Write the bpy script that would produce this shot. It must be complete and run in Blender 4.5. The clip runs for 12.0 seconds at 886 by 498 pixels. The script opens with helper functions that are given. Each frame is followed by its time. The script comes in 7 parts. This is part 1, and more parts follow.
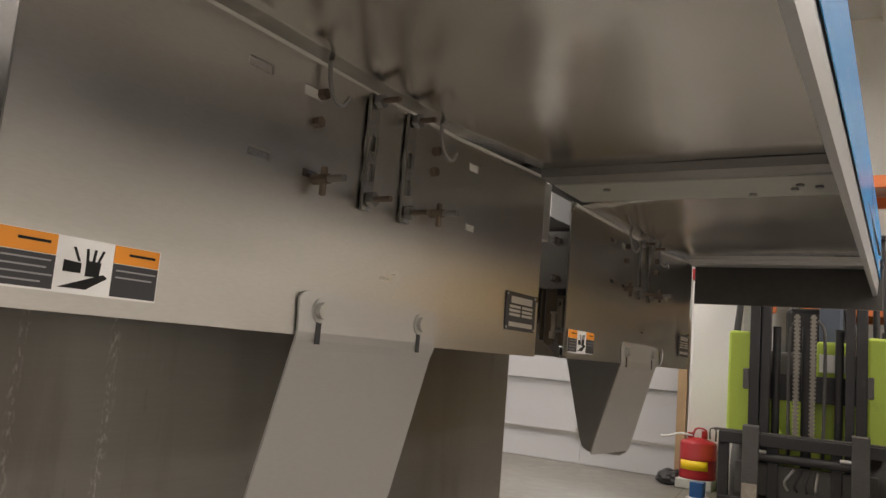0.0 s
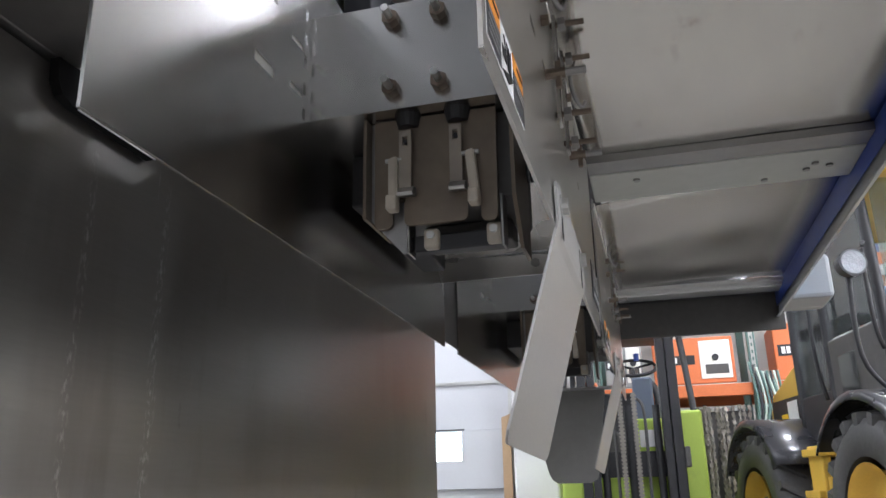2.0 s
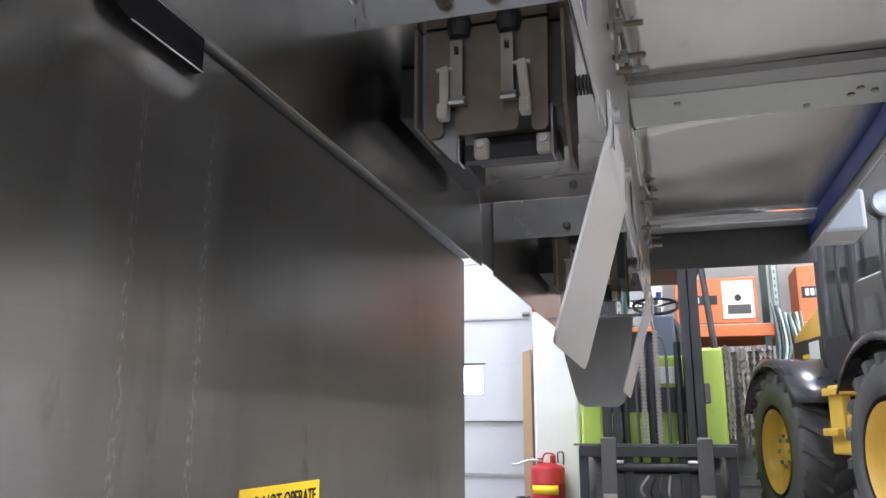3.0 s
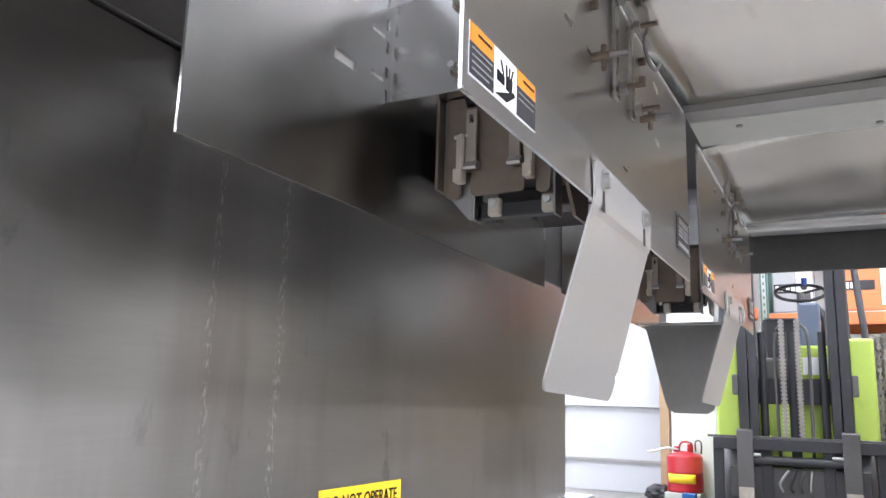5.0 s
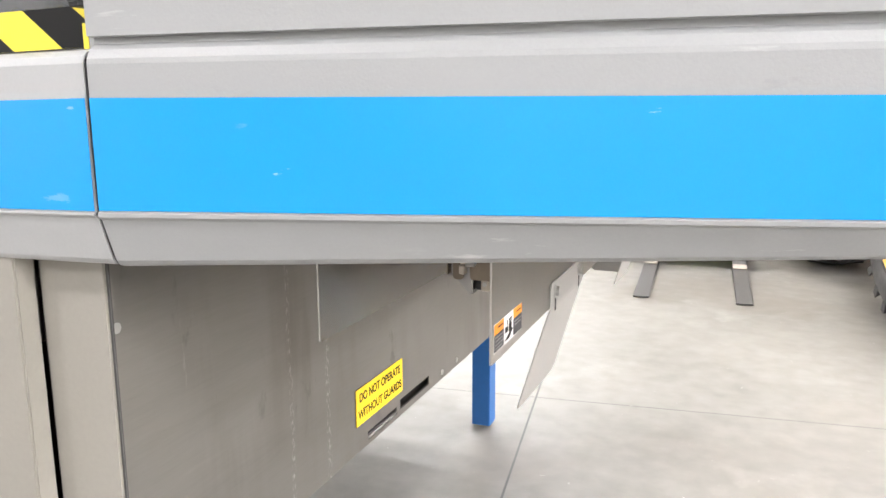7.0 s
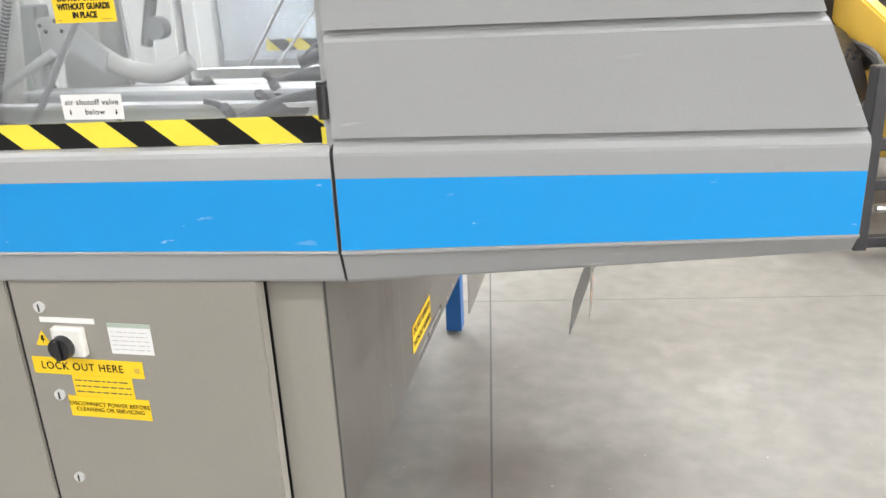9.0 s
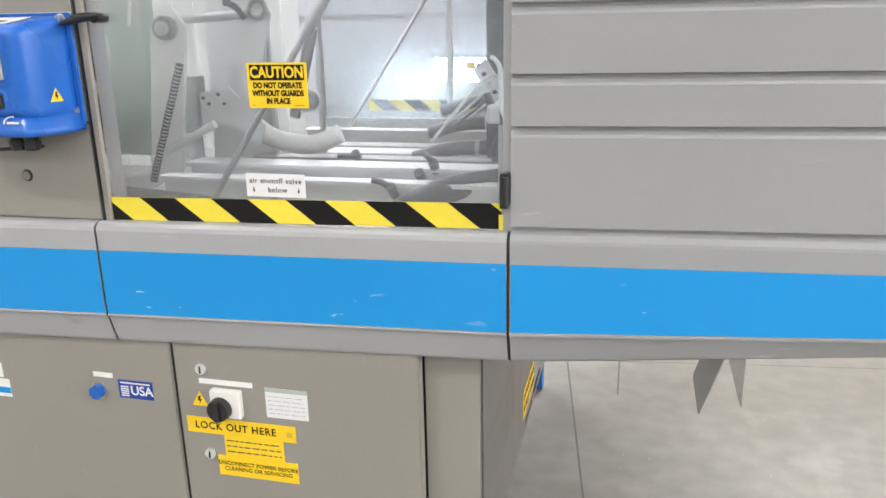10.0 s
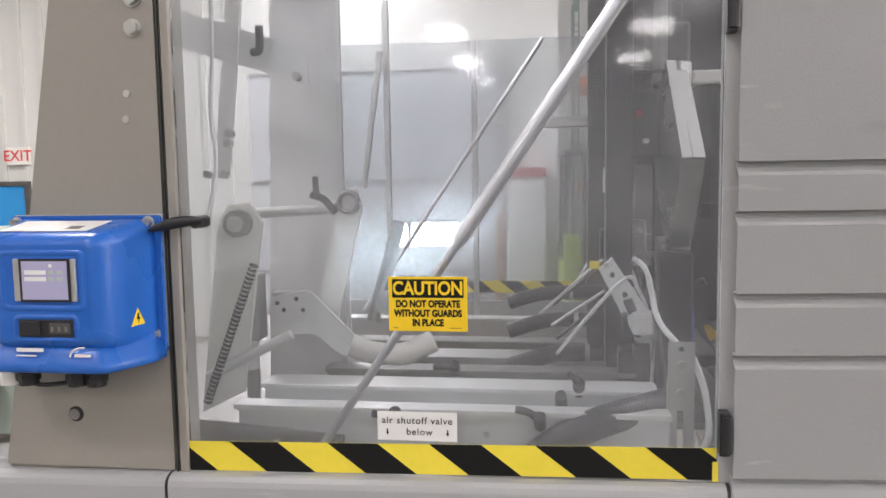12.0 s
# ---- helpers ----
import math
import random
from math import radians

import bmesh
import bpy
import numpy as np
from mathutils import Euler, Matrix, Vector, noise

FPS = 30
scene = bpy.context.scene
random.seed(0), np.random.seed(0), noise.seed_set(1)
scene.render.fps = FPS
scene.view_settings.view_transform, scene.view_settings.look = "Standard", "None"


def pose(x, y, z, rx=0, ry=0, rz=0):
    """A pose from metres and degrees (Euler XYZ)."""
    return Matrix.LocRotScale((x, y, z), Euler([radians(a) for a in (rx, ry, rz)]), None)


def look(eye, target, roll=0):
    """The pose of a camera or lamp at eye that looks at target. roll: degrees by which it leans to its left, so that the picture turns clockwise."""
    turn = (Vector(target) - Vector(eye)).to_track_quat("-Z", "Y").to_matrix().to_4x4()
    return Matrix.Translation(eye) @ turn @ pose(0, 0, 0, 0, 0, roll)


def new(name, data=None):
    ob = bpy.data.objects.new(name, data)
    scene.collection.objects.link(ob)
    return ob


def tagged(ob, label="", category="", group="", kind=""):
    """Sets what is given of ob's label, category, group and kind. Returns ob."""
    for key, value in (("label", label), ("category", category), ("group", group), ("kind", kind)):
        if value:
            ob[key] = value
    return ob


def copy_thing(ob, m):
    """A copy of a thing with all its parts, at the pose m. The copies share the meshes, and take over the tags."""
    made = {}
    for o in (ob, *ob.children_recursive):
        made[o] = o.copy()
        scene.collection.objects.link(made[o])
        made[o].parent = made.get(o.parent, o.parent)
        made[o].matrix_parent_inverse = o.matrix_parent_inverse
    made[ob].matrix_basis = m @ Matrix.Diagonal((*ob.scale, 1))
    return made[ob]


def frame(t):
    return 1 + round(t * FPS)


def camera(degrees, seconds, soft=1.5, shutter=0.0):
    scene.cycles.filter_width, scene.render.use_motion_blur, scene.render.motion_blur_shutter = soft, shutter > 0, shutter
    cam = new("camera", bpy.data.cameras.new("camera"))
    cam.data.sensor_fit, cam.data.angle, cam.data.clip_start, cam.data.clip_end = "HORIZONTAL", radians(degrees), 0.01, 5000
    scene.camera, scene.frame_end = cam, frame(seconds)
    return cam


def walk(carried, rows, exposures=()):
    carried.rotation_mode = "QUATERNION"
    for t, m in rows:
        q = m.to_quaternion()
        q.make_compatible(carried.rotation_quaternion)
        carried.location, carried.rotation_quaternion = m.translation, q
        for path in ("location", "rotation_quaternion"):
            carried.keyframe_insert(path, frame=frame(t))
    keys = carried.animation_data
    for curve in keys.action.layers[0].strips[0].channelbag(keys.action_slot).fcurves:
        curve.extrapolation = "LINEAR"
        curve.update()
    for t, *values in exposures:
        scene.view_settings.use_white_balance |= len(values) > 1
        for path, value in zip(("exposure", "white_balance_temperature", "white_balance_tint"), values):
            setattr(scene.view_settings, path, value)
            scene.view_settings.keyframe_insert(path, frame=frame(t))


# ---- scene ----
cam = camera(59.3, 12.0)
EXPOSURES = [(0.0, -0.52, 7200, 17), (0.5, -0.22, 6050, 14), (1.5, 0.10, 5850, 14), (2.5, 0.46, 5700, 15), (4.5, 1.02, 5650, 17), (5.2, 1.22, 5700, 16), (5.6, 1.30, 5800, 15), (6.5, 1.27, 6250, 16), (7.2, 1.20, 6350, 14), (9.0, 0.78, 6350, 12), (10.0, 0.60, 6350, 13), (11.0, 0.44, 6450, 16), (11.5, 0.36, 6500, 17), (12.0, 0.16, 6550, 18)]
PATH = [
    (0, (0.02, 0.092, 1.024), (-1.014, 1.783, 1.288), 4.8),
    (0.5, (-0.076, 0.078, 0.946), (-1.069, 1.775, 1.313), 3.7),
    (1, (-0.215, 0.048, 0.891), (-1.103, 1.75, 1.449), 3.1),
    (1.2, (-0.266, 0.028, 0.872), (-1.048, 1.751, 1.519), 1.9),
    (1.5, (-0.339, 0.015, 0.851), (-0.98, 1.786, 1.523), 0.3),
    (1.8, (-0.392, -0.010, 0.812), (-0.930, 1.790, 1.500), -0.8),
    (2, (-0.428, -0.007, 0.792), (-0.914, 1.837, 1.394), -1.2),
    (2.5, (-0.466, -0.004, 0.769), (-0.963, 1.874, 1.247), -1.7),
    (2.7, (-0.461, -0.017, 0.756), (-0.983, 1.862, 1.202), -0.5),
    (4.5, (-0.427, -0.037, 0.78), (-1.12, 1.752, 1.345), -0.9),
    (5, (-0.279, -0.081, 0.818), (-1.181, 1.661, 1.207), 1.8),
    (5.5, (-0.194, -0.173, 0.906), (-1.188, 1.559, 1.021), 1.7),
    (6, (-0.097, -0.316, 1.104), (-1.074, 1.428, 1.033), 1.8),
    (6.5, (-0.103, -0.433, 1.271), (-0.995, 1.339, 1.019), 1.1),
    (7, (-0.185, -0.586, 1.386), (-0.921, 1.234, 1.006), -0.2),
    (7.2, (-0.212, -0.639, 1.435), (-0.899, 1.201, 1.058), 0.5),
    (8.8, (-0.43, -1.138, 1.756), (-0.774, 0.696, 1.037), -1.9),
    (9, (-0.485, -1.191, 1.749), (-0.88, 0.652, 1.082), -2.7),
    (9.5, (-0.612, -1.239, 1.815), (-1.145, 0.585, 1.189), -0.9),
    (10, (-0.747, -1.276, 1.861), (-1.223, 0.581, 1.292), -1.2),
    (10.5, (-0.865, -1.273, 1.909), (-1.351, 0.623, 1.499), -2.4),
    (11, (-0.986, -1.2, 1.928), (-1.456, 0.726, 1.664), -1.4),
    (11.5, (-1.11, -1.088, 1.955), (-1.521, 0.859, 1.749), -1.3),
    (12, (-1.261, -1.048, 1.946), (-1.546, 0.923, 1.76), -0.9),
]
walk(cam, [(t, look(eye, target, roll)) for t, eye, target, roll in PATH], EXPOSURES)

# ---- light ----
world = bpy.data.worlds.new("sky")
world.use_nodes = True
scene.world = world
sky = world.node_tree.nodes.new("ShaderNodeTexSky")
sky.sky_type, sky.sun_disc, sky.sun_elevation, sky.sun_rotation = "NISHITA", False, radians(40), radians(20)
world.node_tree.links.new(sky.outputs[0], world.node_tree.nodes["Background"].inputs[0])
world.node_tree.nodes["Background"].inputs[1].default_value = 0.1

LAMP_WATTS = 68
# gain of single fittings, set to shape light and shade on the machine
LAMP_GAIN = {(0.8, 1.3): 0.5, (5.2, 1.3): 0.5, (0.8, -2.6): 0.5, (5.2, -2.6): 0.5, (5.2, 5.2): 2.2, (-3.6, 5.2): 1.3, (0.8, 5.2): 1.4}


# ---- materials ----
def nodes_of(name):
    m = bpy.data.materials.new(name)
    m.use_nodes = True
    nt = m.node_tree
    return m, nt, nt.nodes["Principled BSDF"]


def rgb(c):
    return (c[0], c[1], c[2], 1.0)


def paint(name, base, rough=0.5, metal=0.0, vary=0.12, fine=60.0, coarse=3.0, bump=0.02, stretch=(1, 1, 1), spec=0.5, coat=0.0):
    """A surface with a coarse blotch and a fine grain in colour and gloss, and a little relief."""
    m, nt, b = nodes_of(name)
    N, L = nt.nodes.new, nt.links.new
    tc, mp = N("ShaderNodeTexCoord"), N("ShaderNodeMapping")
    mp.inputs["Scale"].default_value = stretch
    L(tc.outputs["Object"], mp.inputs["Vector"])
    n1, n2 = N("ShaderNodeTexNoise"), N("ShaderNodeTexNoise")
    n1.inputs["Scale"].default_value, n1.inputs["Detail"].default_value = coarse, 5
    n2.inputs["Scale"].default_value, n2.inputs["Detail"].default_value = fine, 3
    L(mp.outputs[0], n1.inputs["Vector"]), L(mp.outputs[0], n2.inputs["Vector"])
    mixn = N("ShaderNodeMix")
    mixn.inputs["Factor"].default_value = 0.4
    L(n1.outputs["Fac"], mixn.inputs["A"]), L(n2.outputs["Fac"], mixn.inputs["B"])
    ramp = N("ShaderNodeMapRange")
    ramp.inputs["From Min"].default_value, ramp.inputs["From Max"].default_value = 0.3, 0.7
    ramp.inputs["To Min"].default_value, ramp.inputs["To Max"].default_value = 1 - vary, 1 + vary
    ramp.clamp = False
    L(mixn.outputs["Result"], ramp.inputs["Value"])
    mul = N("ShaderNodeVectorMath")
    mul.operation = "SCALE"
    mul.inputs[0].default_value = base
    L(ramp.outputs[0], mul.inputs["Scale"])
    L(mul.outputs[0], b.inputs["Base Color"])
    rr = N("ShaderNodeMapRange")
    rr.inputs["From Min"].default_value, rr.inputs["From Max"].default_value = 0.3, 0.7
    rr.inputs["To Min"].default_value, rr.inputs["To Max"].default_value = max(0.03, rough - 0.03), min(1, rough + 0.03)
    rr.clamp = False
    L(n1.outputs["Fac"], rr.inputs["Value"]), L(rr.outputs[0], b.inputs["Roughness"])
    b.inputs["Metallic"].default_value = metal
    b.inputs["Specular IOR Level"].default_value = spec
    b.inputs["Coat Weight"].default_value = coat
    b.inputs["Coat Roughness"].default_value = 0.12
    if bump:
        bp = N("ShaderNodeBump")
        bp.inputs["Strength"].default_value, bp.inputs["Distance"].default_value = bump * 10, 0.001
        L(n2.outputs["Fac"], bp.inputs["Height"]), L(bp.outputs[0], b.inputs["Normal"])
    return m


def scuffed(m, colour, lo=0.60, hi=0.72, scale=6.0, stretch=(1, 1, 1), amount=0.6, turn=0.0, patch=2.0):
    """Sparse scuffs, scratches or stains of another colour over a paint."""
    nt = m.node_tree
    N, L = nt.nodes.new, nt.links.new
    b = nt.nodes["Principled BSDF"]
    old = b.inputs["Base Color"].links[0].from_socket
    tc, mp, n, n2 = N("ShaderNodeTexCoord"), N("ShaderNodeMapping"), N("ShaderNodeTexNoise"), N("ShaderNodeTexNoise")
    mp.inputs["Scale"].default_value = stretch
    mp.inputs["Rotation"].default_value = (turn, turn * 0.4, turn * 0.7)
    n.inputs["Scale"].default_value, n.inputs["Detail"].default_value, n.inputs["Roughness"].default_value = scale, 6, 0.6
    n2.inputs["Scale"].default_value, n2.inputs["Detail"].default_value = patch, 2
    L(tc.outputs["Object"], mp.inputs["Vector"]), L(mp.outputs[0], n.inputs["Vector"]), L(tc.outputs["Object"], n2.inputs["Vector"])
    r1, r2, mu, mix = N("ShaderNodeMapRange"), N("ShaderNodeMapRange"), N("ShaderNodeMath"), N("ShaderNodeMix")
    r1.inputs["From Min"].default_value, r1.inputs["From Max"].default_value = lo, hi
    r1.inputs["To Max"].default_value = amount
    r2.inputs["From Min"].default_value, r2.inputs["From Max"].default_value = 0.45, 0.62
    L(n.outputs["Fac"], r1.inputs["Value"]), L(n2.outputs["Fac"], r2.inputs["Value"])
    mu.operation = "MULTIPLY"
    L(r1.outputs[0], mu.inputs[0]), L(r2.outputs[0], mu.inputs[1])
    mix.data_type = "RGBA"
    mix.inputs[7].default_value = rgb(colour)
    L(mu.outputs[0], mix.inputs["Factor"]), L(old, mix.inputs[6]), L(mix.outputs[2], b.inputs["Base Color"])
    return m


def glow(name, colour, strength):
    m, nt, b = nodes_of(name)
    b.inputs["Base Color"].default_value = rgb(colour)
    b.inputs["Emission Color"].default_value = rgb(colour)
    b.inputs["Emission Strength"].default_value = strength
    return m


def clear_sheet(name, haze=0.05, tint=(0.85, 0.87, 0.89), scatter=0.10):
    """Clear plastic: mostly transparent, with its gloss and a faint milky film of scratches."""
    m, nt, b = nodes_of(name)
    N, L = nt.nodes.new, nt.links.new
    out = nt.nodes["Material Output"]
    tr, gl, df = N("ShaderNodeBsdfTransparent"), N("ShaderNodeBsdfGlossy"), N("ShaderNodeBsdfDiffuse")
    tr.inputs[0].default_value = rgb(tint)
    blur, m0 = N("ShaderNodeBsdfRefraction"), N("ShaderNodeMixShader")
    blur.inputs["Color"].default_value = rgb(tint)
    blur.inputs["IOR"].default_value, blur.inputs["Roughness"].default_value = 1.45, 0.35
    m0.inputs[0].default_value = scatter
    L(tr.outputs[0], m0.inputs[1]), L(blur.outputs[0], m0.inputs[2])
    gl.inputs["Roughness"].default_value = 0.06
    df.inputs[0].default_value = rgb((0.75, 0.77, 0.8))
    tc, n1, n2 = N("ShaderNodeTexCoord"), N("ShaderNodeTexNoise"), N("ShaderNodeTexNoise")
    n1.inputs["Scale"].default_value, n2.inputs["Scale"].default_value = 2.5, 40
    n1.inputs["Detail"].default_value = 6
    L(tc.outputs["Object"], n1.inputs["Vector"]), L(tc.outputs["Object"], n2.inputs["Vector"])
    mr = N("ShaderNodeMapRange")
    mr.inputs["From Min"].default_value, mr.inputs["From Max"].default_value = 0.35, 0.7
    mr.inputs["To Min"].default_value, mr.inputs["To Max"].default_value = haze * 0.4, haze * 1.6
    L(n1.outputs["Fac"], mr.inputs["Value"])
    m1, m2, fr = N("ShaderNodeMixShader"), N("ShaderNodeMixShader"), N("ShaderNodeFresnel")
    fr.inputs["IOR"].default_value = 1.5
    L(mr.outputs[0], m1.inputs[0]), L(m0.outputs[0], m1.inputs[1]), L(df.outputs[0], m1.inputs[2])
    L(fr.outputs[0], m2.inputs[0]), L(m1.outputs[0], m2.inputs[1]), L(gl.outputs[0], m2.inputs[2])
    L(m2.outputs[0], out.inputs["Surface"])
    return m


def cabinet_paint(name):
    """Taupe machine paint with dried white drips down two lines and a few dark scuffs."""
    m = paint(name, (0.240, 0.229, 0.211), 0.31, 0.7, 0.06, 22, 2.2, 0.0, (1, 0.7, 9.0))
    nt = m.node_tree
    N, L = nt.nodes.new, nt.links.new
    b = nt.nodes["Principled BSDF"]
    old = b.inputs["Base Color"].links[0].from_socket
    tc, sep = N("ShaderNodeTexCoord"), N("ShaderNodeSeparateXYZ")
    L(tc.outputs["Object"], sep.inputs[0])
    wob = N("ShaderNodeTexNoise")
    wob.inputs["Scale"].default_value = 4
    L(tc.outputs["Object"], wob.inputs["Vector"])

    def math_node(op, a, bb=None, cl=False):
        n = N("ShaderNodeMath")
        n.operation, n.use_clamp = op, cl
        for i, v in enumerate((a, bb)):
            if v is None:
                continue
            if isinstance(v, (int, float)):
                n.inputs[i].default_value = v
            else:
                L(v, n.inputs[i])
        return n.outputs[0]
    y = math_node("ADD", sep.outputs["Y"], math_node("MULTIPLY", math_node("SUBTRACT", wob.outputs["Fac"], 0.5), 0.022))
    bands = None
    for y0, w in ((0.750, 0.010), (0.905, 0.013)):
        d = math_node("ABSOLUTE", math_node("SUBTRACT", y, y0))
        k = math_node("SUBTRACT", 1.0, math_node("DIVIDE", d, w), True)
        bands = k if bands is None else math_node("MAXIMUM", bands, k)
    mp = N("ShaderNodeMapping")
    mp.inputs["Scale"].default_value = (1, 170, 75)
    L(tc.outputs["Object"], mp.inputs["Vector"])
    spots = N("ShaderNodeTexNoise")
    spots.inputs["Scale"].default_value, spots.inputs["Detail"].default_value = 1.0, 4
    L(mp.outputs[0], spots.inputs["Vector"])
    sp = N("ShaderNodeMapRange")
    sp.inputs["From Min"].default_value, sp.inputs["From Max"].default_value = 0.50, 0.66
    L(spots.outputs["Fac"], sp.inputs["Value"])
    below = N("ShaderNodeMapRange")
    below.inputs["From Min"].default_value, below.inputs["From Max"].default_value = 1.25, 1.13
    L(sep.outputs["Z"], below.inputs["Value"])
    fac = math_node("MULTIPLY", math_node("MULTIPLY", bands, sp.outputs[0]), math_node("MULTIPLY", below.outputs[0], 0.5), True)
    mix = N("ShaderNodeMix")
    mix.data_type = "RGBA"
    L(math_node("MULTIPLY", math_node("SUBTRACT", 1.0, fac), 0.7), b.inputs["Metallic"])
    L(fac, mix.inputs["Factor"]), L(old, mix.inputs[6]), L(mix.outputs[2], b.inputs["Base Color"])
    mix.inputs[7].default_value = (0.62, 0.60, 0.55, 1)
    return m


STEEL = paint("brushed_steel", (0.54, 0.53, 0.51), 0.26, 1.0, 0.06, 160, 1.6, 0.0, (1.0, 0.6, 3.0))
STEEL_PLATE = paint("guard_steel", (0.57, 0.555, 0.525), 0.28, 1.0, 0.07, 160, 1.4, 0.0, (1.0, 0.6, 3.0))
CHUTE = paint("chute_steel", (0.57, 0.562, 0.545), 0.42, 0.9, 0.05, 160, 2.0, 0.0, (1.0, 0.6, 3.0))
STEEL_DARK = paint("dull_steel", (0.34, 0.335, 0.325), 0.42, 1.0, 0.08, 50, 4, 0.02)
SHEET_STEEL = scuffed(paint("sheet_steel", (0.62, 0.60, 0.56), 0.21, 1.0, 0.07, 14, 1.2, 0.006, (2.0, 0.6, 1.0)), (0.24, 0.21, 0.17), 0.63, 0.78, 24.0, (1, 0.45, 1), 0.6, 0.5, 5.0)
ALU_PALE = paint("pale_aluminium", (0.80, 0.81, 0.80), 0.38, 0.5, 0.05, 60, 4, 0.01)
FENDER = paint("black_fender", (0.028, 0.028, 0.032), 0.28, 0.0, 0.2, 60, 5, 0.02, coat=0.3)
DUSTY = paint("dusty_steel", (0.36, 0.32, 0.27), 0.6, 0.2, 0.3, 30, 6, 0.05)
IVORY = paint("grimy_ivory", (0.52, 0.47, 0.39), 0.45, 0.0, 0.2, 60, 12, 0.02)
OILY = paint("oily_steel", (0.19, 0.155, 0.118), 0.42, 0.6, 0.2, 50, 9, 0.03)
LENS = paint("lamp_lens", (0.20, 0.21, 0.22), 0.08, 0.3, 0.1, 60, 20, 0.3)
ALU = paint("aluminium", (0.68, 0.68, 0.67), 0.4, 1.0, 0.05, 80, 3, 0.01)
ZINC = paint("zinc", (0.55, 0.55, 0.53), 0.35, 1.0, 0.06, 90, 8, 0.01)
RUSTY = paint("rusty_bolt", (0.20, 0.16, 0.125), 0.5, 0.7, 0.25, 120, 20, 0.04)
TAUPE = scuffed(scuffed(cabinet_paint("taupe_paint"), (0.16, 0.145, 0.13), 0.64, 0.74, 9.0, (1, 1.0, 0.35), 0.55, 0.3, 3.0), (0.60, 0.58, 0.54), 0.66, 0.75, 30.0, (1, 1, 0.12), 0.45, -0.25, 2.2)
TAUPE_COLUMN = paint("taupe_column", (0.292, 0.276, 0.243), 0.45, 0.0, 0.05, 120, 2, 0.02)
GREY = paint("grey_panel_paint", (0.325, 0.333, 0.333), 0.42, 0.0, 0.04, 250, 1.5, 0.03)
GREY_RAIL = paint("grey_rail_paint", (0.385, 0.393, 0.393), 0.36, 0.0, 0.05, 200, 2.5, 0.02)
BLUE = paint("blue_band_paint", (0.008, 0.295, 0.71), 0.24, 0.0, 0.04, 260, 1.5, 0.012)
NAVY = paint("navy_film", (0.012, 0.05, 0.32), 0.35, 0.0, 0.1, 60, 3, 0.02)
SLATE_PRINT = paint("grey_print", (0.30, 0.30, 0.30), 0.5, 0.0, 0.1, 60, 3, 0.0)
SLATE = paint("slate_paint", (0.09, 0.11, 0.15), 0.5, 0.0, 0.08, 60, 4, 0.02)
LEG_BLUE = paint("leg_blue_paint", (0.014, 0.10, 0.30), 0.4, 0.0, 0.08, 60, 4, 0.02)
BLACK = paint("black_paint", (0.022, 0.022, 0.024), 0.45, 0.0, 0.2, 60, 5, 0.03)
RUBBER = paint("tyre_rubber", (0.07, 0.068, 0.065), 0.6, 0.0, 0.25, 40, 5, 0.06)
MATT_BLACK = paint("matt_black_paint", (0.013, 0.013, 0.013), 0.8, 0.0, 0.2, 60, 5, 0.03, spec=0.2)
DARK = paint("dark_grey_paint", (0.075, 0.072, 0.068), 0.5, 0.0, 0.2, 60, 5, 0.03)
BLACK_PLASTIC = paint("black_plastic", (0.02, 0.02, 0.022), 0.35, 0.0, 0.1, 80, 5, 0.01)
WHITE_PLASTIC = paint("white_plastic", (0.78, 0.77, 0.72), 0.4, 0.0, 0.05, 40, 4, 0.01)
WHITE_PAINT = paint("white_paint", (0.78, 0.78, 0.77), 0.5, 0.0, 0.03, 60, 1.2, 0.02)
OFF_WHITE = paint("primer_strip", (0.47, 0.48, 0.44), 0.45, 0.0, 0.08, 40, 4, 0.02)
CONCRETE = scuffed(scuffed(scuffed(paint("concrete_floor", (0.190, 0.180, 0.162), 0.5, 0.0, 0.26, 9.0, 0.9, 0.04), (0.29, 0.28, 0.257), 0.50, 0.68, 4.0, (1, 1, 1), 0.6, 0.0, 0.8), (0.17, 0.15, 0.12), 0.60, 0.74, 14.0, (1, 1, 1), 0.5, 0.0, 1.5), (0.16, 0.15, 0.14), 0.68, 0.76, 22.0, (1, 0.15, 1), 0.5, 0.2, 1.1)
YELLOW = paint("sign_yellow", (0.92, 0.62, 0.015), 0.45, 0.0, 0.04, 60, 5, 0.0)
TAPE_YELLOW = paint("tape_yellow", (0.88, 0.72, 0.06), 0.4, 0.0, 0.05, 60, 8, 0.01)
INK = paint("black_ink", (0.008, 0.008, 0.008), 0.5, 0.0, 0.1, 60, 5, 0.0, spec=0.25)
ORANGE = paint("label_orange", (0.85, 0.30, 0.02), 0.45, 0.0, 0.05, 60, 5, 0.0)
WHITE_LABEL = paint("label_white", (0.80, 0.80, 0.78), 0.4, 0.0, 0.04, 60, 5, 0.0)
NEAR_BLACK_LABEL = paint("label_black", (0.03, 0.03, 0.035), 0.4, 0.0, 0.1, 60, 5, 0.0)
BOX_BLUE = paint("controller_blue", (0.016, 0.125, 0.50), 0.27, 0.0, 0.05, 200, 3, 0.03)
LIME = paint("lime_paint", (0.47, 0.62, 0.10), 0.4, 0.0, 0.05, 60, 2, 0.02)
LOADER_YELLOW = paint("loader_yellow", (0.66, 0.42, 0.06), 0.4, 0.0, 0.08, 60, 3, 0.02)
RED = paint("can_red", (0.38, 0.013, 0.02), 0.35, 0.0, 0.08, 60, 4, 0.02)
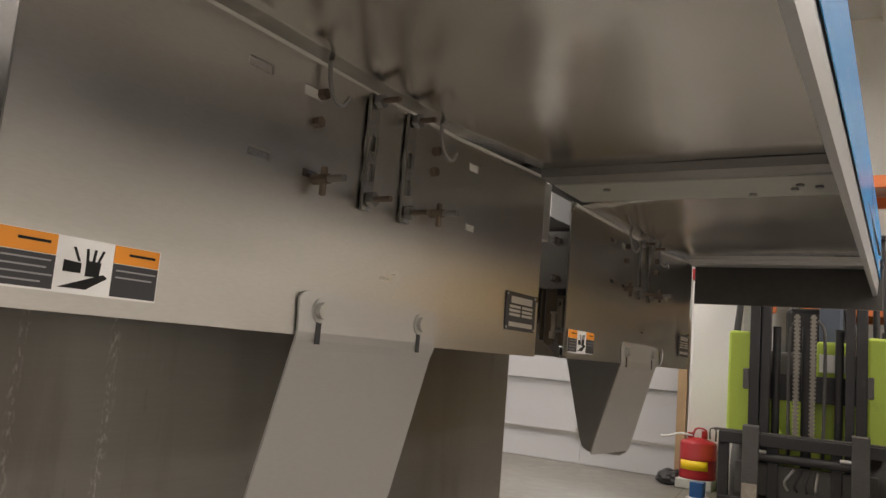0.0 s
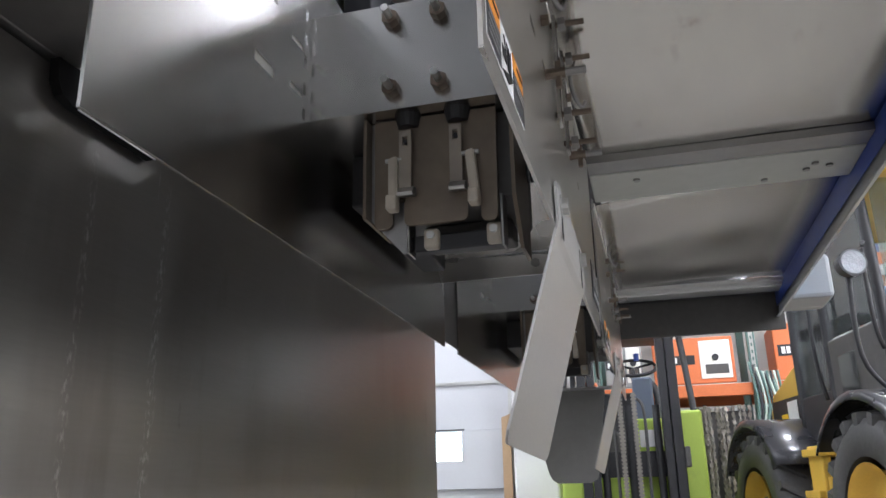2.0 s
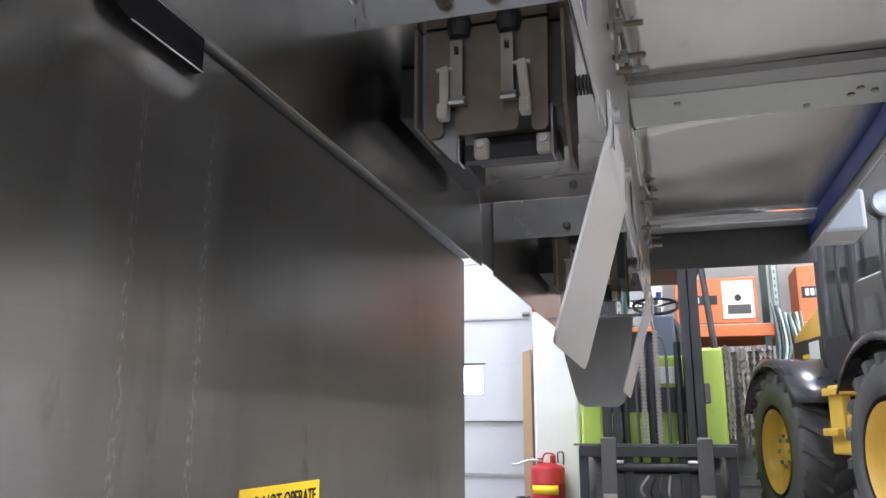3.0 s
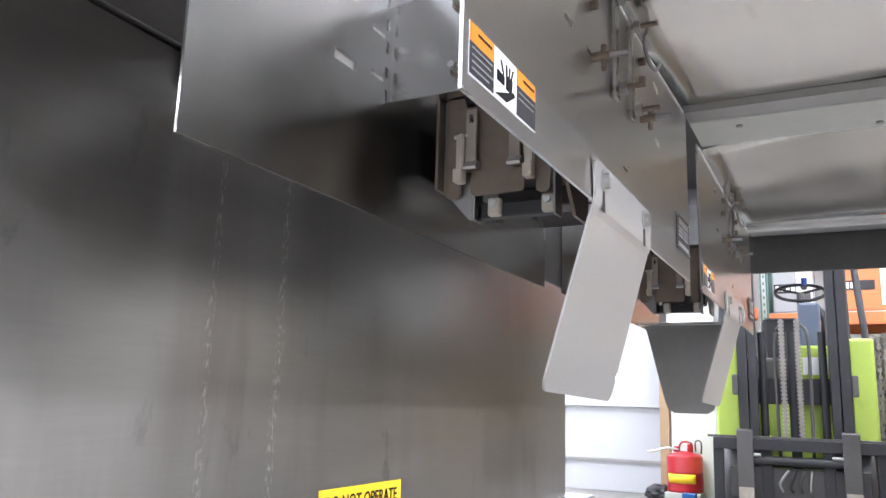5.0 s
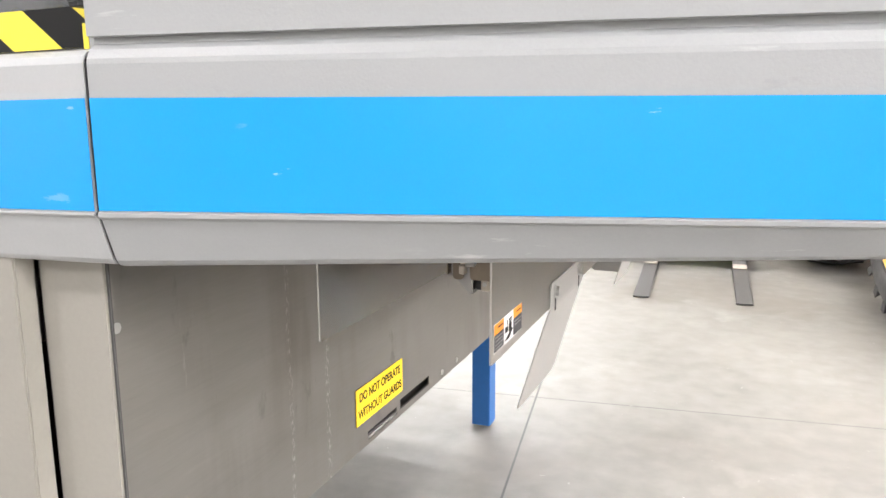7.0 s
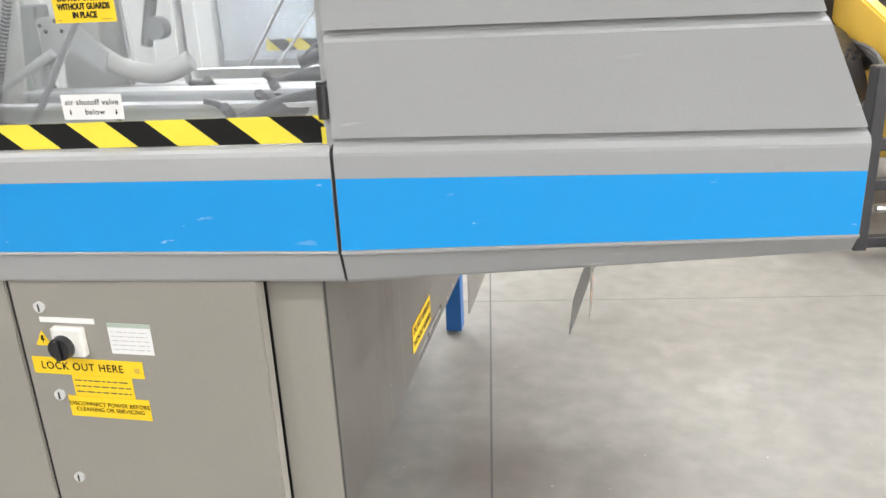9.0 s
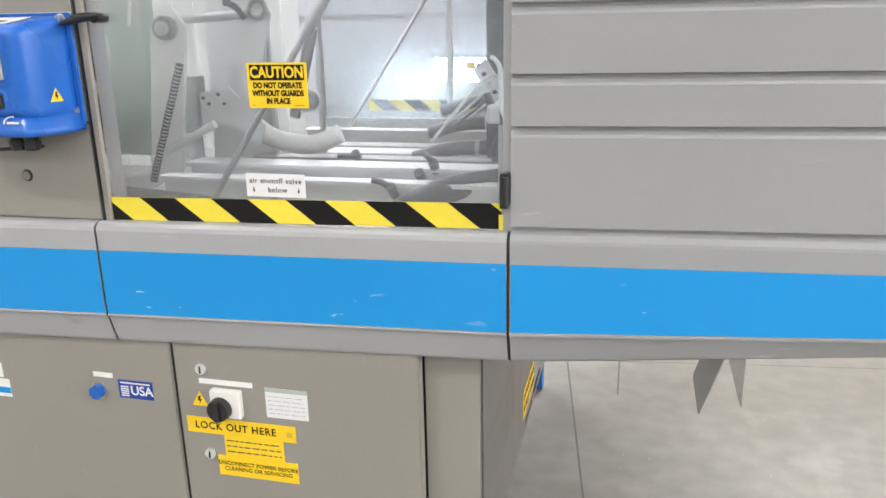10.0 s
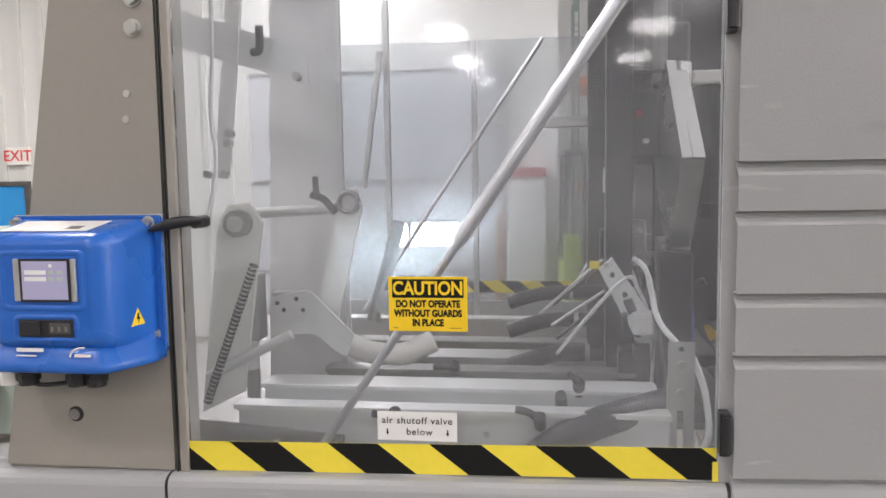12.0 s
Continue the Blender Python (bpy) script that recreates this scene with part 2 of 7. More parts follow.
RACK_ORANGE = paint("rack_orange", (0.62, 0.17, 0.055), 0.5, 0.0, 0.10, 60, 3, 0.02)
RACK_GREEN = paint("rack_green", (0.10, 0.17, 0.15), 0.5, 0.0, 0.1, 60, 3, 0.02)
CARDBOARD = paint("cardboard", (0.45, 0.31, 0.18), 0.8, 0.0, 0.1, 60, 3, 0.02)
DOOR_WHITE = paint("door_panel_paint", (0.56, 0.57, 0.59), 0.35, 0.0, 0.04, 60, 1.2, 0.02)
ROOF = paint("roof_deck", (0.66, 0.66, 0.65), 0.6, 0.0, 0.05, 30, 1, 0.02)
WALL = paint("wall_panel", (0.66, 0.66, 0.63), 0.55, 0.0, 0.05, 30, 0.8, 0.02)
CHAIN = paint("chain_steel", (0.26, 0.24, 0.21), 0.45, 0.7, 0.2, 60, 5, 0.03)
CLEAR = clear_sheet("clear_plastic")
GLASS = clear_sheet("cab_glass", 0.03, (0.80, 0.86, 0.85))
TUBE = paint("milky_tube", (0.72, 0.73, 0.72), 0.3, 0.0, 0.05, 60, 5, 0.0)
PALE_GREEN = paint("pale_green_paint", (0.42, 0.49, 0.42), 0.45, 0.0, 0.06, 60, 3, 0.02)
EXIT_RED = paint("exit_red", (0.75, 0.05, 0.05), 0.4, 0.0, 0.05, 60, 3, 0.0)
SKY_GLOW = glow("daylight", (0.9, 0.95, 1.0), 34.0)
LAMP_GLOW = glow("lamp_white", (1.0, 0.98, 0.94), 8.0)
SCREEN = glow("screen_lit", (0.30, 0.29, 0.42), 0.30)




def stained(m, x, y, r, colour, amount):
    """One irregular spill at a place on the floor."""
    nt = m.node_tree
    N, L = nt.nodes.new, nt.links.new
    b = nt.nodes["Principled BSDF"]
    old = b.inputs["Base Color"].links[0].from_socket
    tc, n, add, dist, mr, mix = N("ShaderNodeTexCoord"), N("ShaderNodeTexNoise"), N("ShaderNodeVectorMath"), N("ShaderNodeVectorMath"), N("ShaderNodeMapRange"), N("ShaderNodeMix")
    n.inputs["Scale"].default_value, n.inputs["Detail"].default_value = 3.2, 5
    L(tc.outputs["Object"], n.inputs["Vector"])
    add.operation, dist.operation, mix.data_type = "MULTIPLY_ADD", "DISTANCE", "RGBA"
    add.inputs[1].default_value = (r * 1.6, r * 1.6, 0)
    L(n.outputs["Color"], add.inputs[0]), L(tc.outputs["Object"], add.inputs[2]), L(add.outputs[0], dist.inputs[0])
    dist.inputs[1].default_value = (x + r * 0.8, y + r * 0.8, 0)
    mr.inputs["From Min"].default_value, mr.inputs["From Max"].default_value = r, r * 0.35
    mr.inputs["To Max"].default_value = amount
    L(dist.outputs["Value"], mr.inputs["Value"])
    mix.inputs[7].default_value = rgb(colour)
    L(mr.outputs[0], mix.inputs["Factor"]), L(old, mix.inputs[6]), L(mix.outputs[2], b.inputs["Base Color"])


for sx_, sy_, sr_, sa_ in ((-0.85, 1.25, 0.32, 0.6), (-0.7, 0.75, 0.25, 0.4), (0.35, 0.2, 0.4, 0.25), (-0.1, 2.4, 0.5, 0.25), (-0.95, 2.1, 0.3, 0.4), (-0.4, 5.3, 0.7, 0.35), (0.1, 4.9, 0.4, 0.3), (-0.9, 5.0, 0.35, 0.3), (0.5, 2.9, 0.6, 0.2), (0.2, -0.2, 0.7, 0.4), (0.7, 0.6, 0.6, 0.35), (-0.3, 1.0, 0.4, 0.3)):
    stained(CONCRETE, sx_, sy_, sr_, (0.12, 0.10, 0.08), sa_)
for m_ in (GREY_RAIL, GREY):
    scuffed(m_, (0.72, 0.71, 0.70), 0.63, 0.69, 26.0, (0.10, 1, 1), 0.6, 0.06, 2.6)
    scuffed(m_, (0.20, 0.195, 0.19), 0.64, 0.72, 18.0, (0.3, 1, 1), 0.45, -0.1, 3.1)
scuffed(TAUPE, (0.11, 0.085, 0.066), 0.46, 0.66, 2.6, (1, 2.4, 0.35), 0.5, 0.0, 1.3)
scuffed(TAUPE, (0.05, 0.045, 0.04), 0.64, 0.72, 14.0, (1, 0.8, 0.35), 0.4, 0.5, 3.0)
scuffed(CONCRETE, (0.62, 0.61, 0.58), 0.69, 0.71, 45.0, (1, 1, 1), 0.8, 0.0, 2.0)
scuffed(BLUE, (0.75, 0.80, 0.86), 0.675, 0.70, 30.0, (0.25, 1, 1), 0.7, 0.0, 4.0)
scuffed(TAUPE_COLUMN, (0.40, 0.39, 0.36), 0.65, 0.72, 24.0, (1, 1, 0.2), 0.4, 0.1, 2.5)
for m_ in (STEEL, STEEL_PLATE):
    scuffed(m_, (0.36, 0.345, 0.32), 0.45, 0.80, 3.0, (1, 1, 0.6), 0.35, 0.0, 2.0)
scuffed(SHEET_STEEL, (0.34, 0.31, 0.26), 0.56, 0.74, 5.0, (1, 1, 1), 0.45, 0.0, 1.6)
scuffed(LIME, (0.20, 0.22, 0.10), 0.60, 0.74, 8.0, (1, 1, 0.4), 0.5, 0.0, 2.0)
for m_ in (DARK, BLACK, RUBBER):
    scuffed(m_, (0.16, 0.15, 0.135), 0.56, 0.74, 12.0, (1, 1, 0.6), 0.25, 0.2, 2.4)
scuffed(LOADER_YELLOW, (0.25, 0.18, 0.09), 0.58, 0.74, 9.0, (1, 1, 0.5), 0.5, 0.1, 2.2)


# ---- building helpers ----
def bm_new():
    return bmesh.new()


def box(bm, x0, x1, y0, y1, z0, z1, bev=0.0, m=None):
    c = ((x0 + x1) / 2, (y0 + y1) / 2, (z0 + z1) / 2)
    mat = Matrix.LocRotScale(c, None, (abs(x1 - x0), abs(y1 - y0), abs(z1 - z0)))
    r = bmesh.ops.create_cube(bm, size=1, matrix=(m @ mat) if m else mat)
    if bev:
        es = {e for v in r["verts"] for e in v.link_edges}
        bmesh.ops.bevel(bm, geom=list(es), offset=bev, segments=2, profile=0.5, affect="EDGES")
    return bm


def cyl(bm, p0, p1, r, seg=16, r2=None, caps=True):
    a, b = Vector(p0), Vector(p1)
    d = b - a
    m = Matrix.Translation((a + b) / 2) @ d.to_track_quat("Z", "Y").to_matrix().to_4x4()
    bmesh.ops.create_cone(bm, cap_ends=caps, segments=seg, radius1=r, radius2=r if r2 is None else r2, depth=d.length, matrix=m)
    return bm


def tube(bm, pts, r, seg=8, steps=8):
    """A round tube along a smooth curve through the points."""
    P = [Vector(p) for p in pts]
    path = []
    for i in range(len(P) - 1):
        p0, p1, p2, p3 = P[max(i - 1, 0)], P[i], P[i + 1], P[min(i + 2, len(P) - 1)]
        for k in range(steps):
            t = k / steps
            path.append(0.5 * (2 * p1 + (p2 - p0) * t + (2 * p0 - 5 * p1 + 4 * p2 - p3) * t * t + (3 * p1 - p0 - 3 * p2 + p3) * t ** 3))
    path.append(P[-1])
    rings, up = [], Vector((0.31, 0.17, 0.93))
    for i, p in enumerate(path):
        d = (path[min(i + 1, len(path) - 1)] - path[max(i - 1, 0)]).normalized()
        a = d.cross(up).normalized()
        b = d.cross(a).normalized()
        rings.append([bm.verts.new(p + r * (math.cos(2 * math.pi * k / seg) * a + math.sin(2 * math.pi * k / seg) * b)) for k in range(seg)])
    for r0, r1 in zip(rings, rings[1:]):
        for k in range(seg):
            bm.faces.new((r0[k], r0[(k + 1) % seg], r1[(k + 1) % seg], r1[k])).smooth = True
    bm.faces.new(rings[0]), bm.faces.new(rings[-1])
    bmesh.ops.recalc_face_normals(bm, faces=bm.faces)
    return bm


def prism(bm, outline, a, b, to3):
    """Extrudes a flat outline between a and b; to3(u, v, w) gives the place."""
    lo = [bm.verts.new(to3(u, v, a)) for u, v in outline]
    hi = [bm.verts.new(to3(u, v, b)) for u, v in outline]
    bm.faces.new(lo), bm.faces.new(hi)
    n = len(lo)
    for i in range(n):
        bm.faces.new((lo[i], lo[(i + 1) % n], hi[(i + 1) % n], hi[i]))
    bmesh.ops.recalc_face_normals(bm, faces=bm.faces)
    return bm


def ribbon(bm, section, ends, to3):
    """An open section swept between stations, given a thickness by the caller."""
    rows = [[bm.verts.new(to3(u, v, w)) for u, v in section] for w in ends]
    for r0, r1 in zip(rows, rows[1:]):
        for i in range(len(section) - 1):
            bm.faces.new((r0[i], r0[i + 1], r1[i + 1], r1[i]))
    return bm


def thicken(bm, t):
    bmesh.ops.recalc_face_normals(bm, faces=bm.faces)
    bmesh.ops.solidify(bm, geom=list(bm.faces), thickness=t)
    return bm


def holed(bm, us, vs, holes, to3, t, round_r=0.0):
    """A flat sheet with oblong holes cut right through it."""
    ul = sorted({us[0], us[1], *[h[0] for h in holes], *[h[1] for h in holes]})
    vl = sorted({vs[0], vs[1], *[h[2] for h in holes], *[h[3] for h in holes]})
    grid = {}

    def vert(i, j):
        if (i, j) not in grid:
            grid[i, j] = bm.verts.new(to3(ul[i], vl[j]))
        return grid[i, j]
    for i in range(len(ul) - 1):
        for j in range(len(vl) - 1):
            cu, cv = (ul[i] + ul[i + 1]) / 2, (vl[j] + vl[j + 1]) / 2
            if any(h[0] < cu < h[1] and h[2] < cv < h[3] for h in holes):
                continue
            bm.faces.new((vert(i, j), vert(i + 1, j), vert(i + 1, j + 1), vert(i, j + 1)))
    return thicken(bm, t)


def finish(bm, name, material, smooth=False):
    me = bpy.data.meshes.new(name)
    if smooth:
        for f in bm.faces:
            f.smooth = True
    bm.to_mesh(me)
    bm.free()
    if material:
        me.materials.append(material)
    return me


def thing(name, label, category, at=(0, 0, 0), group="", kind=""):
    ob = new(name)
    ob.empty_display_size = 0.05
    ob.location = at
    return tagged(ob, label, category, group, kind)


def home(ob):
    m = Matrix.Translation(ob.location)
    return home(ob.parent) if ob.parent else m


def part(name, bm, material, parent, label="", smooth=False):
    """One mesh of its own under a thing or a part; its coordinates are the world's."""
    ob = new(name, finish(bm, name, material, smooth))
    ob.parent = parent
    top = parent
    while top.parent:
        top = top.parent
    if parent is top:
        ob.matrix_parent_inverse = Matrix.Translation(top.location).inverted()
    if label:
        tagged(ob, label)
    return ob


def setting(name, bm, material, label="", smooth=False):
    return tagged(new(name, finish(bm, name, material, smooth)), label, "", "", "structure")


def letters(name, text, size, m, material, parent, label="", align="CENTER", spread=1.0, bold=0.0):
    cu = bpy.data.curves.new(name, "FONT")
    cu.body, cu.size, cu.align_x, cu.align_y = text, size, align, "CENTER"
    cu.space_character, cu.offset, cu.extrude = spread, bold, 0.0003
    tmp = bpy.data.objects.new(name, cu)
    scene.collection.objects.link(tmp)
    bpy.context.view_layer.update()
    me = bpy.data.meshes.new_from_object(tmp.evaluated_get(bpy.context.evaluated_depsgraph_get()))
    bpy.data.objects.remove(tmp)
    me.transform(m)
    me.materials.clear()
    me.materials.append(material)
    ob = new(name, me)
    ob.parent = parent
    top = parent
    while top.parent:
        top = top.parent
    if parent is top:
        ob.matrix_parent_inverse = Matrix.Translation(top.location).inverted()
    if label:
        tagged(ob, label)
    return ob


def facing_front(x, y, z, turn=0.0):
    """Lays text upright, to be read from the front of the machine (looking along +y)."""
    return Matrix.Translation((x, y, z)) @ Euler((radians(90), 0, radians(turn))).to_matrix().to_4x4()


def facing_side(x, y, z):
    """Lays text upright, to be read from the side (looking along -x)."""
    return Matrix.Translation((x, y, z)) @ Euler((radians(90), 0, radians(90))).to_matrix().to_4x4()


# ---- the hall ----
HX0, HX1, HY0, HY1, HZ = -11.0, 14.0, -23.0, 8.0, 5.6
STEP_X, BACK_Y = -1.22, 10.6

bm = bm_new()
box(bm, HX0 - 0.2, HX1 + 0.2, HY0 - 0.2, BACK_Y + 0.2, -0.2, 0.0)
floor = setting("floor", bm, CONCRETE, "worn pale grey sealed concrete floor with saw-cut joints")


def joint(x0, y0, x1, y1, w=0.006):
    bm = bm_new()
    d = Vector((x1 - x0, y1 - y0, 0))
    n = Vector((-d.y, d.x, 0)).normalized() * w / 2
    a, b = Vector((x0, y0, 0.0012)), Vector((x1, y1, 0.0012))
    vs = [bm.verts.new(p) for p in (a - n, a + n, b + n, b - n)]
    bm.faces.new(vs)
    ob = new("floor_joint", finish(bm, "floor_joint", DARK))
    ob.parent = floor
    return ob


joint(-0.23, -3.2, -1.82, 8.0, 0.009)
joint(-6.0, 2.15, 6.0, 3.72)
joint(3.6, -3.2, 2.2, 8.0)

# garage door opening in the north wall, with its own daylight behind a small window
DX0, DX1, DZ1 = -4.9, -1.88, 3.2
bm = bm_new()
for x0, x1, z0, z1 in ((HX0, DX0, 0, HZ), (DX1, STEP_X, 0, HZ), (DX0, DX1, DZ1, HZ)):
    box(bm, x0, x1, HY1, HY1 + 0.2, z0, z1)
setting("wall_north", bm, WALL, "pale ribbed metal warehouse wall")
bm = bm_new()
box(bm, STEP_X - 0.2, STEP_X, HY1 + 0.2, BACK_Y, 0, HZ)
setting("wall_return", bm, WALL)
bm = bm_new()
box(bm, STEP_X - 0.2, HX1, BACK_Y, BACK_Y + 0.2, 0, HZ)
setting("wall_north_bay", bm, WALL)
bm = bm_new()
box(bm, HX1, HX1 + 0.2, HY0, BACK_Y + 0.2, 0, HZ)
setting("wall_east", bm, WALL)
bm = bm_new()
box(bm, HX0, HX1, HY0 - 0.2, HY0, 0, HZ)
setting("wall_south", bm, WALL)
bm = bm_new()
box(bm, HX0 - 0.2, HX0, HY0 - 0.2, HY1 + 0.2, 0, HZ)
setting("wall_west", bm, WALL)
bm = bm_new()
box(bm, HX0 - 0.2, HX1 + 0.2, HY0 - 0.2, BACK_Y + 0.2, HZ, HZ + 0.15)
for i in range(50):
    x = HX0 + 0.5 * i + 0.25
    box(bm, x - 0.06, x + 0.06, HY0, BACK_Y, HZ - 0.06, HZ)
setting("ceiling", bm, ROOF, "white ribbed metal roof deck")
for y in (-19.0, -14.5, -10.0, -5.5, -1.0, 3.5, 7.4):
    bm = bm_new()
    box(bm, HX0, HX1, y - 0.05, y + 0.05, HZ - 0.38, HZ - 0.36), box(bm, HX0, HX1, y - 0.006, y + 0.006, HZ - 0.36, HZ - 0.08)
    box(bm, HX0, HX1, y - 0.05, y + 0.05, HZ - 0.08, HZ - 0.062)
    setting("roof_beam", bm, WHITE_PAINT, "white painted steel roof beam")


def high_bay(x, y, along=True, watts=LAMP_WATTS):
    t = thing("ceiling_light", "white linear warehouse light hung under the roof", "ceiling light", (x, y, HZ - 0.5), "warehouse lights")
    lx, ly = (0.4, 0.17) if along else (0.17, 0.4)
    bm = box(bm_new(), x - lx, x + lx, y - ly, y + ly, HZ - 0.56, HZ - 0.5, 0.01)
    part("housing", bm, WHITE_PAINT, t)
    bm = box(bm_new(), x - lx + 0.03, x + lx - 0.03, y - ly + 0.02, y + ly - 0.02, HZ - 0.572, HZ - 0.562)
    part("diffuser", bm, LAMP_GLOW, t, "glowing white diffuser")
    for sx in (-0.8, 0.8):
        bm = cyl(bm_new(), (x + sx * lx, y, HZ - 0.5), (x + sx * lx, y, HZ), 0.004, 6)
        part("hanger", bm, ZINC, t)
    ld = bpy.data.lights.new("high_bay", "AREA")
    ld.shape, ld.size, ld.size_y = "RECTANGLE", 2 * lx, 2 * ly
    ld.energy, ld.color = watts, (1.0, 0.985, 0.96)
    lo = new("high_bay", ld)
    lo.matrix_world = Matrix.Translation((x, y, HZ - 0.6))


for x in (-8.0, -3.6, 0.8, 5.2):
    for y in (-6.5, -2.6, 1.3, 5.2):
        high_bay(x, y, True, LAMP_WATTS * LAMP_GAIN.get((x, y), 1.0))
for x in (-3.6, 0.8, 5.2):
    for y in (-11.0, -15.5, -20.0):
        high_bay(x, y, True, LAMP_WATTS * (1.3 if x < 0 else 0.7))
# two unseen fittings added to brighten the garage door wall
for x in (-3.9, 0.8):
    high_bay(x, 6.9, True, 1.3 * LAMP_WATTS)
# unseen rows to the east, boosted to light the cabinet side below the hood
for x, gain in ((7.9, 1.3), (9.9, 8.0)):
    for y in (-4.5, -1.6, 1.3, 4.2, 7.1):
        high_bay(x, y, True, gain * LAMP_WATTS * (1.0 if y < 2 else 0.25))
# one more unseen fitting, added over the rack bay
high_bay(3.5, 9.0)

# sectional garage door with a bright window
WX0, WX1, WZ0, WZ1 = -3.20, -2.38, 1.12, 1.405
gd = tagged(new("door_1"), "white sectional overhead garage door with grey seams", "", "", "structure")
DY = HY1 + 0.02
for i, (z0, z1) in enumerate(((0.0, 0.31), (0.31, 0.84), (0.84, 1.42), (1.42, 1.91), (1.91, 2.5), (2.5, DZ1))):
    bm = bm_new()
    if i == 2:
        holed(bm, (DX0, DX1), (z0 + 0.0015, z1 - 0.0015), [(WX0, WX1, WZ0, WZ1)], lambda u, v: (u, DY, v), 0.04)
    else:
        box(bm, DX0, DX1, DY, DY + 0.04, z0 + 0.0015, z1 - 0.0015, 0.004)
    part("panel", bm, DOOR_WHITE, gd)
    if i in (0, 3, 5):
        bm = box(bm_new(), DX0, DX1, DY - 0.018, DY - 0.003, z1 - 0.022, z1 + 0.012)
        part("seam_rail", bm, ZINC, gd, "grey steel stiffening rail")
# unseen backing sheet added to keep backdrop light out of the panel seams
part("light_block_sheet", holed(bm_new(), (DX0 - 0.05, DX1 + 0.05), (0.0, DZ1 + 0.05), [(WX0, WX1, WZ0, WZ1)], lambda u, v: (u, DY + 0.046, v), 0.006), RUBBER, gd, "dark sheet added to block backdrop light at the seams")
for x in (-4.3, -2.97):
    bm = box(bm_new(), x - 0.018, x + 0.018, DY - 0.010, DY - 0.002, 0.02, DZ1)
    part("stile", bm, DOOR_WHITE, gd)
    for z in (0.31, 0.84, 1.42):
        part("hinge", box(bm_new(), x - 0.03, x + 0.03, DY - 0.035, DY - 0.019, z - 0.05, z + 0.06), ZINC, gd)
bm = bm_new()
holed(bm, (WX0 - 0.03, WX1 + 0.03), (WZ0 - 0.03, WZ1 + 0.03), [(WX0, WX1, WZ0, WZ1)], lambda u, v: (u, DY - 0.012, v), 0.01)
part("window_frame", bm, BLACK_PLASTIC, gd)
bm = box(bm_new(), WX0, WX1, DY + 0.015, DY + 0.019, WZ0, WZ1)
wp = part("pane", bm, GLASS, gd)
wp.visible_shadow = False
bm = bm_new()
bm.faces.new([bm.verts.new(p) for p in ((-6, 9.0, -0.1), (-1.5, 9.0, -0.1), (-1.5, 9.0, 5), (-6, 9.0, 5))])
setting("backdrop", bm, SKY_GLOW, "bright overcast daylight outside the garage door")
# door track and post at its side
tr = thing("door_track", "galvanised steel garage door track with brackets", "door track", (-1.84, HY1 - 0.05, 0))
part("rail", box(bm_new(), -1.87, -1.81, HY1 - 0.06, HY1 - 0.01, 0, 3.3), ZINC, tr)
part("angle", box(bm_new(), -1.80, -1.775, HY1 - 0.12, HY1 - 0.01, 0, 3.4), ZINC, tr)
for z in (0.25, 0.8, 1.35, 1.9, 2.5):
    part("bracket", box(bm_new(), -1.95, -1.80, HY1 - 0.075, HY1 - 0.061, z, z + 0.05), ZINC, tr)
    part("roller", cyl(bm_new(), (-1.93, HY1 - 0.09, z + 0.025), (-1.86, HY1 - 0.09, z + 0.025), 0.022, 12), STEEL_DARK, tr)

# ---- the packing machine: cabinet ----
# the side leans back a little: x = -1.053 at y 0.27, -1.09 at y 2.35
def side_x(y):
    return -1.079 - 0.005 * (y - 0.27)


CB = 0.50
cab = thing("machine_cabinet", "taupe painted steel machine base cabinet on blue legs, drip stained", "machine cabinet", (-1.8, 1.3, 0.0))
bm = bm_new()
slots = [(1.10, 1.28, 0.512, 0.535), (1.30, 1.51, 0.520, 0.548)]
holed(bm, (0.955, 2.36), (CB, 1.286), slots, lambda u, v: (side_x(u), u, v), 0.004)
part("side_panel", bm, TAUPE, cab, "taupe side panel with dried white drips")
bm = bm_new()
holed(bm, (0.262, 0.9535), (CB, 1.286), [], lambda u, v: (side_x(u) + 0.0015, u, v), 0.004)
part("side_panel", bm, TAUPE, cab, "taupe side panel with dried white drips")
bm = bm_new()
box(bm, side_x(0.953) - 0.012, side_x(0.953) - 0.004, 0.945, 0.961, CB, 1.28)
part("seam_strip", bm, TAUPE_COLUMN, cab)
# folded bottom flange and end bracket
part("flange", box(bm_new(), side_x(1.6) - 0.06, side_x(1.6) - 0.02, 0.97, 2.35, CB - 0.004, CB + 0.002), TAUPE_COLUMN, cab)
bm = box(bm_new(), -1.30, -1.02, 2.34, 2.46, 0.515, 0.545, 0.004)
part("end_bracket", bm, STEEL_DARK, cab, "dull steel end bracket")
# front
FY = 0.262
bm = bm_new()
holed(bm, (-1.187, -1.062), (CB + 0.02, 1.30), [], lambda u, v: (u, FY, v), 0.006)
part("corner_panel", bm, TAUPE_COLUMN, cab)
bm = box(bm_new(), -1.206, -1.186, FY + 0.008, FY + 0.02, CB + 0.02, 1.2)
part("shadow_gap", bm, BLACK, cab, "dark door gap")
bm = box(bm_new(), -1.0605, -1.0565, FY - 0.0015, FY + 0.002, CB, 1.2)
part("rubber_seal", bm, RUBBER, cab, "black rubber edge seal")


def door(x0, x1, y0, y1):
    """A cabinet door whose front runs from (x0, y0) to (x1, y1)."""
    bm = bm_new()
    vs = [(x0, y0), (x1, y1), (x1, y1 + 0.036), (x0, y0 + 0.036)]
    prism(bm, vs, CB + 0.025, 1.21, lambda u, v, w: (u, v, w))
    bmesh.ops.bevel(bm, geom=list(bm.edges), offset=0.003, segments=2, affect="EDGES")
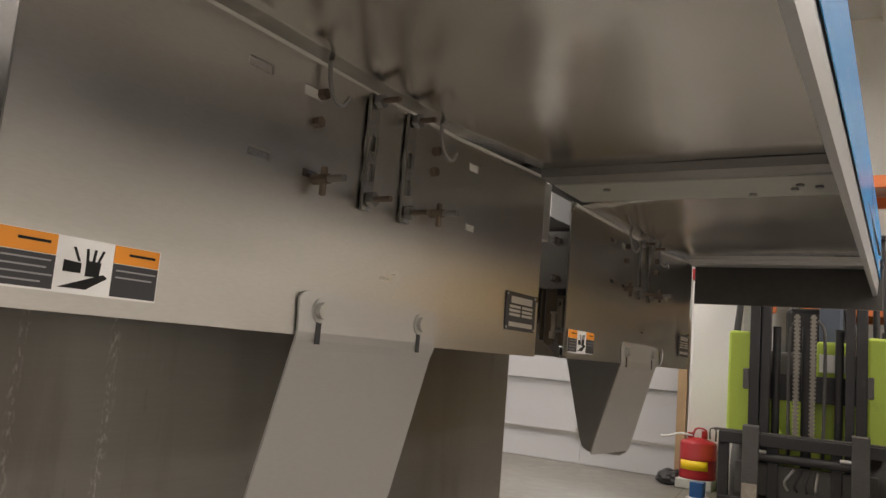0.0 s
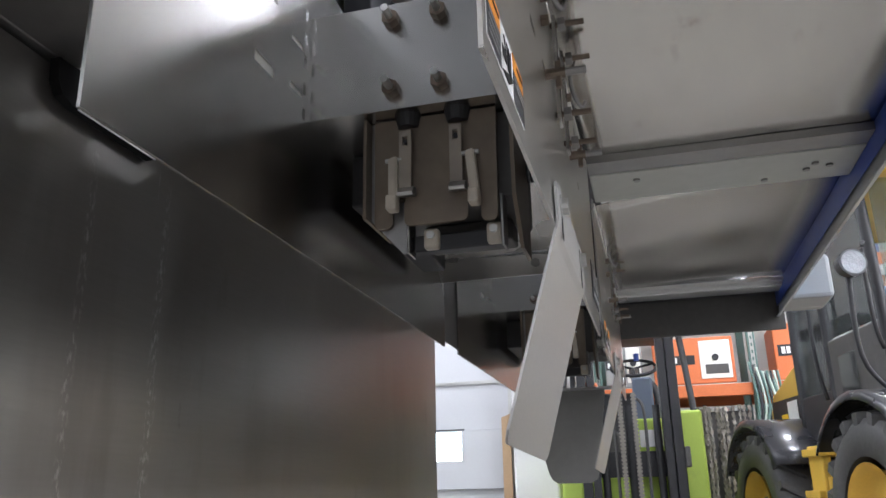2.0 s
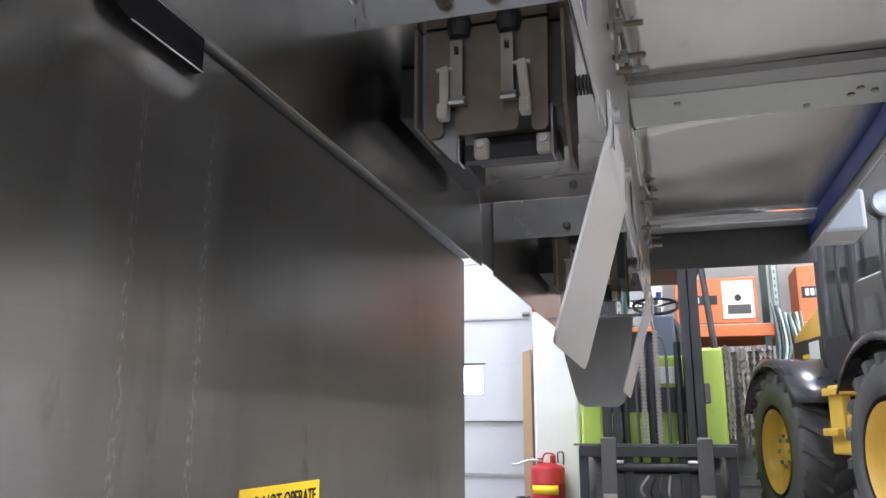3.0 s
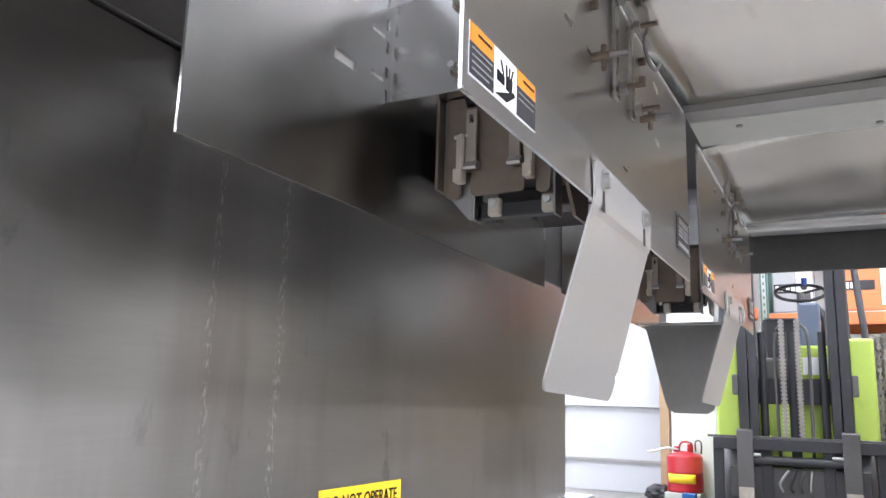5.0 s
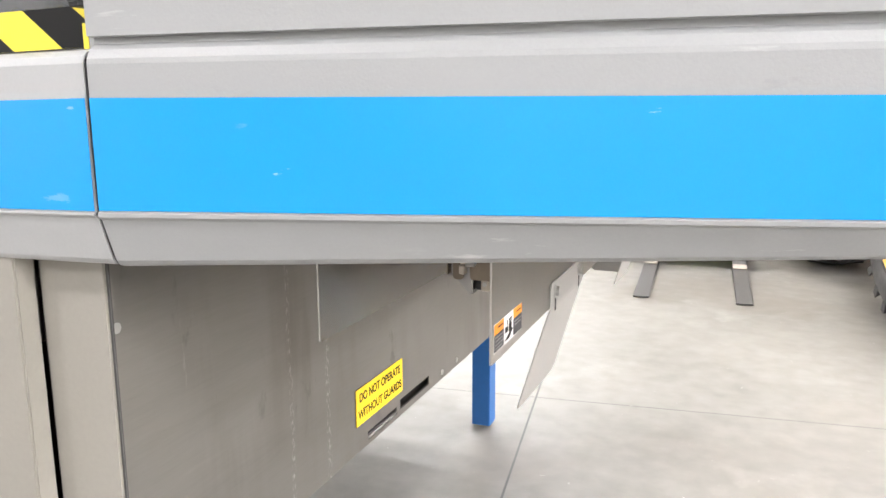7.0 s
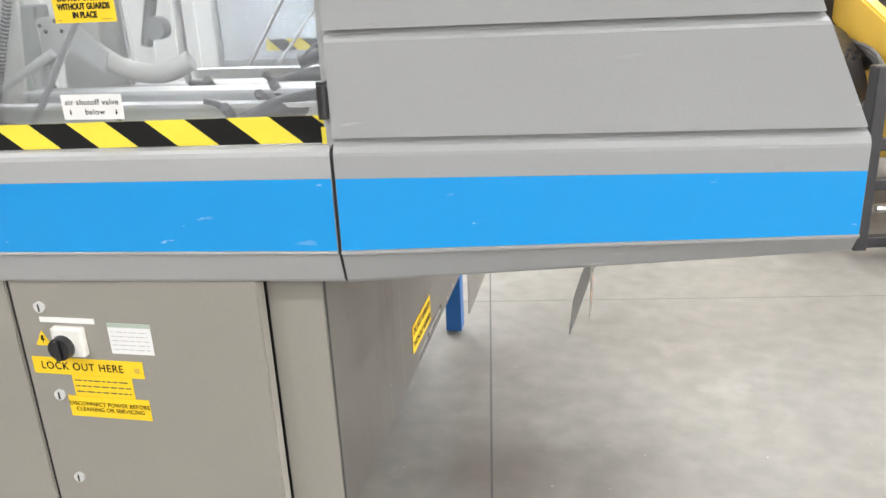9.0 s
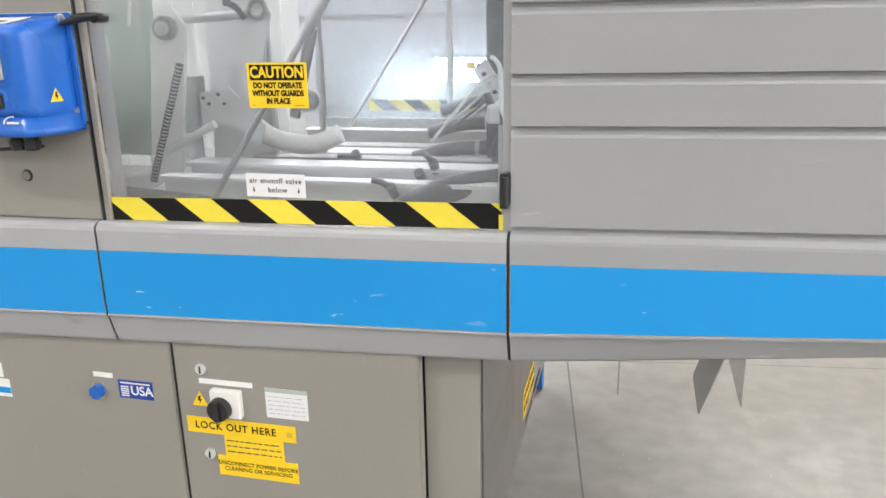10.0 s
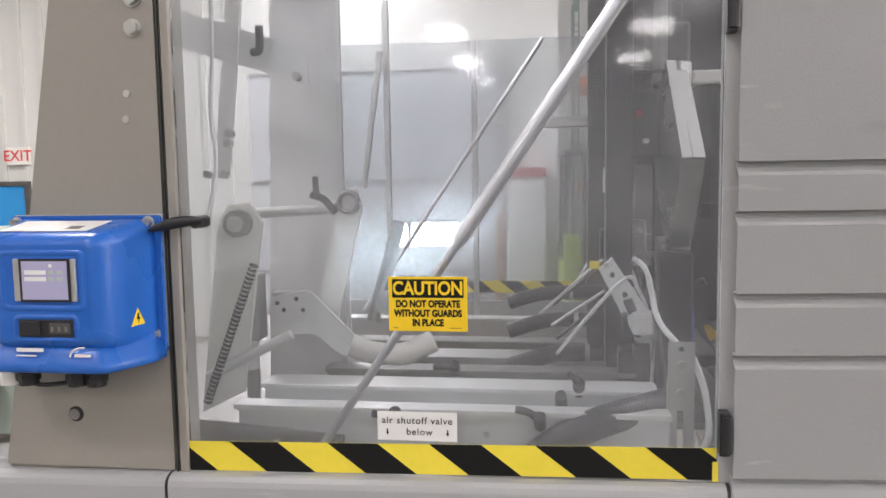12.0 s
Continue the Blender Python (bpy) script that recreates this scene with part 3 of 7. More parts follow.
    return part("door", bm, TAUPE_COLUMN, cab, "taupe steel cabinet door")


def fy(x):
    """The front plane of the cabinet doors."""
    return 0.215


d2 = door(-1.797, -1.1905, fy(-1.818), fy(-1.207))
d1 = door(-2.60, -1.805, fy(-2.60), fy(-1.805))
bm = box(bm_new(), -1.8055, -1.7965, fy(-1.82) + 0.006, fy(-1.82) + 0.02, CB + 0.03, 1.2)
part("shadow_gap", bm, BLACK, cab, "dark door gap")
part("back_panel", box(bm_new(), -2.6, -1.10, 2.33, 2.335, CB, 1.28), TAUPE_COLUMN, cab)
part("left_panel", box(bm_new(), -2.605, -2.6, 0.262, 2.335, CB, 1.28), TAUPE_COLUMN, cab)
part("base_plate", box(bm_new(), -2.595, -1.10, 0.29, 2.32, CB + 0.002, CB + 0.008), DARK, cab)
for x, y in ((-1.21, 2.41), (-2.50, 0.36), (-2.5, 2.25)):
    lg = part("leg", box(bm_new(), x - 0.04, x + 0.04, y - 0.04, y + 0.04, 0.012, CB + 0.014, 0.004), LEG_BLUE, cab, "blue square steel leg")
# cross rail joining the legs
part("cross_rail", box(bm_new(), -2.46, -1.25, 2.30, 2.36, 0.40, 0.46), LEG_BLUE, cab)
# locks, knob, switch
def lock(x, z):
    y = fy(x)
    lk = part("lock", cyl(bm_new(), (x, y + 0.002, z), (x, y - 0.006, z), 0.0135, 18), ALU_PALE, d2, "round silver quarter-turn lock")
    part("lock_slot", box(bm_new(), x - 0.0018, x + 0.0018, y - 0.0075, y - 0.0058, z - 0.010, z + 0.008), BLACK, lk)
    return lk


for z in (1.078, 0.852, 0.622):
    lock(-1.726, z)
bm = box(bm_new(), -1.702, -1.624, fy(-1.68) - 0.018, fy(-1.68) + 0.002, 0.962, 1.033, 0.004)
part("switch_plate", bm, WHITE_PLASTIC, d2, "ivory square switch plate")
part("rotary_knob", cyl(bm_new(), (-1.674, fy(-1.68) - 0.018, 0.988), (-1.674, fy(-1.68) - 0.036, 0.988), 0.029, 24, 0.027), BLACK_PLASTIC, d2, "black rotary isolator knob")
part("knob_grip", box(bm_new(), -1.680, -1.668, fy(-1.68) - 0.044, fy(-1.68) - 0.036, 0.963, 1.013, 0.002), BLACK_PLASTIC, d2)
bm = cyl(bm_new(), (-2.014, fy(-2.03) + 0.002, 0.994), (-2.014, fy(-2.03) - 0.022, 0.994), 0.017, 18)
part("push_button", bm, BOX_BLUE, d1, "blue round selector button")
part("button_ring", cyl(bm_new(), (-2.014, fy(-2.03) + 0.003, 0.994), (-2.014, fy(-2.03) - 0.006, 0.994), 0.022, 18), ALU, d1)
# side bolt heads
for y, z in ((0.285, 1.044), (2.15, 0.525), (1.62, 0.522), (1.75, 0.522)):
    sb = cyl(bm_new(), (side_x(y) - 0.002, y, z), (side_x(y) + 0.006, y, z), 0.009, 12)
    part("bolt", sb, ZINC, cab)


def sticker(name, x0, x1, z0, z1, y, material, label, parent=None, cat="sticker"):
    """A flat label on a front face."""
    t = thing(name, label, cat, ((x0 + x1) / 2, y, z0)) if parent is None else parent
    part("backing", box(bm_new(), x0, x1, y - 0.0012, y, z0, z1), material, t)
    return t


def bars(t, x0, x1, z0, z1, y, rows, material=INK, fill=0.5):
    """Rows of plain bars in place of small print."""
    h = (z1 - z0) / rows
    rnd = random.Random(int(abs(x0 * 971 + z0 * 577) * 100))
    bm = bm_new()
    for r in range(rows):
        zc = z1 - h * (r + 0.5)
        x = x0
        while x < x1 - 0.004:
            w = min(rnd.uniform(0.008, 0.022), x1 - x)
            box(bm, x, x + w, y - 0.0016, y - 0.0011, zc - h * fill / 2, zc + h * fill / 2)
            x += w + 0.004
    part("print", bm, material, t)


s = sticker("usa_sticker", -1.960, -1.865, 0.9790, 1.0270, fy(-1.93), NAVY, "blue and white sticker with the letters USA on the cabinet door")
letters("lettering", "USA", 0.034, facing_front(-1.896, fy(-1.93) - 0.0014, 1.0000), WHITE_LABEL, s, bold=0.0006)
bm = bm_new()
for i in range(5):
    box(bm, -1.954, -1.932, fy(-1.93) - 0.0016, fy(-1.93) - 0.0012, 0.9840 + i * 0.006, 0.9875 + i * 0.006)
part("stripes", bm, WHITE_LABEL, s)
part("top_line", box(bm_new(), -1.954, -1.871, fy(-1.93) - 0.0016, fy(-1.93) - 0.0012, 1.0180, 1.0220), WHITE_LABEL, s)
sticker("name_label", -2.028, -1.973, 1.029, 1.042, fy(-2.02), WHITE_LABEL, "small white label above the blue button")
sticker("name_label", -1.735, -1.596, 1.040, 1.053, fy(-1.68), WHITE_LABEL, "narrow white label above the isolator switch")
s = sticker("data_sheet", -1.565, -1.459, 0.9690, 1.0450, fy(-1.52), WHITE_PAINT, "pale green-topped data sheet on the cabinet door")
part("heading", box(bm_new(), -1.565, -1.459, fy(-1.52) - 0.0016, fy(-1.52) - 0.0012, 1.0350, 1.0450), PALE_GREEN, s)
bars(s, -1.559, -1.467, 0.9750, 1.0290, fy(-1.52), 5, GREY, 0.10)
bm = bm_new()
prism(bm, [(-1.759, 0.9800), (-1.717, 0.9800), (-1.738, 1.0180)], fy(-1.75) - 0.0012, fy(-1.75), lambda u, v, w: (u, w, v))
tri_t = thing("shock_warning", "yellow triangular electric shock warning sticker", "sticker", (-1.738, fy(-1.75), 0.9800))
part("backing", bm, YELLOW, tri_t)
bm = bm_new()
prism(bm, [(-1.741, 1.0060), (-1.734, 1.0060), (-1.738, 0.9980), (-1.733, 0.9980), (-1.740, 0.9850), (-1.738, 0.9940), (-1.743, 0.9940)], fy(-1.75) - 0.0016, fy(-1.75) - 0.0012, lambda u, v, w: (u, w, v))
part("symbol", bm, INK, tri_t)
# lock-out notice in three stacked pieces
yl = fy(-1.65)
s = sticker("lockout_notice", -1.780, -1.495, 0.9070, 0.9500, yl, YELLOW, "yellow lock-out notice in three stacked pieces", None, "notice")
letters("lettering", "LOCK OUT HERE", 0.027, facing_front(-1.652, yl - 0.0014, 0.9280) @ Matrix.Diagonal((0.9310, 1, 1, 1)), INK, s, spread=1.1310, bold=0.0003)
part("padlock_mark", box(bm_new(), -1.518, -1.504, yl - 0.0016, yl - 0.0012, 0.9200, 0.9330, 0.0003), LOADER_YELLOW, s)
part("backing", box(bm_new(), -1.684, -1.529, yl - 0.0012, yl, 0.8520, 0.9065), YELLOW, s)
bars(s, -1.678, -1.536, 0.8570, 0.9010, yl, 3, DARK, 0.2)
part("backing", box(bm_new(), -1.706, -1.496, yl - 0.0014, yl, 0.7970, 0.8515), YELLOW, s)
letters("lettering", "DISCONNECT POWER BEFORE\nCLEANING OR SERVICING", 0.0148, facing_front(-1.601, yl - 0.0018, 0.8240), INK, s, spread=1.0310)
sticker("orange_label", -2.47, -2.412, 1.03, 1.085, fy(-2.44), ORANGE, "orange square label on the cabinet door")
s = sticker("blue_label", -2.375, -2.285, 0.945, 0.995, fy(-2.33), WHITE_LABEL, "white and light blue label on the cabinet door")
part("band", box(bm_new(), -2.375, -2.285, fy(-2.33) - 0.0016, fy(-2.33) - 0.0012, 0.955, 0.972), BLUE, s)
sticker("name_label", -2.365, -2.30, 1.0, 1.04, fy(-2.33), WHITE_LABEL, "white paper label on the cabinet door")

# the yellow side notice
t = thing("guard_notice", "yellow DO NOT OPERATE WITHOUT GUARDS notice on the cabinet side", "notice", (-1.07, 1.17, 0.57))
bm = bm_new()
prism(bm, [(1.036, 0.572), (1.312, 0.572), (1.312, 0.668), (1.036, 0.668)], 0.0052, 0.0064, lambda u, v, w: (side_x(u) + w, u, v))
part("backing", bm, YELLOW, t)
letters("lettering", "DO NOT OPERATE", 0.0325, facing_side(side_x(1.174) + 0.0072, 1.174, 0.642) @ Matrix.Diagonal((0.86, 1, 1, 1)), INK, t, spread=1.02, bold=0.0006)
letters("lettering", "WITHOUT GUARDS", 0.0325, facing_side(side_x(1.174) + 0.0072, 1.174, 0.598) @ Matrix.Diagonal((0.86, 1, 1, 1)), INK, t, spread=1.02, bold=0.0006)

# deck over the cabinet and dark frame under it
deck = thing("machine_deck", "dull steel machine deck frame above the cabinet", "machine deck", (-1.8, 1.3, 1.286))
part("deck_plate", box(bm_new(), -2.6, -1.062, 0.30, 2.34, 1.290, 1.325, 0.003), STEEL_DARK, deck)
# two shelves added to block light from above; their gap shapes a light patch
part("shade_shelf", box(bm_new(), -1.0615, -0.775, 0.955, 2.34, 1.292, 1.31), STEEL_DARK, deck)
part("shade_shelf", box(bm_new(), -1.0615, -0.790, 0.30, 0.680, 1.290, 1.302), STEEL_DARK, deck)
part("front_sill", box(bm_new(), -2.62, -0.995, 0.225, 0.30, 1.20, 1.44, 0.003), GREY_RAIL, deck)
bm = prism(bm_new(), [(0.652, 1.291), (0.654, 1.262), (0.664, 1.247), (0.682, 1.241), (0.842, 1.239), (0.842, 1.291)], -1.0735, -1.0600, lambda u, v, w: (w, u, v))
part("edge_bracket", bm, MATT_BLACK, deck, "black bracket under the deck edge")
part("bracket_edge", box(bm_new(), -1.0598, -1.0580, 0.690, 0.842, 1.2385, 1.2402), ALU_PALE, deck, "thin bright strip on the lower edge")

# ---- bumper rails with the blue band ----
def rail(name, x0, y0, x1, y1, label):
    """A bumper rail section: grey shoulder, blue band, grey lip turned in."""
    t = thing(name, label, "bumper rail", (x0, y0, 1.163), "bumper rails")
    d = Vector((x1 - x0, y1 - y0, 0))
    n = Vector((d.y, -d.x, 0)).normalized()
    a = Vector((x0, y0, 0))

    def to3(o, z, w):
        p = a + d * w + n * o
        return (p.x, p.y, z + (0.0165 + 0.045 * max(0.0, 1.45 - z)) * (p.x + 0.99))
    sec = [(-0.055, 1.449), (-0.020, 1.4495), (-0.010, 1.447), (-0.003, 1.441), (0.0, 1.432), (0.0, 1.388), (0.0, 1.2407), (0.0032, 1.2380), (0.0030, 1.2357), (-0.003, 1.2310), (-0.022, 1.172), (-0.026, 1.166), (-0.033, 1.163), (-0.07, 1.163)]
    bm = ribbon(bm_new(), sec, (0.0, 1.0), to3)
    thicken(bm, 0.0025)
    part("body", bm, GREY_RAIL, t, smooth=False)
    bm = ribbon(bm_new(), [(0.001, 1.388), (0.001, 1.2415)], (0.0005, 0.9995), to3)
    thicken(bm, 0.0008)
    part("blue_band", bm, BLUE, t, "bright blue painted band")
    part("joint_seal", thicken(ribbon(bm_new(), [(o - 0.0035, z) for o, z in sec], (1.0005, 1.0 + 0.006 / d.length), to3), 0.001), BLACK, t, "dark joint between the rails")
    return t


rail("bumper_rail", -1.929, 0.179, -0.9925, 0.187, "grey bumper rail with a bright blue band on the machine front")
rail("bumper_rail", -3.3, 0.165, -1.935, 0.179, "grey bumper rail with a bright blue band on the machine front")

# ---- infeed hood ----
HA = math.atan2(0.083, 1.0)
hood = thing("infeed_hood", "grey sheet-metal infeed hood with ribbed front and blue band", "machine hood", (-0.5, 1.3, 1.16))


def hood_pt(u, o, z):
    """u along the hood's front from its hinge edge, o out of the front."""
    return (-0.990 + u * math.cos(HA) + o * math.sin(HA), 0.188 + u * math.sin(HA) - o * math.cos(HA), z)


HU = 0.968
sec = [(-0.004, 2.55)]
for zc in (2.25, 1.949, 1.873, 1.746, 1.649, 1.452):
    zc += 0.004
    sec += [(-0.004, zc + 0.0115), (-0.018, zc + 0.0105), (-0.016, zc - 0.002), (-0.006, zc - 0.010), (-0.004, zc - 0.0140)]
sec += [(-0.001, 1.436), (0.0, 1.430), (0.0, 1.388), (0.0, 1.2407), (0.0032, 1.2380), (0.0030, 1.2357), (-0.003, 1.2310), (-0.024, 1.172), (-0.029, 1.166), (-0.036, 1.163), (-0.075, 1.163), (-0.08, 1.20)]


def lift(z, w):
    """The lip narrows towards the hood's free end."""
    if z > 1.38:
        return 0.0
    if z > 1.24:
        return 0.029 * w * (1.388 - z) / 0.150
    return 0.029 * w + 0.037 * w * min(1.0, (1.238 - z) / 0.075)


def right_edge(z):
    return HU if z <= 1.45 else HU - 0.46 * (z - 1.45)


bm = bm_new()
rows = []
for k in range(13):
    w = k / 12
    rows.append([bm.verts.new(hood_pt(0.0055 + w * (right_edge(z) - 0.0055), o, z + lift(z, w))) for o, z in sec])
for r0, r1 in zip(rows, rows[1:]):
    for i in range(len(sec) - 1):
        bm.faces.new((r0[i], r0[i + 1], r1[i + 1], r1[i]))
thicken(bm, 0.003)
part("front_panel", bm, GREY, hood, "grey ribbed front panel")
bm = ribbon(bm_new(), [(0.0048, 1.388), (0.0048, 1.2425)], (0.0065, HU - 0.001), lambda o, z, w: hood_pt(w, o, z + lift(z, w / HU)))
thicken(bm, 0.0008)
part("blue_band", bm, BLUE, hood, "bright blue painted band")
# right-hand skirt and sloped side
SK0, SK1 = -0.042, -0.058
def sk(y):
    return SK0 + (SK1 - SK0) * (y - 0.36) / 2.03


bm = bm_new()
ys = (0.37, 1.0, 1.7, 2.40)
prof = [(0.0, 1.450), (0.0, 1.340), (0.0, 1.288), (-0.003, 1.262), (-0.010, 1.259)]
rows = [[bm.verts.new((sk(y) + o, y, z)) for o, z in prof] for y in ys]
for r0, r1 in zip(rows, rows[1:]):
    for i in range(len(prof) - 1):
        bm.faces.new((r0[i], r0[i + 1], r1[i + 1], r1[i]))
thicken(bm, 0.003)
part("skirt", bm, GREY_RAIL, hood, "grey side skirt")
bm = bm_new()
rows = [[bm.verts.new((sk(y) - 0.005, y, z)) for z in (1.375, 1.288)] for y in ys]
for r0, r1 in zip(rows, rows[1:]):
    bm.faces.new((r0[0], r0[1], r1[1], r1[0]))
thicken(bm, 0.001)
part("skirt_lining", bm, NAVY, hood, "dark blue film on the inner skirt")
bm = bm_new()
rows = [[bm.verts.new((sk(y) + 0.0055, y, z)) for z in (1.43, 1.30)] for y in ys]
for r0, r1 in zip(rows, rows[1:]):
    bm.faces.new((r0[0], r0[1], r1[1], r1[0]))
thicken(bm, 0.001)
part("blue_band", bm, BLUE, hood, "bright blue painted band")
bm = bm_new()
rows = [[bm.verts.new((sk(y) - 0.46 * (z - 1.45), y, z)) for z in (1.45, 1.66)] for y in (0.37, 2.40)]
bm.faces.new((rows[0][0], rows[0][1], rows[1][1], rows[1][0]))
thicken(bm, 0.003)
part("sloped_side", bm, GREY, hood, "grey sloped side panel")
bm = box(bm_new(), -0.99, -0.16, 2.395, 2.402, 1.345, 1.66)
part("back_panel", bm, GREY, hood)
# underside: two sheets, cross strips, dark back channel
def sheet(y0, y1, dz):
    bm = bm_new()
    nx, ny = 14, 16
    g = []
    rnd = random.Random(7)
    bumps = [(rnd.uniform(-0.45, -0.08), rnd.uniform(y0, y1), rnd.uniform(-0.004, 0.004), rnd.uniform(0.06, 0.14)) for _ in range(7)]
    for i in range(nx + 1):
        r = []
        for j in range(ny + 1):
            x, y = -0.500 + 0.455 * i / nx, y0 + (y1 - y0) * j / ny
            sag = 0.0245 * max(0.0, 1.0 - (x + 0.5) / 0.30) ** 2 * min(1.0, max(0.0, (1.24 - y) / 0.30)) if y0 < 1.0 else 0.0245 * max(0.0, 1.0 - (x + 0.5) / 0.30) ** 2 * min(1.0, max(0.0, (2.25 - y) / 0.30))
            z = 1.337 + dz - sag + sum(h * math.exp(-((x - bx) ** 2 + (y - by) ** 2) / w / w) for bx, by, h, w in bumps)
            r.append(bm.verts.new((x, y, z)))
        g.append(r)
    for i in range(nx):
        for j in range(ny):
            bm.faces.new((g[i][j], g[i + 1][j], g[i + 1][j + 1], g[i][j + 1])).smooth = True
    thicken(bm, 0.002)
    return part("underside_sheet", bm, SHEET_STEEL, hood, "smudged stainless underside sheet")


sheet(0.36, 1.290, 0.0)
sheet(1.418, 2.18, 0.002)
part("cross_strip", box(bm_new(), -0.500, -0.055, 1.284, 1.416, 1.318, 1.332, 0.002), OFF_WHITE, hood, "pale primed cross strip")
part("strip_edge", box(bm_new(), -0.500, -0.055, 1.230, 1.281, 1.320, 1.334), STEEL_DARK, hood)
part("cross_strip", box(bm_new(), -0.500, -0.05, 2.215, 2.285, 1.318, 1.332, 0.002), ALU, hood)
part("strip_edge", box(bm_new(), -0.500, -0.05, 2.180, 2.214, 1.325, 1.334), ALU, hood)
part("back_channel", box(bm_new(), -0.512, -0.045, 2.345, 2.36, 1.222, 1.345, 0.002), DARK, hood, "dark steel back channel")
bm = box(bm_new(), -0.03, 0.11, 2.41, 2.60, 1.32, 1.45, 0.012)
part("rail_end", bm, GREY_RAIL, hood, "grey rail end behind the skirt")
part("back_channel_lip", box(bm_new(), -0.512, -0.045, 2.29, 2.345, 1.328, 1.342), BLACK, hood)
for y0, y1 in ((0.385, 1.25), (1.40, 2.26)):
    # white strip in place of light leaking through the gap; follows the sheet's sag
    bm = bm_new()
    rows = []
    for k in range(13):
        y = y0 + (y1 - y0) * k / 12
        zt = 1.326 - 0.015 * min(1.0, max(0.0, (y1 - y) / 0.30))
        rows.append([bm.verts.new((x, y, z)) for x, z in ((-0.5065, zt), (-0.5005, zt), (-0.5005, zt - 0.0045), (-0.5065, zt - 0.0045))])
    for r0, r1 in zip(rows, rows[1:]):
        for i in range(4):
            bm.faces.new((r0[i], r0[(i + 1) % 4], r1[(i + 1) % 4], r1[i]))
    bm.faces.new(rows[0]), bm.faces.new(rows[-1])
    bmesh.ops.recalc_face_normals(bm, faces=bm.faces)
    part("lit_edge_strip", bm, WHITE_PLASTIC, hood, "white strip along the underside in place of light through the gap")
for x, y in ((-0.10, 1.35), (-0.125, 1.335), (-0.135, 1.36), (-0.42, 1.32), (-0.20, 1.39)):
    part("rivet", cyl(bm_new(), (x, y, 1.3185), (x, y, 1.3145), 0.006, 10), STEEL_DARK, hood)

# ---- infeed station: two hanging guard plates, latch block, chute ----
PA, PB = -0.768, -0.504
st = thing("infeed_station", "brushed steel infeed guard station with two hanging plates", "machine guard", (-0.63, 0.8, 1.03), "infeed stations")
hA = [(0.580, 0.620, 1.279, 1.291), (0.580, 0.620, 1.193, 1.205)]
hA += [(0.6865, 0.6935, z, z + 0.016) for z in (1.182, 1.212, 1.245, 1.275, 1.305, 1.335)]
hA += [(0.655, 0.684, 1.262, 1.268), (0.655, 0.684, 1.205, 1.211)]
bm = holed(bm_new(), (0.366, 1.272), (1.034, 1.385), hA, lambda u, v: (PA, u, v), 0.003)
part("inner_plate", bm, STEEL, st, "brushed steel inner guard plate with slots")
hB = [(0.578, 0.610, 1.271, 1.281), (0.588, 0.618, 1.189, 1.198), (0.655, 0.684, 1.269, 1.280), (0.996, 1.022, 1.275, 1.286), (0.998, 1.022, 1.192, 1.201), (0.664, 0.690, 1.187, 1.196)]
bm = holed(bm_new(), (0.368, 1.252), (1.030, 1.3095), hB, lambda u, v: (PB, u, v), 0.003)
part("outer_plate", bm, STEEL_PLATE, st, "brushed steel outer guard plate with slots")
part("top_fold", prism(bm_new(), [(0.95, 1.3098), (1.252, 1.3098), (1.252, 1.3230)], PB, PB + 0.003, lambda u, v, w: (w, u, v)), STEEL_PLATE, st)
# white fills imitate light seen through the slots; the other slots get steel
for x, m, slots in ((PA, WHITE_PLASTIC, hA[:2] + hA[8:]), (PB, WHITE_PLASTIC, hB[2:5]), (PB, STEEL, hB[:2] + hB[5:])):
    for y0, y1, z0, z1 in slots:
        part("slot_fill", box(bm_new(), x + 0.0006, x + 0.0016, y0 + 0.0004, y1 - 0.0004, z0 + 0.0004, z1 - 0.0004), m, st)
# cross bracket between the plates with four bolts
bm = box(bm_new(), PA + 0.003, -0.535, 0.700, 0.704, 1.184, 1.314)
br = part("cross_bracket", bm, STEEL, st)
part("bracket_flange", box(bm_new(), PA + 0.003, -0.535, 0.704, 1.255, 1.184, 1.188), STEEL, st)
for x in (-0.667, -0.613):
    for z in (1.206, 1.292):
        b = part("bolt", cyl(bm_new(), (x, 0.700, z), (x, 0.689, z), 0.0095, 6), RUSTY, br)
        part("stud", cyl(bm_new(), (x, 0.689, z), (x, 0.672, z), 0.0045, 8), ZINC, br)
part("joint_plate", box(bm_new(), PA - 0.007, PA - 0.004, 1.24, 1.41, 1.05, 1.37), DARK, st, "dark joint plate")
# back bracket toward the next station
bm = box(bm_new(), PA + 0.003, PB - 0.004, 1.262, 1.266, 1.145, 1.245)
br2 = part("end_bracket", bm, STEEL, st, "steel end bracket with bolts")
for x in (-0.60, -0.55):
    for z in (1.165, 1.222):
        part("bolt", cyl(bm_new(), (x, 1.262, z), (x, 1.256, z), 0.008, 6), STEEL_DARK, br2)
bm = box(bm_new(), PB - 0.05, PB - 0.004, 1.258, 1.262, 1.152, 1.225)
part("end_tab", bm, ALU, st)
part("edge_rail", box(bm_new(), PB - 0.055, PB - 0.006, 1.272, 1.30, 1.225, 1.325, 0.002), ALU, st)
# latch block under the bracket
part("latch_block", box(bm_new(), -0.697, -0.546, 0.735, 0.86, 1.085, 1.183, 0.003), DARK, st, "dark latch block")
part("side_cheek", box(bm_new(), -0.704, -0.700, 0.712, 0.80, 1.068, 1.183, 0.001), OILY, st)
bm = prism(bm_new(), [(-0.6995, 1.183), (-0.6995, 1.070), (-0.664, 1.031), (-0.6605, 1.031), (-0.6605, 1.183)], 0.7275, 0.7310, lambda u, v, w: (u, w, v))
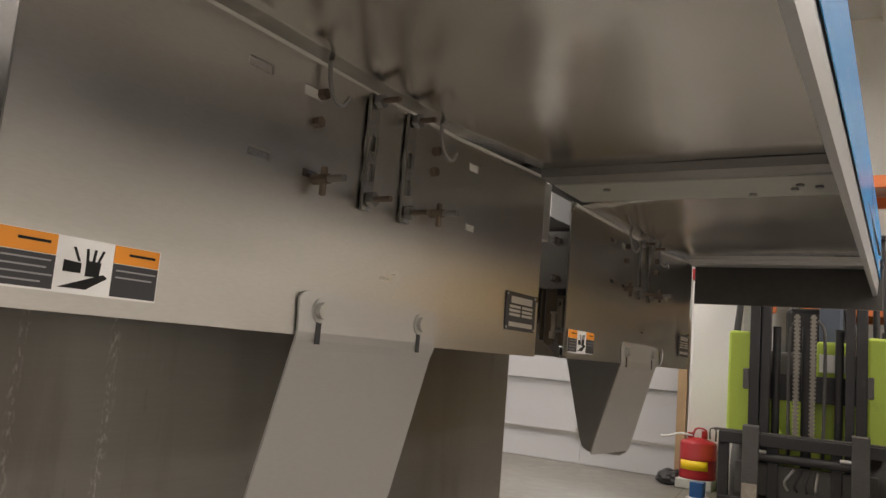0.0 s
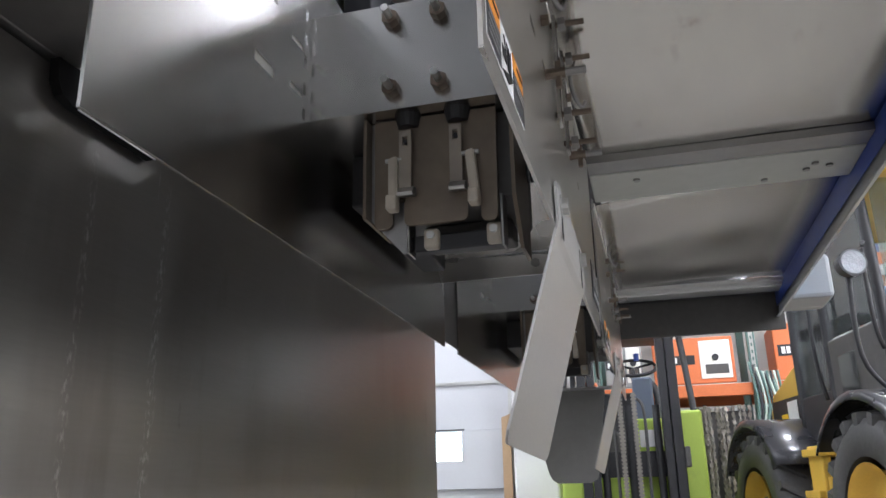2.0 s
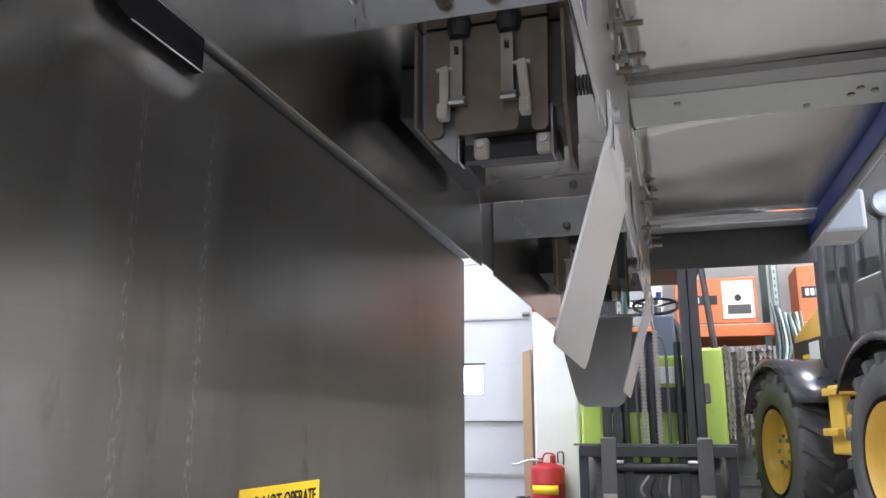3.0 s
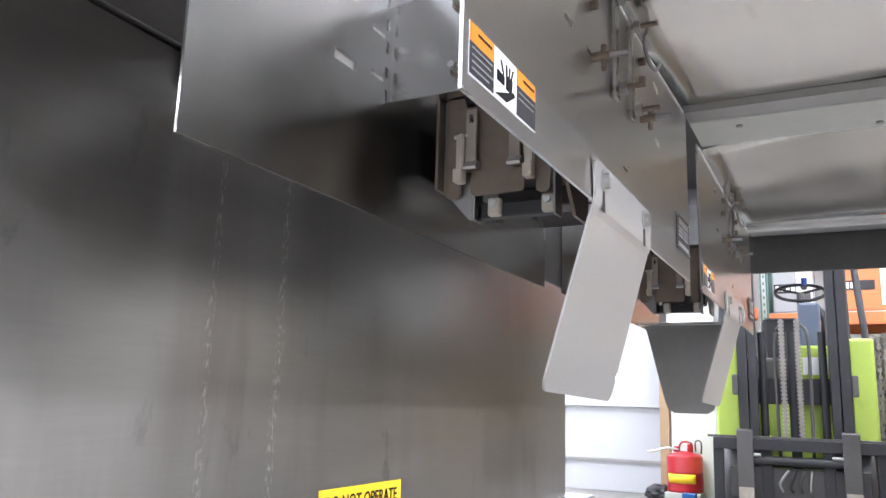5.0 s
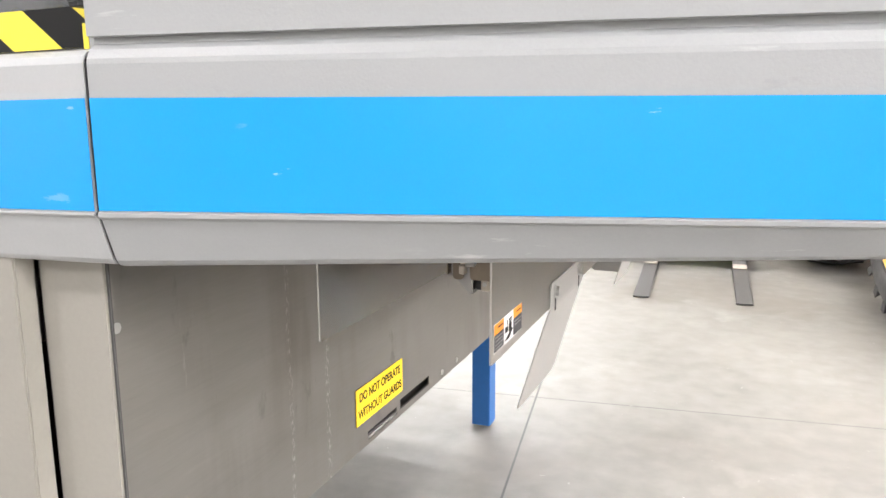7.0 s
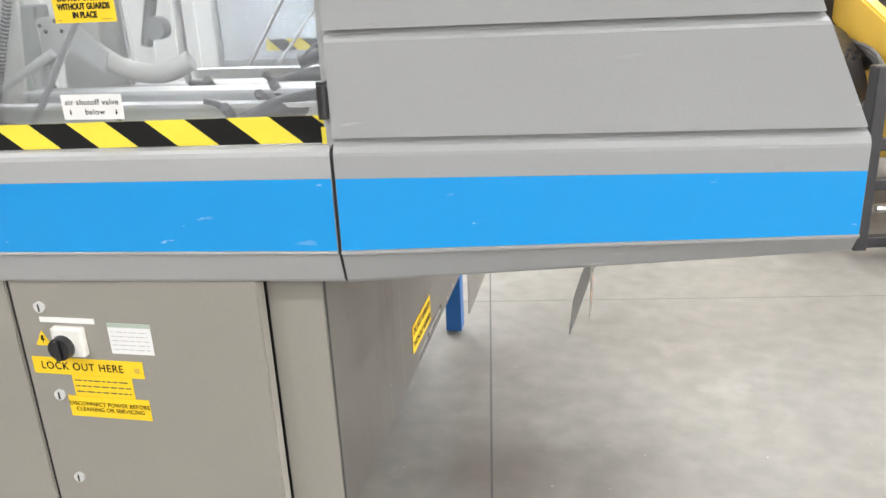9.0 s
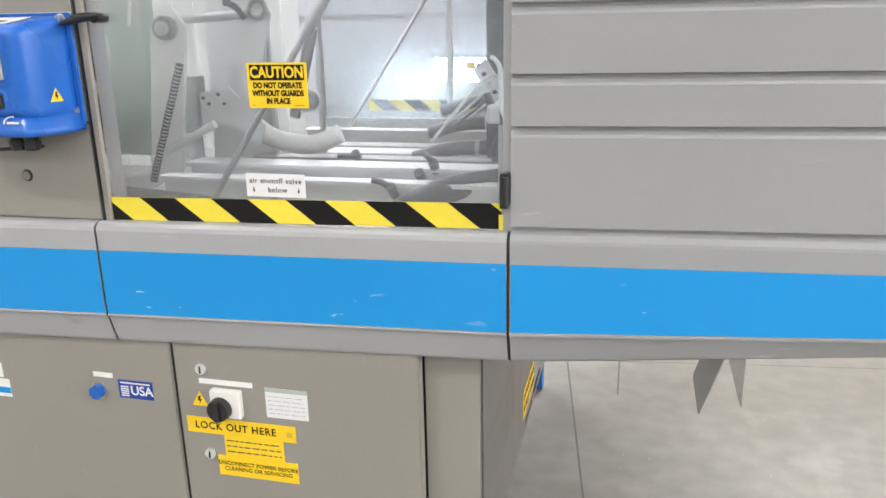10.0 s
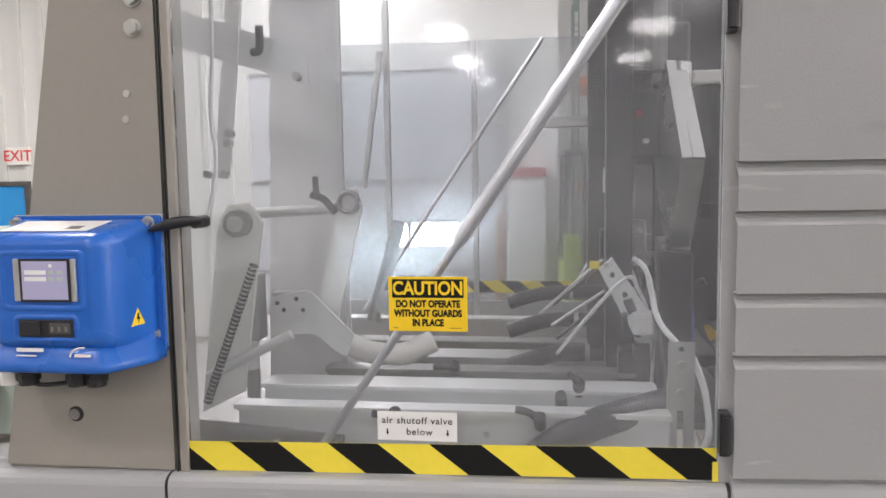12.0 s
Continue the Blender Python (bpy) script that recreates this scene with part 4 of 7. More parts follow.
part("corner_web", bm, STEEL_DARK, st)
part("side_cheek", prism(bm_new(), [(0.712, 1.183), (0.712, 1.078), (0.752, 1.032), (0.80, 1.032), (0.80, 1.183)], -0.545, -0.541, lambda u, v, w: (w, u, v)), OILY, st)


def tongue(x0, x1, z):
    """Lower end of a hanging strip with rounded corners, from left to right."""
    r = 0.006
    left = [(x0 + r * (1 - math.cos(a)), z + r * (1 - math.sin(a))) for a in (0.0, 0.52, 1.05, 1.57)]
    right = [(x1 - r * (1 - math.sin(a)), z + r * (1 - math.cos(a))) for a in (0.0, 0.52, 1.05, 1.57)]
    return left + right


ol = tongue(-0.694, -0.674, 1.058) + [(-0.674, 1.088), (-0.661, 1.088)] + tongue(-0.661, -0.593, 1.059) + [(-0.593, 1.088), (-0.579, 1.088)] + tongue(-0.579, -0.562, 1.056) + [(-0.560, 1.182), (-0.694, 1.182)]
bm = prism(bm_new(), ol, 0.722, 0.7265, lambda u, v, w: (u, w, v))
part("shield_plate", bm, OILY, st, "oily slotted shield plate")
for x in (-0.657, -0.602):
    bm = holed(bm_new(), (x - 0.0065, x + 0.0065), (1.098, 1.163), [(x - 0.0028, x + 0.0028, 1.146, 1.157)], lambda u, v: (u, 0.716, v), 0.004)
    lt = part("latch_arm", bm, DUSTY, st)
    part("latch_pin", cyl(bm_new(), (x, 0.713, 1.151), (x, 0.7215, 1.151), 0.0026, 10), BLACK, lt)
    part("latch_tip", prism(bm_new(), [(0.7195, 1.098), (0.7195, 1.090), (0.706, 1.087), (0.704, 1.090), (0.712, 1.098)], x - 0.0065, x + 0.010, lambda u, v, w: (w, u, v)), ZINC, lt)
for x, z, lean in ((-0.670, 1.086, 0.0), (-0.587, 1.084, 0.004)):
    bm = prism(bm_new(), [(x - 0.0048, z + 0.046), (x + 0.0048, z + 0.048), (x + 0.0050 + lean, z), (x - 0.0046 + lean, z)], 0.708, 0.720, lambda u, v, w: (u, w, v))
    bmesh.ops.bevel(bm, geom=list(bm.edges), offset=0.0015, segments=2, affect="EDGES")
    cl_ = part("clip", bm, IVORY, st, "ivory plastic clip")
    bm = box(bm_new(), x - 0.0060 + lean, x + 0.0056 + lean, 0.702, 0.718, z - 0.014, z + 0.003, 0.0025)
    part("clip_head", bm, IVORY, cl_)
    part("clip_pin", cyl(bm_new(), (x - 0.009, 0.714, z + 0.045), (x + 0.009, 0.714, z + 0.045), 0.0026, 8), ZINC, cl_)
for x in (-0.656, -0.601):
    part("cup", cyl(bm_new(), (x, 0.722, 1.190), (x, 0.722, 1.170), 0.016, 16, 0.011), BLACK, st)
# open lower frame of the latch block, with its cross bar and ivory stops
part("lower_web", box(bm_new(), -0.6602, -0.6575, 0.7275, 0.752, 1.031, 1.086, 0.0008), STEEL, st)
part("lower_web", box(bm_new(), -0.5605, -0.5575, 0.7275, 0.752, 1.031, 1.086, 0.0008), STEEL_DARK, st)
part("cross_bar", box(bm_new(), -0.657, -0.561, 0.742, 0.758, 1.036, 1.054, 0.002), BLACK, st)
part("back_stop", box(bm_new(), -0.660, -0.561, 0.80, 0.84, 1.060, 1.0845, 0.003), DARK, st)
for x in (-0.636, -0.569):
    part("stop_peg", box(bm_new(), x - 0.008, x + 0.008, 0.733, 0.745, 1.036, 1.058, 0.003), IVORY, st, "ivory plastic stop")
    part("stop_screw", cyl(bm_new(), (x, 0.7335, 1.050), (x, 0.730, 1.050), 0.0045, 8), ZINC, st)
# black block in place of the shade between the inner plate and latch block
part("shade_block", box(bm_new(), -0.752, -0.716, 0.800, 1.10, 1.118, 1.183, 0.003), BLACK, st, "black block standing in for shade")
sp = bm_new()
for i in range(9):
    cyl(sp, (-0.545 + i * 0.004, 0.80, 1.135), (-0.5432 + i * 0.004, 0.80, 1.135), 0.012, 12)
part("spring", sp, BLACK, st, "black coil spring")
part("spring_rod", cyl(bm_new(), (-0.55, 0.80, 1.135), (-0.505, 0.80, 1.135), 0.006, 10), STEEL_DARK, st)
# fittings on the outer face
OX = PB + 0.003
for y in (0.766, 0.842):
    bm = holed(bm_new(), (y - 0.0085, y + 0.0085), (1.172, 1.304), [(y - 0.004, y + 0.004, 1.205, 1.224), (y - 0.004, y + 0.004, 1.238, 1.257)], lambda u, v: (OX + 0.0025, u, v), 0.004)
    sb = part("slotted_bar", bm, STEEL, st, "grey slotted adjusting bar")
    for z in (1.184, 1.296):
        part("stud", cyl(bm_new(), (OX, y, z), (OX + 0.038, y, z), 0.0034, 10), RUSTY, sb)
        part("nut", cyl(bm_new(), (OX + 0.009, y, z), (OX + 0.017, y, z), 0.0085, 6), STEEL_DARK, sb)
for y, z in ((0.682, 1.187), (0.906, 1.196)):
    wn = part("wing_bolt", cyl(bm_new(), (OX, y, z), (OX + 0.020, y, z), 0.0055, 10), RUSTY, st, "rusty wing bolt")
    bm = box(bm_new(), OX + 0.010, OX + 0.016, y - 0.003, y + 0.003, z - 0.017, z + 0.013, 0.0015)
    part("wing", bm, RUSTY, wn)
    part("screw_tip", cyl(bm_new(), (OX + 0.02, y, z), (OX + 0.04, y, z), 0.004, 8), STEEL_DARK, wn)
for y, z in ((0.680, 1.272), (0.903, 1.272)):
    bm = tube(bm_new(), [(OX + 0.008, y, 1.312), (OX + 0.009, y + 0.001, z + 0.02), (OX + 0.014, y + 0.004, z), (OX + 0.020, y + 0.012, z - 0.006), (OX + 0.024, y + 0.018, z + 0.004)], 0.0028, 6, 5)
    hk = part("wire_hook", bm, STEEL_DARK, st, "bent wire hook")
    part("hook_nut", cyl(bm_new(), (OX, y, z + 0.004), (OX + 0.008, y, z + 0.004), 0.0062, 6), RUSTY, hk)
for y, z in ((0.676, 1.245), (0.902, 1.249)):
    part("nut", cyl(bm_new(), (OX, y, z), (OX + 0.008, y, z), 0.0062, 6), RUSTY, st)
# chute hung on the lower edge
CX = PB + 0.0045
bm = bm_new()
rows = []
# rows of the bent sheet from its top flange down: offset, height, both ends, corner inset
for o, z, y0f, y1f, inset in ((0.0, 1.0745, 0.676, 0.939, 0.013), (0.0, 1.0725, 0.676, 0.939, 0.005), (0.0, 1.067, 0.676, 0.939, 0.0), (0.0, 1.034, 0.678, 0.937, 0.0), (-0.0015, 1.026, 0.678, 0.937, 0.0), (-0.005, 1.017, 0.679, 0.936, 0.0), (-0.0565, 0.846, 0.685, 0.947, 0.0), (-0.0585, 0.8395, 0.686, 0.948, 0.003), (-0.0598, 0.8355, 0.686, 0.948, 0.008), (-0.0602, 0.834, 0.686, 0.948, 0.016)):
    drop = 0.006 if z < 0.9 else 0.0
    rows.append([bm.verts.new((CX + o, y0f + inset + (y1f - y0f - 2 * inset) * i / 6, z - drop * i / 6)) for i in range(7)])
for r0, r1 in zip(rows, rows[1:]):
    for i in range(6):
        bm.faces.new((r0[i], r0[i + 1], r1[i + 1], r1[i]))
thicken(bm, 0.0025)
ch = part("chute_plate", bm, CHUTE, st, "bent brushed steel chute plate")
for y in (0.708, 0.896):
    part("keyhole", box(bm_new(), CX + 0.0026, CX + 0.0032, y - 0.004, y + 0.004, 1.022, 1.052), BLACK, ch)
    part("screw", cyl(bm_new(), (CX + 0.002, y, 1.056), (CX + 0.010, y, 1.056), 0.0085, 12), ZINC, ch)
    part("washer", cyl(bm_new(), (CX + 0.002, y, 1.056), (CX + 0.004, y, 1.056), 0.0125, 14), ZINC, ch)


def pinch_sticker(dy):
    t = thing("pinch_warning", "orange, black and white crush hazard sticker with a hand symbol", "sticker", (OX, 0.4434 + dy, 1.0430), "guard plate stickers")
    def bx(name, y0, y1, z0, z1, mat, lift):
        part(name, box(bm_new(), OX + 0.0004, OX + 0.0008 + lift, y0 + dy, y1 + dy, z0, z1), mat, t)
    bx("backing", 0.3760, 0.5080, 1.0440, 1.0850, WHITE_LABEL, 0.0)
    bx("heading", 0.3769, 0.4191, 1.0700, 1.0845, ORANGE, 0.0005)
    bx("panel", 0.3769, 0.4191, 1.0455, 1.0695, NEAR_BLACK_LABEL, 0.0005)
    bx("heading", 0.4659, 0.5070, 1.0710, 1.0845, ORANGE, 0.0005)
    bx("panel", 0.4659, 0.5070, 1.0455, 1.0705, NEAR_BLACK_LABEL, 0.0005)
    for y0 in (0.3797, 0.4687):
        for r in range(4 if y0 < 0.3966 else 2):
            z = 1.0655 - r * 0.0052
            part("print_bar", box(bm_new(), OX + 0.0016, OX + 0.0019, y0 + dy, y0 + dy + (0.036, 0.033, 0.038, 0.03)[r], z - 0.0006, z + 0.0006), SLATE_PRINT, t)
        part("heading_bar", box(bm_new(), OX + 0.0016, OX + 0.0019, y0 + 0.010 + dy, y0 + dy + 0.034, 1.0775, 1.0795), INK, t)
    to = lambda u, v, w: (OX + w, u + dy, v)

    def symbol(name, outline, hi):
        part(name, prism(bm_new(), outline, 0.0010, hi, to), INK, t)
    symbol("roller_symbol", [(0.4228, 1.0480), (0.4453, 1.0480), (0.4621, 1.0580), (0.4584, 1.0605), (0.4415, 1.0545)], 0.0015)
    symbol("block_symbol", [(0.4256, 1.0595), (0.4396, 1.0595), (0.4396, 1.0670), (0.4256, 1.0680)], 0.0014)
    symbol("palm_symbol", [(0.4434, 1.0580), (0.4546, 1.0580), (0.4556, 1.0690), (0.4434, 1.0695)], 0.0016)
    for y, lean in ((0.4368, -0.005), (0.4434, -0.001), (0.4481, 0.001), (0.4518, 0.004)):
        symbol("finger_symbol", [(y, 1.0680), (y + 0.002, 1.0680), (y + lean + 0.002, 1.0780), (y + lean, 1.0780)], 0.0015)
    # data plate
    t2 = thing("data_plate", "black and silver riveted data plate on the guard", "data plate", (OX, 1.187 + dy, 1.067), "guard plate data plates")
    part("backing", box(bm_new(), OX + 0.0004, OX + 0.0016, 1.134 + dy, 1.241 + dy, 1.067, 1.125, 0.0003), NEAR_BLACK_LABEL, t2)
    bm = bm_new()
    box(bm, OX + 0.0020, OX + 0.0024, 1.150 + dy, 1.226 + dy, 1.108, 1.1185)
    for r in range(3):
        for c in range(2):
            y0 = 1.146 + c * 0.044 + dy
            box(bm, OX + 0.0020, OX + 0.0024, y0, y0 + 0.038, 1.0885 + r * 0.0062, 1.0925 + r * 0.0062)
    box(bm, OX + 0.0020, OX + 0.0024, 1.146 + dy, 1.230 + dy, 1.0725, 1.0795)
    part("print", bm, ALU, t2)
    for y in (1.138, 1.237):
        for z in (1.071, 1.121):
            part("rivet", cyl(bm_new(), (OX + 0.0015, y + dy, z), (OX + 0.003, y + dy, z), 0.0018, 8), ALU, t2)


pinch_sticker(0.0)
pinch_sticker(1.012)
copy_thing(st, Matrix.Translation((-0.63 - 0.002, 0.8 + 1.012, 1.03 + 0.004)))
# drop plate below the second station
dp = thing("drop_plate", "dull grey hanging deflector plate with rounded lower corners", "deflector plate", (-0.64, 2.0, 0.81))
bm = bm_new()
prism(bm, [(-0.745, 1.036), (-0.545, 1.036), (-0.572, 0.840), (-0.578, 0.822), (-0.594, 0.812), (-0.675, 0.812), (-0.690, 0.822), (-0.698, 0.842)], 1.998, 2.002, lambda u, v, w: (u, w, v))
part("plate", bm, STEEL_DARK, dp)
part("top_lip", box(bm_new(), -0.760, -0.530, 1.985, 2.003, 1.036, 1.042), ALU, dp)
part("hook", tube(bm_new(), [(-0.535, 1.995, 1.04), (-0.505, 1.99, 1.04), (-0.499, 1.99, 1.05), (-0.499, 1.99, 1.075)], 0.004, 6, 4), STEEL_DARK, dp)

# carrier beams above the plates, seen between them
cb = thing("carrier_frame", "black steel carrier frame above the infeed guards", "machine frame", (-0.64, 1.3, 1.42))
part("beam", box(bm_new(), -0.69, -0.66, 0.85, 2.3, 1.481, 1.511, 0.002), BLACK, cb)
part("beam", box(bm_new(), -0.96, -0.60, 0.98, 1.01, 1.45, 1.48, 0.002), BLACK, cb)
part("beam", box(bm_new(), -0.97, -0.52, 2.2, 2.24, 1.38, 1.42, 0.002), BLACK, cb)
part("cylinder", cyl(bm_new(), (-0.75, 0.80, 1.50), (-0.66, 1.05, 1.42), 0.018, 16), STEEL_DARK, cb, "dull steel air cylinder")
part("slide", box(bm_new(), -0.62, -0.585, 0.86, 0.89, 1.31, 1.44, 0.003), ALU, cb)
part("slide", box(bm_new(), -0.60, -0.565, 0.93, 0.95, 1.33, 1.448, 0.003), WHITE_PLASTIC, cb)
# tray added to keep roof light off the space between the plates
part("shade_cover", box(bm_new(), -0.764, -0.506, 1.25, 2.33, 1.4505, 1.455), DARK, cb, "dark tray added to block light from above")
part("lug", box(bm_new(), -0.68, -0.60, 0.88, 0.93, 1.440, 1.480, 0.003), BLACK, cb)
part("hanger", box(bm_new(), PA - 0.006, PA - 0.003, 1.13, 1.26, 1.30, 1.46), STEEL_DARK, cb)
part("hanger", box(bm_new(), PB - 0.007, PB - 0.004, 0.80, 0.84, 1.25, 1.44), STEEL_DARK, cb)

# ---- front window door ----
WY = 0.213
wd = thing("guard_door", "clear plastic guard door with hazard tape along its foot", "guard door", (-1.46, WY, 1.44))
pane = part("pane", box(bm_new(), -1.9012, -1.004, WY, WY + 0.006, 1.436, 2.56), CLEAR, wd, "clear scratched plastic pane")
pane.visible_shadow = False
part("left_channel", box(bm_new(), -1.9165, -1.9015, WY - 0.009, WY + 0.02, 1.43, 2.56, 0.002), TAUPE_COLUMN, wd, "grey edge channel")
part("hinge_stile", box(bm_new(), -1.003, -0.9800, WY - 0.002, WY + 0.03, 1.44, 2.56, 0.001), GREY_RAIL, wd, "grey hinge stile")

# hazard tape: yellow strip with black slanted bars
ZT0, ZT1 = 1.4440, 1.4965
TY = WY - 0.0008


def foot(x, z):
    """The door's foot climbs a little toward its hinges."""
    return z + 0.0205 * (x + 1.46)


def climb(bm):
    for v in bm.verts:
        v.co.z = foot(v.co.x, v.co.z)
    return bm

bm = climb(box(bm_new(), -1.910, -1.006, TY - 0.0006, TY, ZT0, ZT1))
part("sill", climb(box(bm_new(), -1.918, -1.0, WY - 0.004, WY + 0.02, 1.430, 1.4415)), STEEL_DARK, wd)
tp = thing("hazard_tape", "yellow and black striped hazard tape on the guard door", "hazard tape", (-1.46, TY, ZT0))
part("backing", bm, TAPE_YELLOW, tp)
for k in range(-1, 7):
    bm = bm_new()
    a0 = -1.827 + 0.1775 * k
    a1 = a0 + 0.088
    pts = [(a0, ZT1), (a1, ZT1), (a1 + 0.067, ZT0), (a0 + 0.067, ZT0)]
    # clip the slanted bar to the strip's ends
    cl = list(pts)
    for lim, keep in ((-1.910, 1), (-1.006, -1)):
        out = []
        for (ua, va), (ub, vb) in zip(cl, cl[1:] + cl[:1]):
            ia, ib = (ua - lim) * keep >= 0, (ub - lim) * keep >= 0
            if ia:
                out.append((ua, va))
            if ia != ib:
                f = (lim - ua) / (ub - ua)
                out.append((lim, va + f * (vb - va)))
        cl = out
    if len(cl) > 2:
        prism(bm, cl, TY - 0.0012, TY - 0.0007, lambda u, v, w: (u, w, foot(u, v)))
        part("black_bar", bm, INK, tp)
part("torn_end", climb(box(bm_new(), -1.012, -1.003, TY - 0.0016, TY - 0.0012, ZT0 - 0.003, ZT0 + 0.03)), TAPE_YELLOW, tp)
# caution sign
cs = thing("caution_sign", "yellow CAUTION do not operate without guards sign stuck on the door", "sign", (-1.47, TY, 1.69))
part("backing", box(bm_new(), -1.536, -1.404, TY - 0.0010, TY, 1.690, 1.781), YELLOW, cs)
part("heading", box(bm_new(), -1.530, -1.410, TY - 0.0014, TY - 0.0010, 1.746, 1.777), INK, cs)
letters("lettering", "CAUTION", 0.031, facing_front(-1.470, TY - 0.0018, 1.7610) @ Matrix.Diagonal((0.84, 1, 1, 1)), YELLOW, cs, spread=1.0, bold=0.0009)
letters("lettering", "DO NOT OPERATE\nWITHOUT GUARDS\nIN PLACE", 0.0158, facing_front(-1.470, TY - 0.0014, 1.7195) @ Matrix.Diagonal((0.80, 1, 1, 1)), INK, cs, spread=1.0, bold=0.0007)
part("print_bar", box(bm_new(), -1.530, -1.521, TY - 0.0014, TY - 0.0011, 1.6950, 1.6960), DARK, cs)
part("print_bar", box(bm_new(), -1.434, -1.414, TY - 0.0014, TY - 0.0011, 1.6950, 1.6960), DARK, cs)
# air shutoff label
al = thing("air_valve_label", "white air shutoff valve below label stuck on the door", "label", (-1.49, TY, 1.50))
part("backing", box(bm_new(), -1.560, -1.424, TY - 0.0018, TY - 0.0013, 1.502, 1.552), WHITE_LABEL, al)
letters("lettering", "air shutoff valve", 0.0165, facing_front(-1.492, TY - 0.0022, 1.5365), INK, al, spread=1.12)
letters("lettering", "below", 0.0165, facing_front(-1.488, TY - 0.0022, 1.517), INK, al, spread=1.12)
for xx in (-1.543, -1.440):
    bm = box(bm_new(), xx - 0.0011, xx + 0.0011, TY - 0.0022, TY - 0.0018, 1.515, 1.522)
    prism(bm, [(xx - 0.003, 1.516), (xx + 0.003, 1.516), (xx, 1.511)], TY - 0.0022, TY - 0.0018, lambda u, v, w: (u, w, v))
    part("arrow", bm, INK, al)
# hinges
for z in (1.537, 2.19):
    hg = part("hinge", box(bm_new(), -1.006, -0.990, WY - 0.028, WY - 0.002, z - 0.036, z + 0.034, 0.002), BLACK_PLASTIC, wd, "black plastic hinge")
    part("knuckle", cyl(bm_new(), (-0.9955, WY - 0.028, z - 0.030), (-0.9955, WY - 0.028, z + 0.028), 0.008, 12), BLACK_PLASTIC, hg)
    part("leaf", box(bm_new(), -0.9935, -0.986, WY - 0.026, WY - 0.004, z - 0.028, z + 0.026, 0.002), BLACK_PLASTIC, hg)
# strut behind the pane
sr = thing("door_strut", "slim aluminium prop strut across the guard door", "strut", (-1.66, 0.25, 1.47))
part("rod", cyl(bm_new(), (-1.665, 0.240, 1.478), (-1.04, 0.285, 2.40), 0.0075, 12), ALU, sr)
part("sleeve", cyl(bm_new(), (-1.425, 0.257, 1.832), (-1.04, 0.285, 2.40), 0.0125, 14), ALU, sr)
part("end_eye", cyl(bm_new(), (-1.665, 0.228, 1.474), (-1.665, 0.250, 1.474), 0.012, 14), STEEL_DARK, sr)

# ---- column with the controller ----
co = thing("machine_column", "tapered taupe steel machine column", "machine column", (-2.08, 0.3, 1.44))
bm = bm_new()
prism(bm, [(-2.258, 1.430), (-1.921, 1.430), (-1.921, 2.75), (-2.038, 2.75), (-2.180, 1.895)], 0.205, 0.30, lambda u, v, w: (u, w, v))
bmesh.ops.bevel(bm, geom=list(bm.edges), offset=0.006, segments=2, affect="EDGES")
part("body", bm, TAUPE_COLUMN, co)
part("edge_trim", box(bm_new(), -1.9225, -1.9200, 0.203, 0.208, 1.432, 2.7), BLACK, co)
part("hole", cyl(bm_new(), (-2.110, 0.2040, 1.533), (-2.110, 0.212, 1.533), 0.014, 18), BLACK, co)
part("hole_ring", cyl(bm_new(), (-2.113, 0.2035, 1.532), (-2.113, 0.206, 1.532), 0.010, 18), STEEL_DARK, co)
for x, z in ((-1.952, 2.203), (-1.950, 2.252)):
    hb = part("hex_bolt", cyl(bm_new(), (x - 0.012, 0.206, z), (x - 0.012, 0.194, z), 0.0125, 6), ZINC, co)
    part("washer", cyl(bm_new(), (x - 0.012, 0.206, z), (x - 0.012, 0.2025, z), 0.0155, 16), ZINC, hb)
for x, z in ((-1.981, 2.094), (-1.985, 2.051)):
    part("tapped_hole", cyl(bm_new(), (x, 0.2045, z), (x, 0.203, z), 0.0065, 14), ALU, co)

# glue controller
ct = thing("glue_controller", "blue glue controller box with a small screen on the column", "controller", (-2.09, 0.12, 1.61))


def rounded(x0, x1, z0, z1, r, seg=5):
    """Corner points of a rounded rectangle, counted round from its lower right."""
    pts = []
    for cx_, cz_, a0 in ((x1 - r, z0 + r, -90), (x1 - r, z1 - r, 0), (x0 + r, z1 - r, 90), (x0 + r, z0 + r, 180)):
        pts += [(cx_ + r * math.cos(radians(a0 + 90 * k / seg)), cz_ + r * math.sin(radians(a0 + 90 * k / seg))) for k in range(seg + 1)]
    return pts


def loft(bm, rings, caps=(True, True)):
    """Skins rings of the same count of places."""
    rows = [[bm.verts.new(p) for p in ring] for ring in rings]
    n = len(rows[0])
    for r0, r1 in zip(rows, rows[1:]):
        for i in range(n):
            bm.faces.new((r0[i], r0[(i + 1) % n], r1[(i + 1) % n], r1[i])).smooth = True
    if caps[0]:
        bm.faces.new(rows[0])
    if caps[1]:
        bm.faces.new(rows[-1])
    bmesh.ops.recalc_face_normals(bm, faces=bm.faces)
    return bm


def upright(x0, x1, z0, z1, r, y):
    return [(u, y, v) for u, v in rounded(x0, x1, z0, z1, r)]


bm = loft(bm_new(), [upright(-2.205, -1.926, 1.652, 1.888, 0.006, y) for y in (0.2045, 0.194)] + [upright(-2.204, -1.927, 1.653, 1.887, 0.006, 0.1925)])
part("mounting_flange", bm, BOX_BLUE, ct, "flat blue mounting flange")
part("back_gasket", box(bm_new(), -2.200, -1.924, 0.1985, 0.2044, 1.660, 1.8895), ALU, ct, "grey back plate edge")
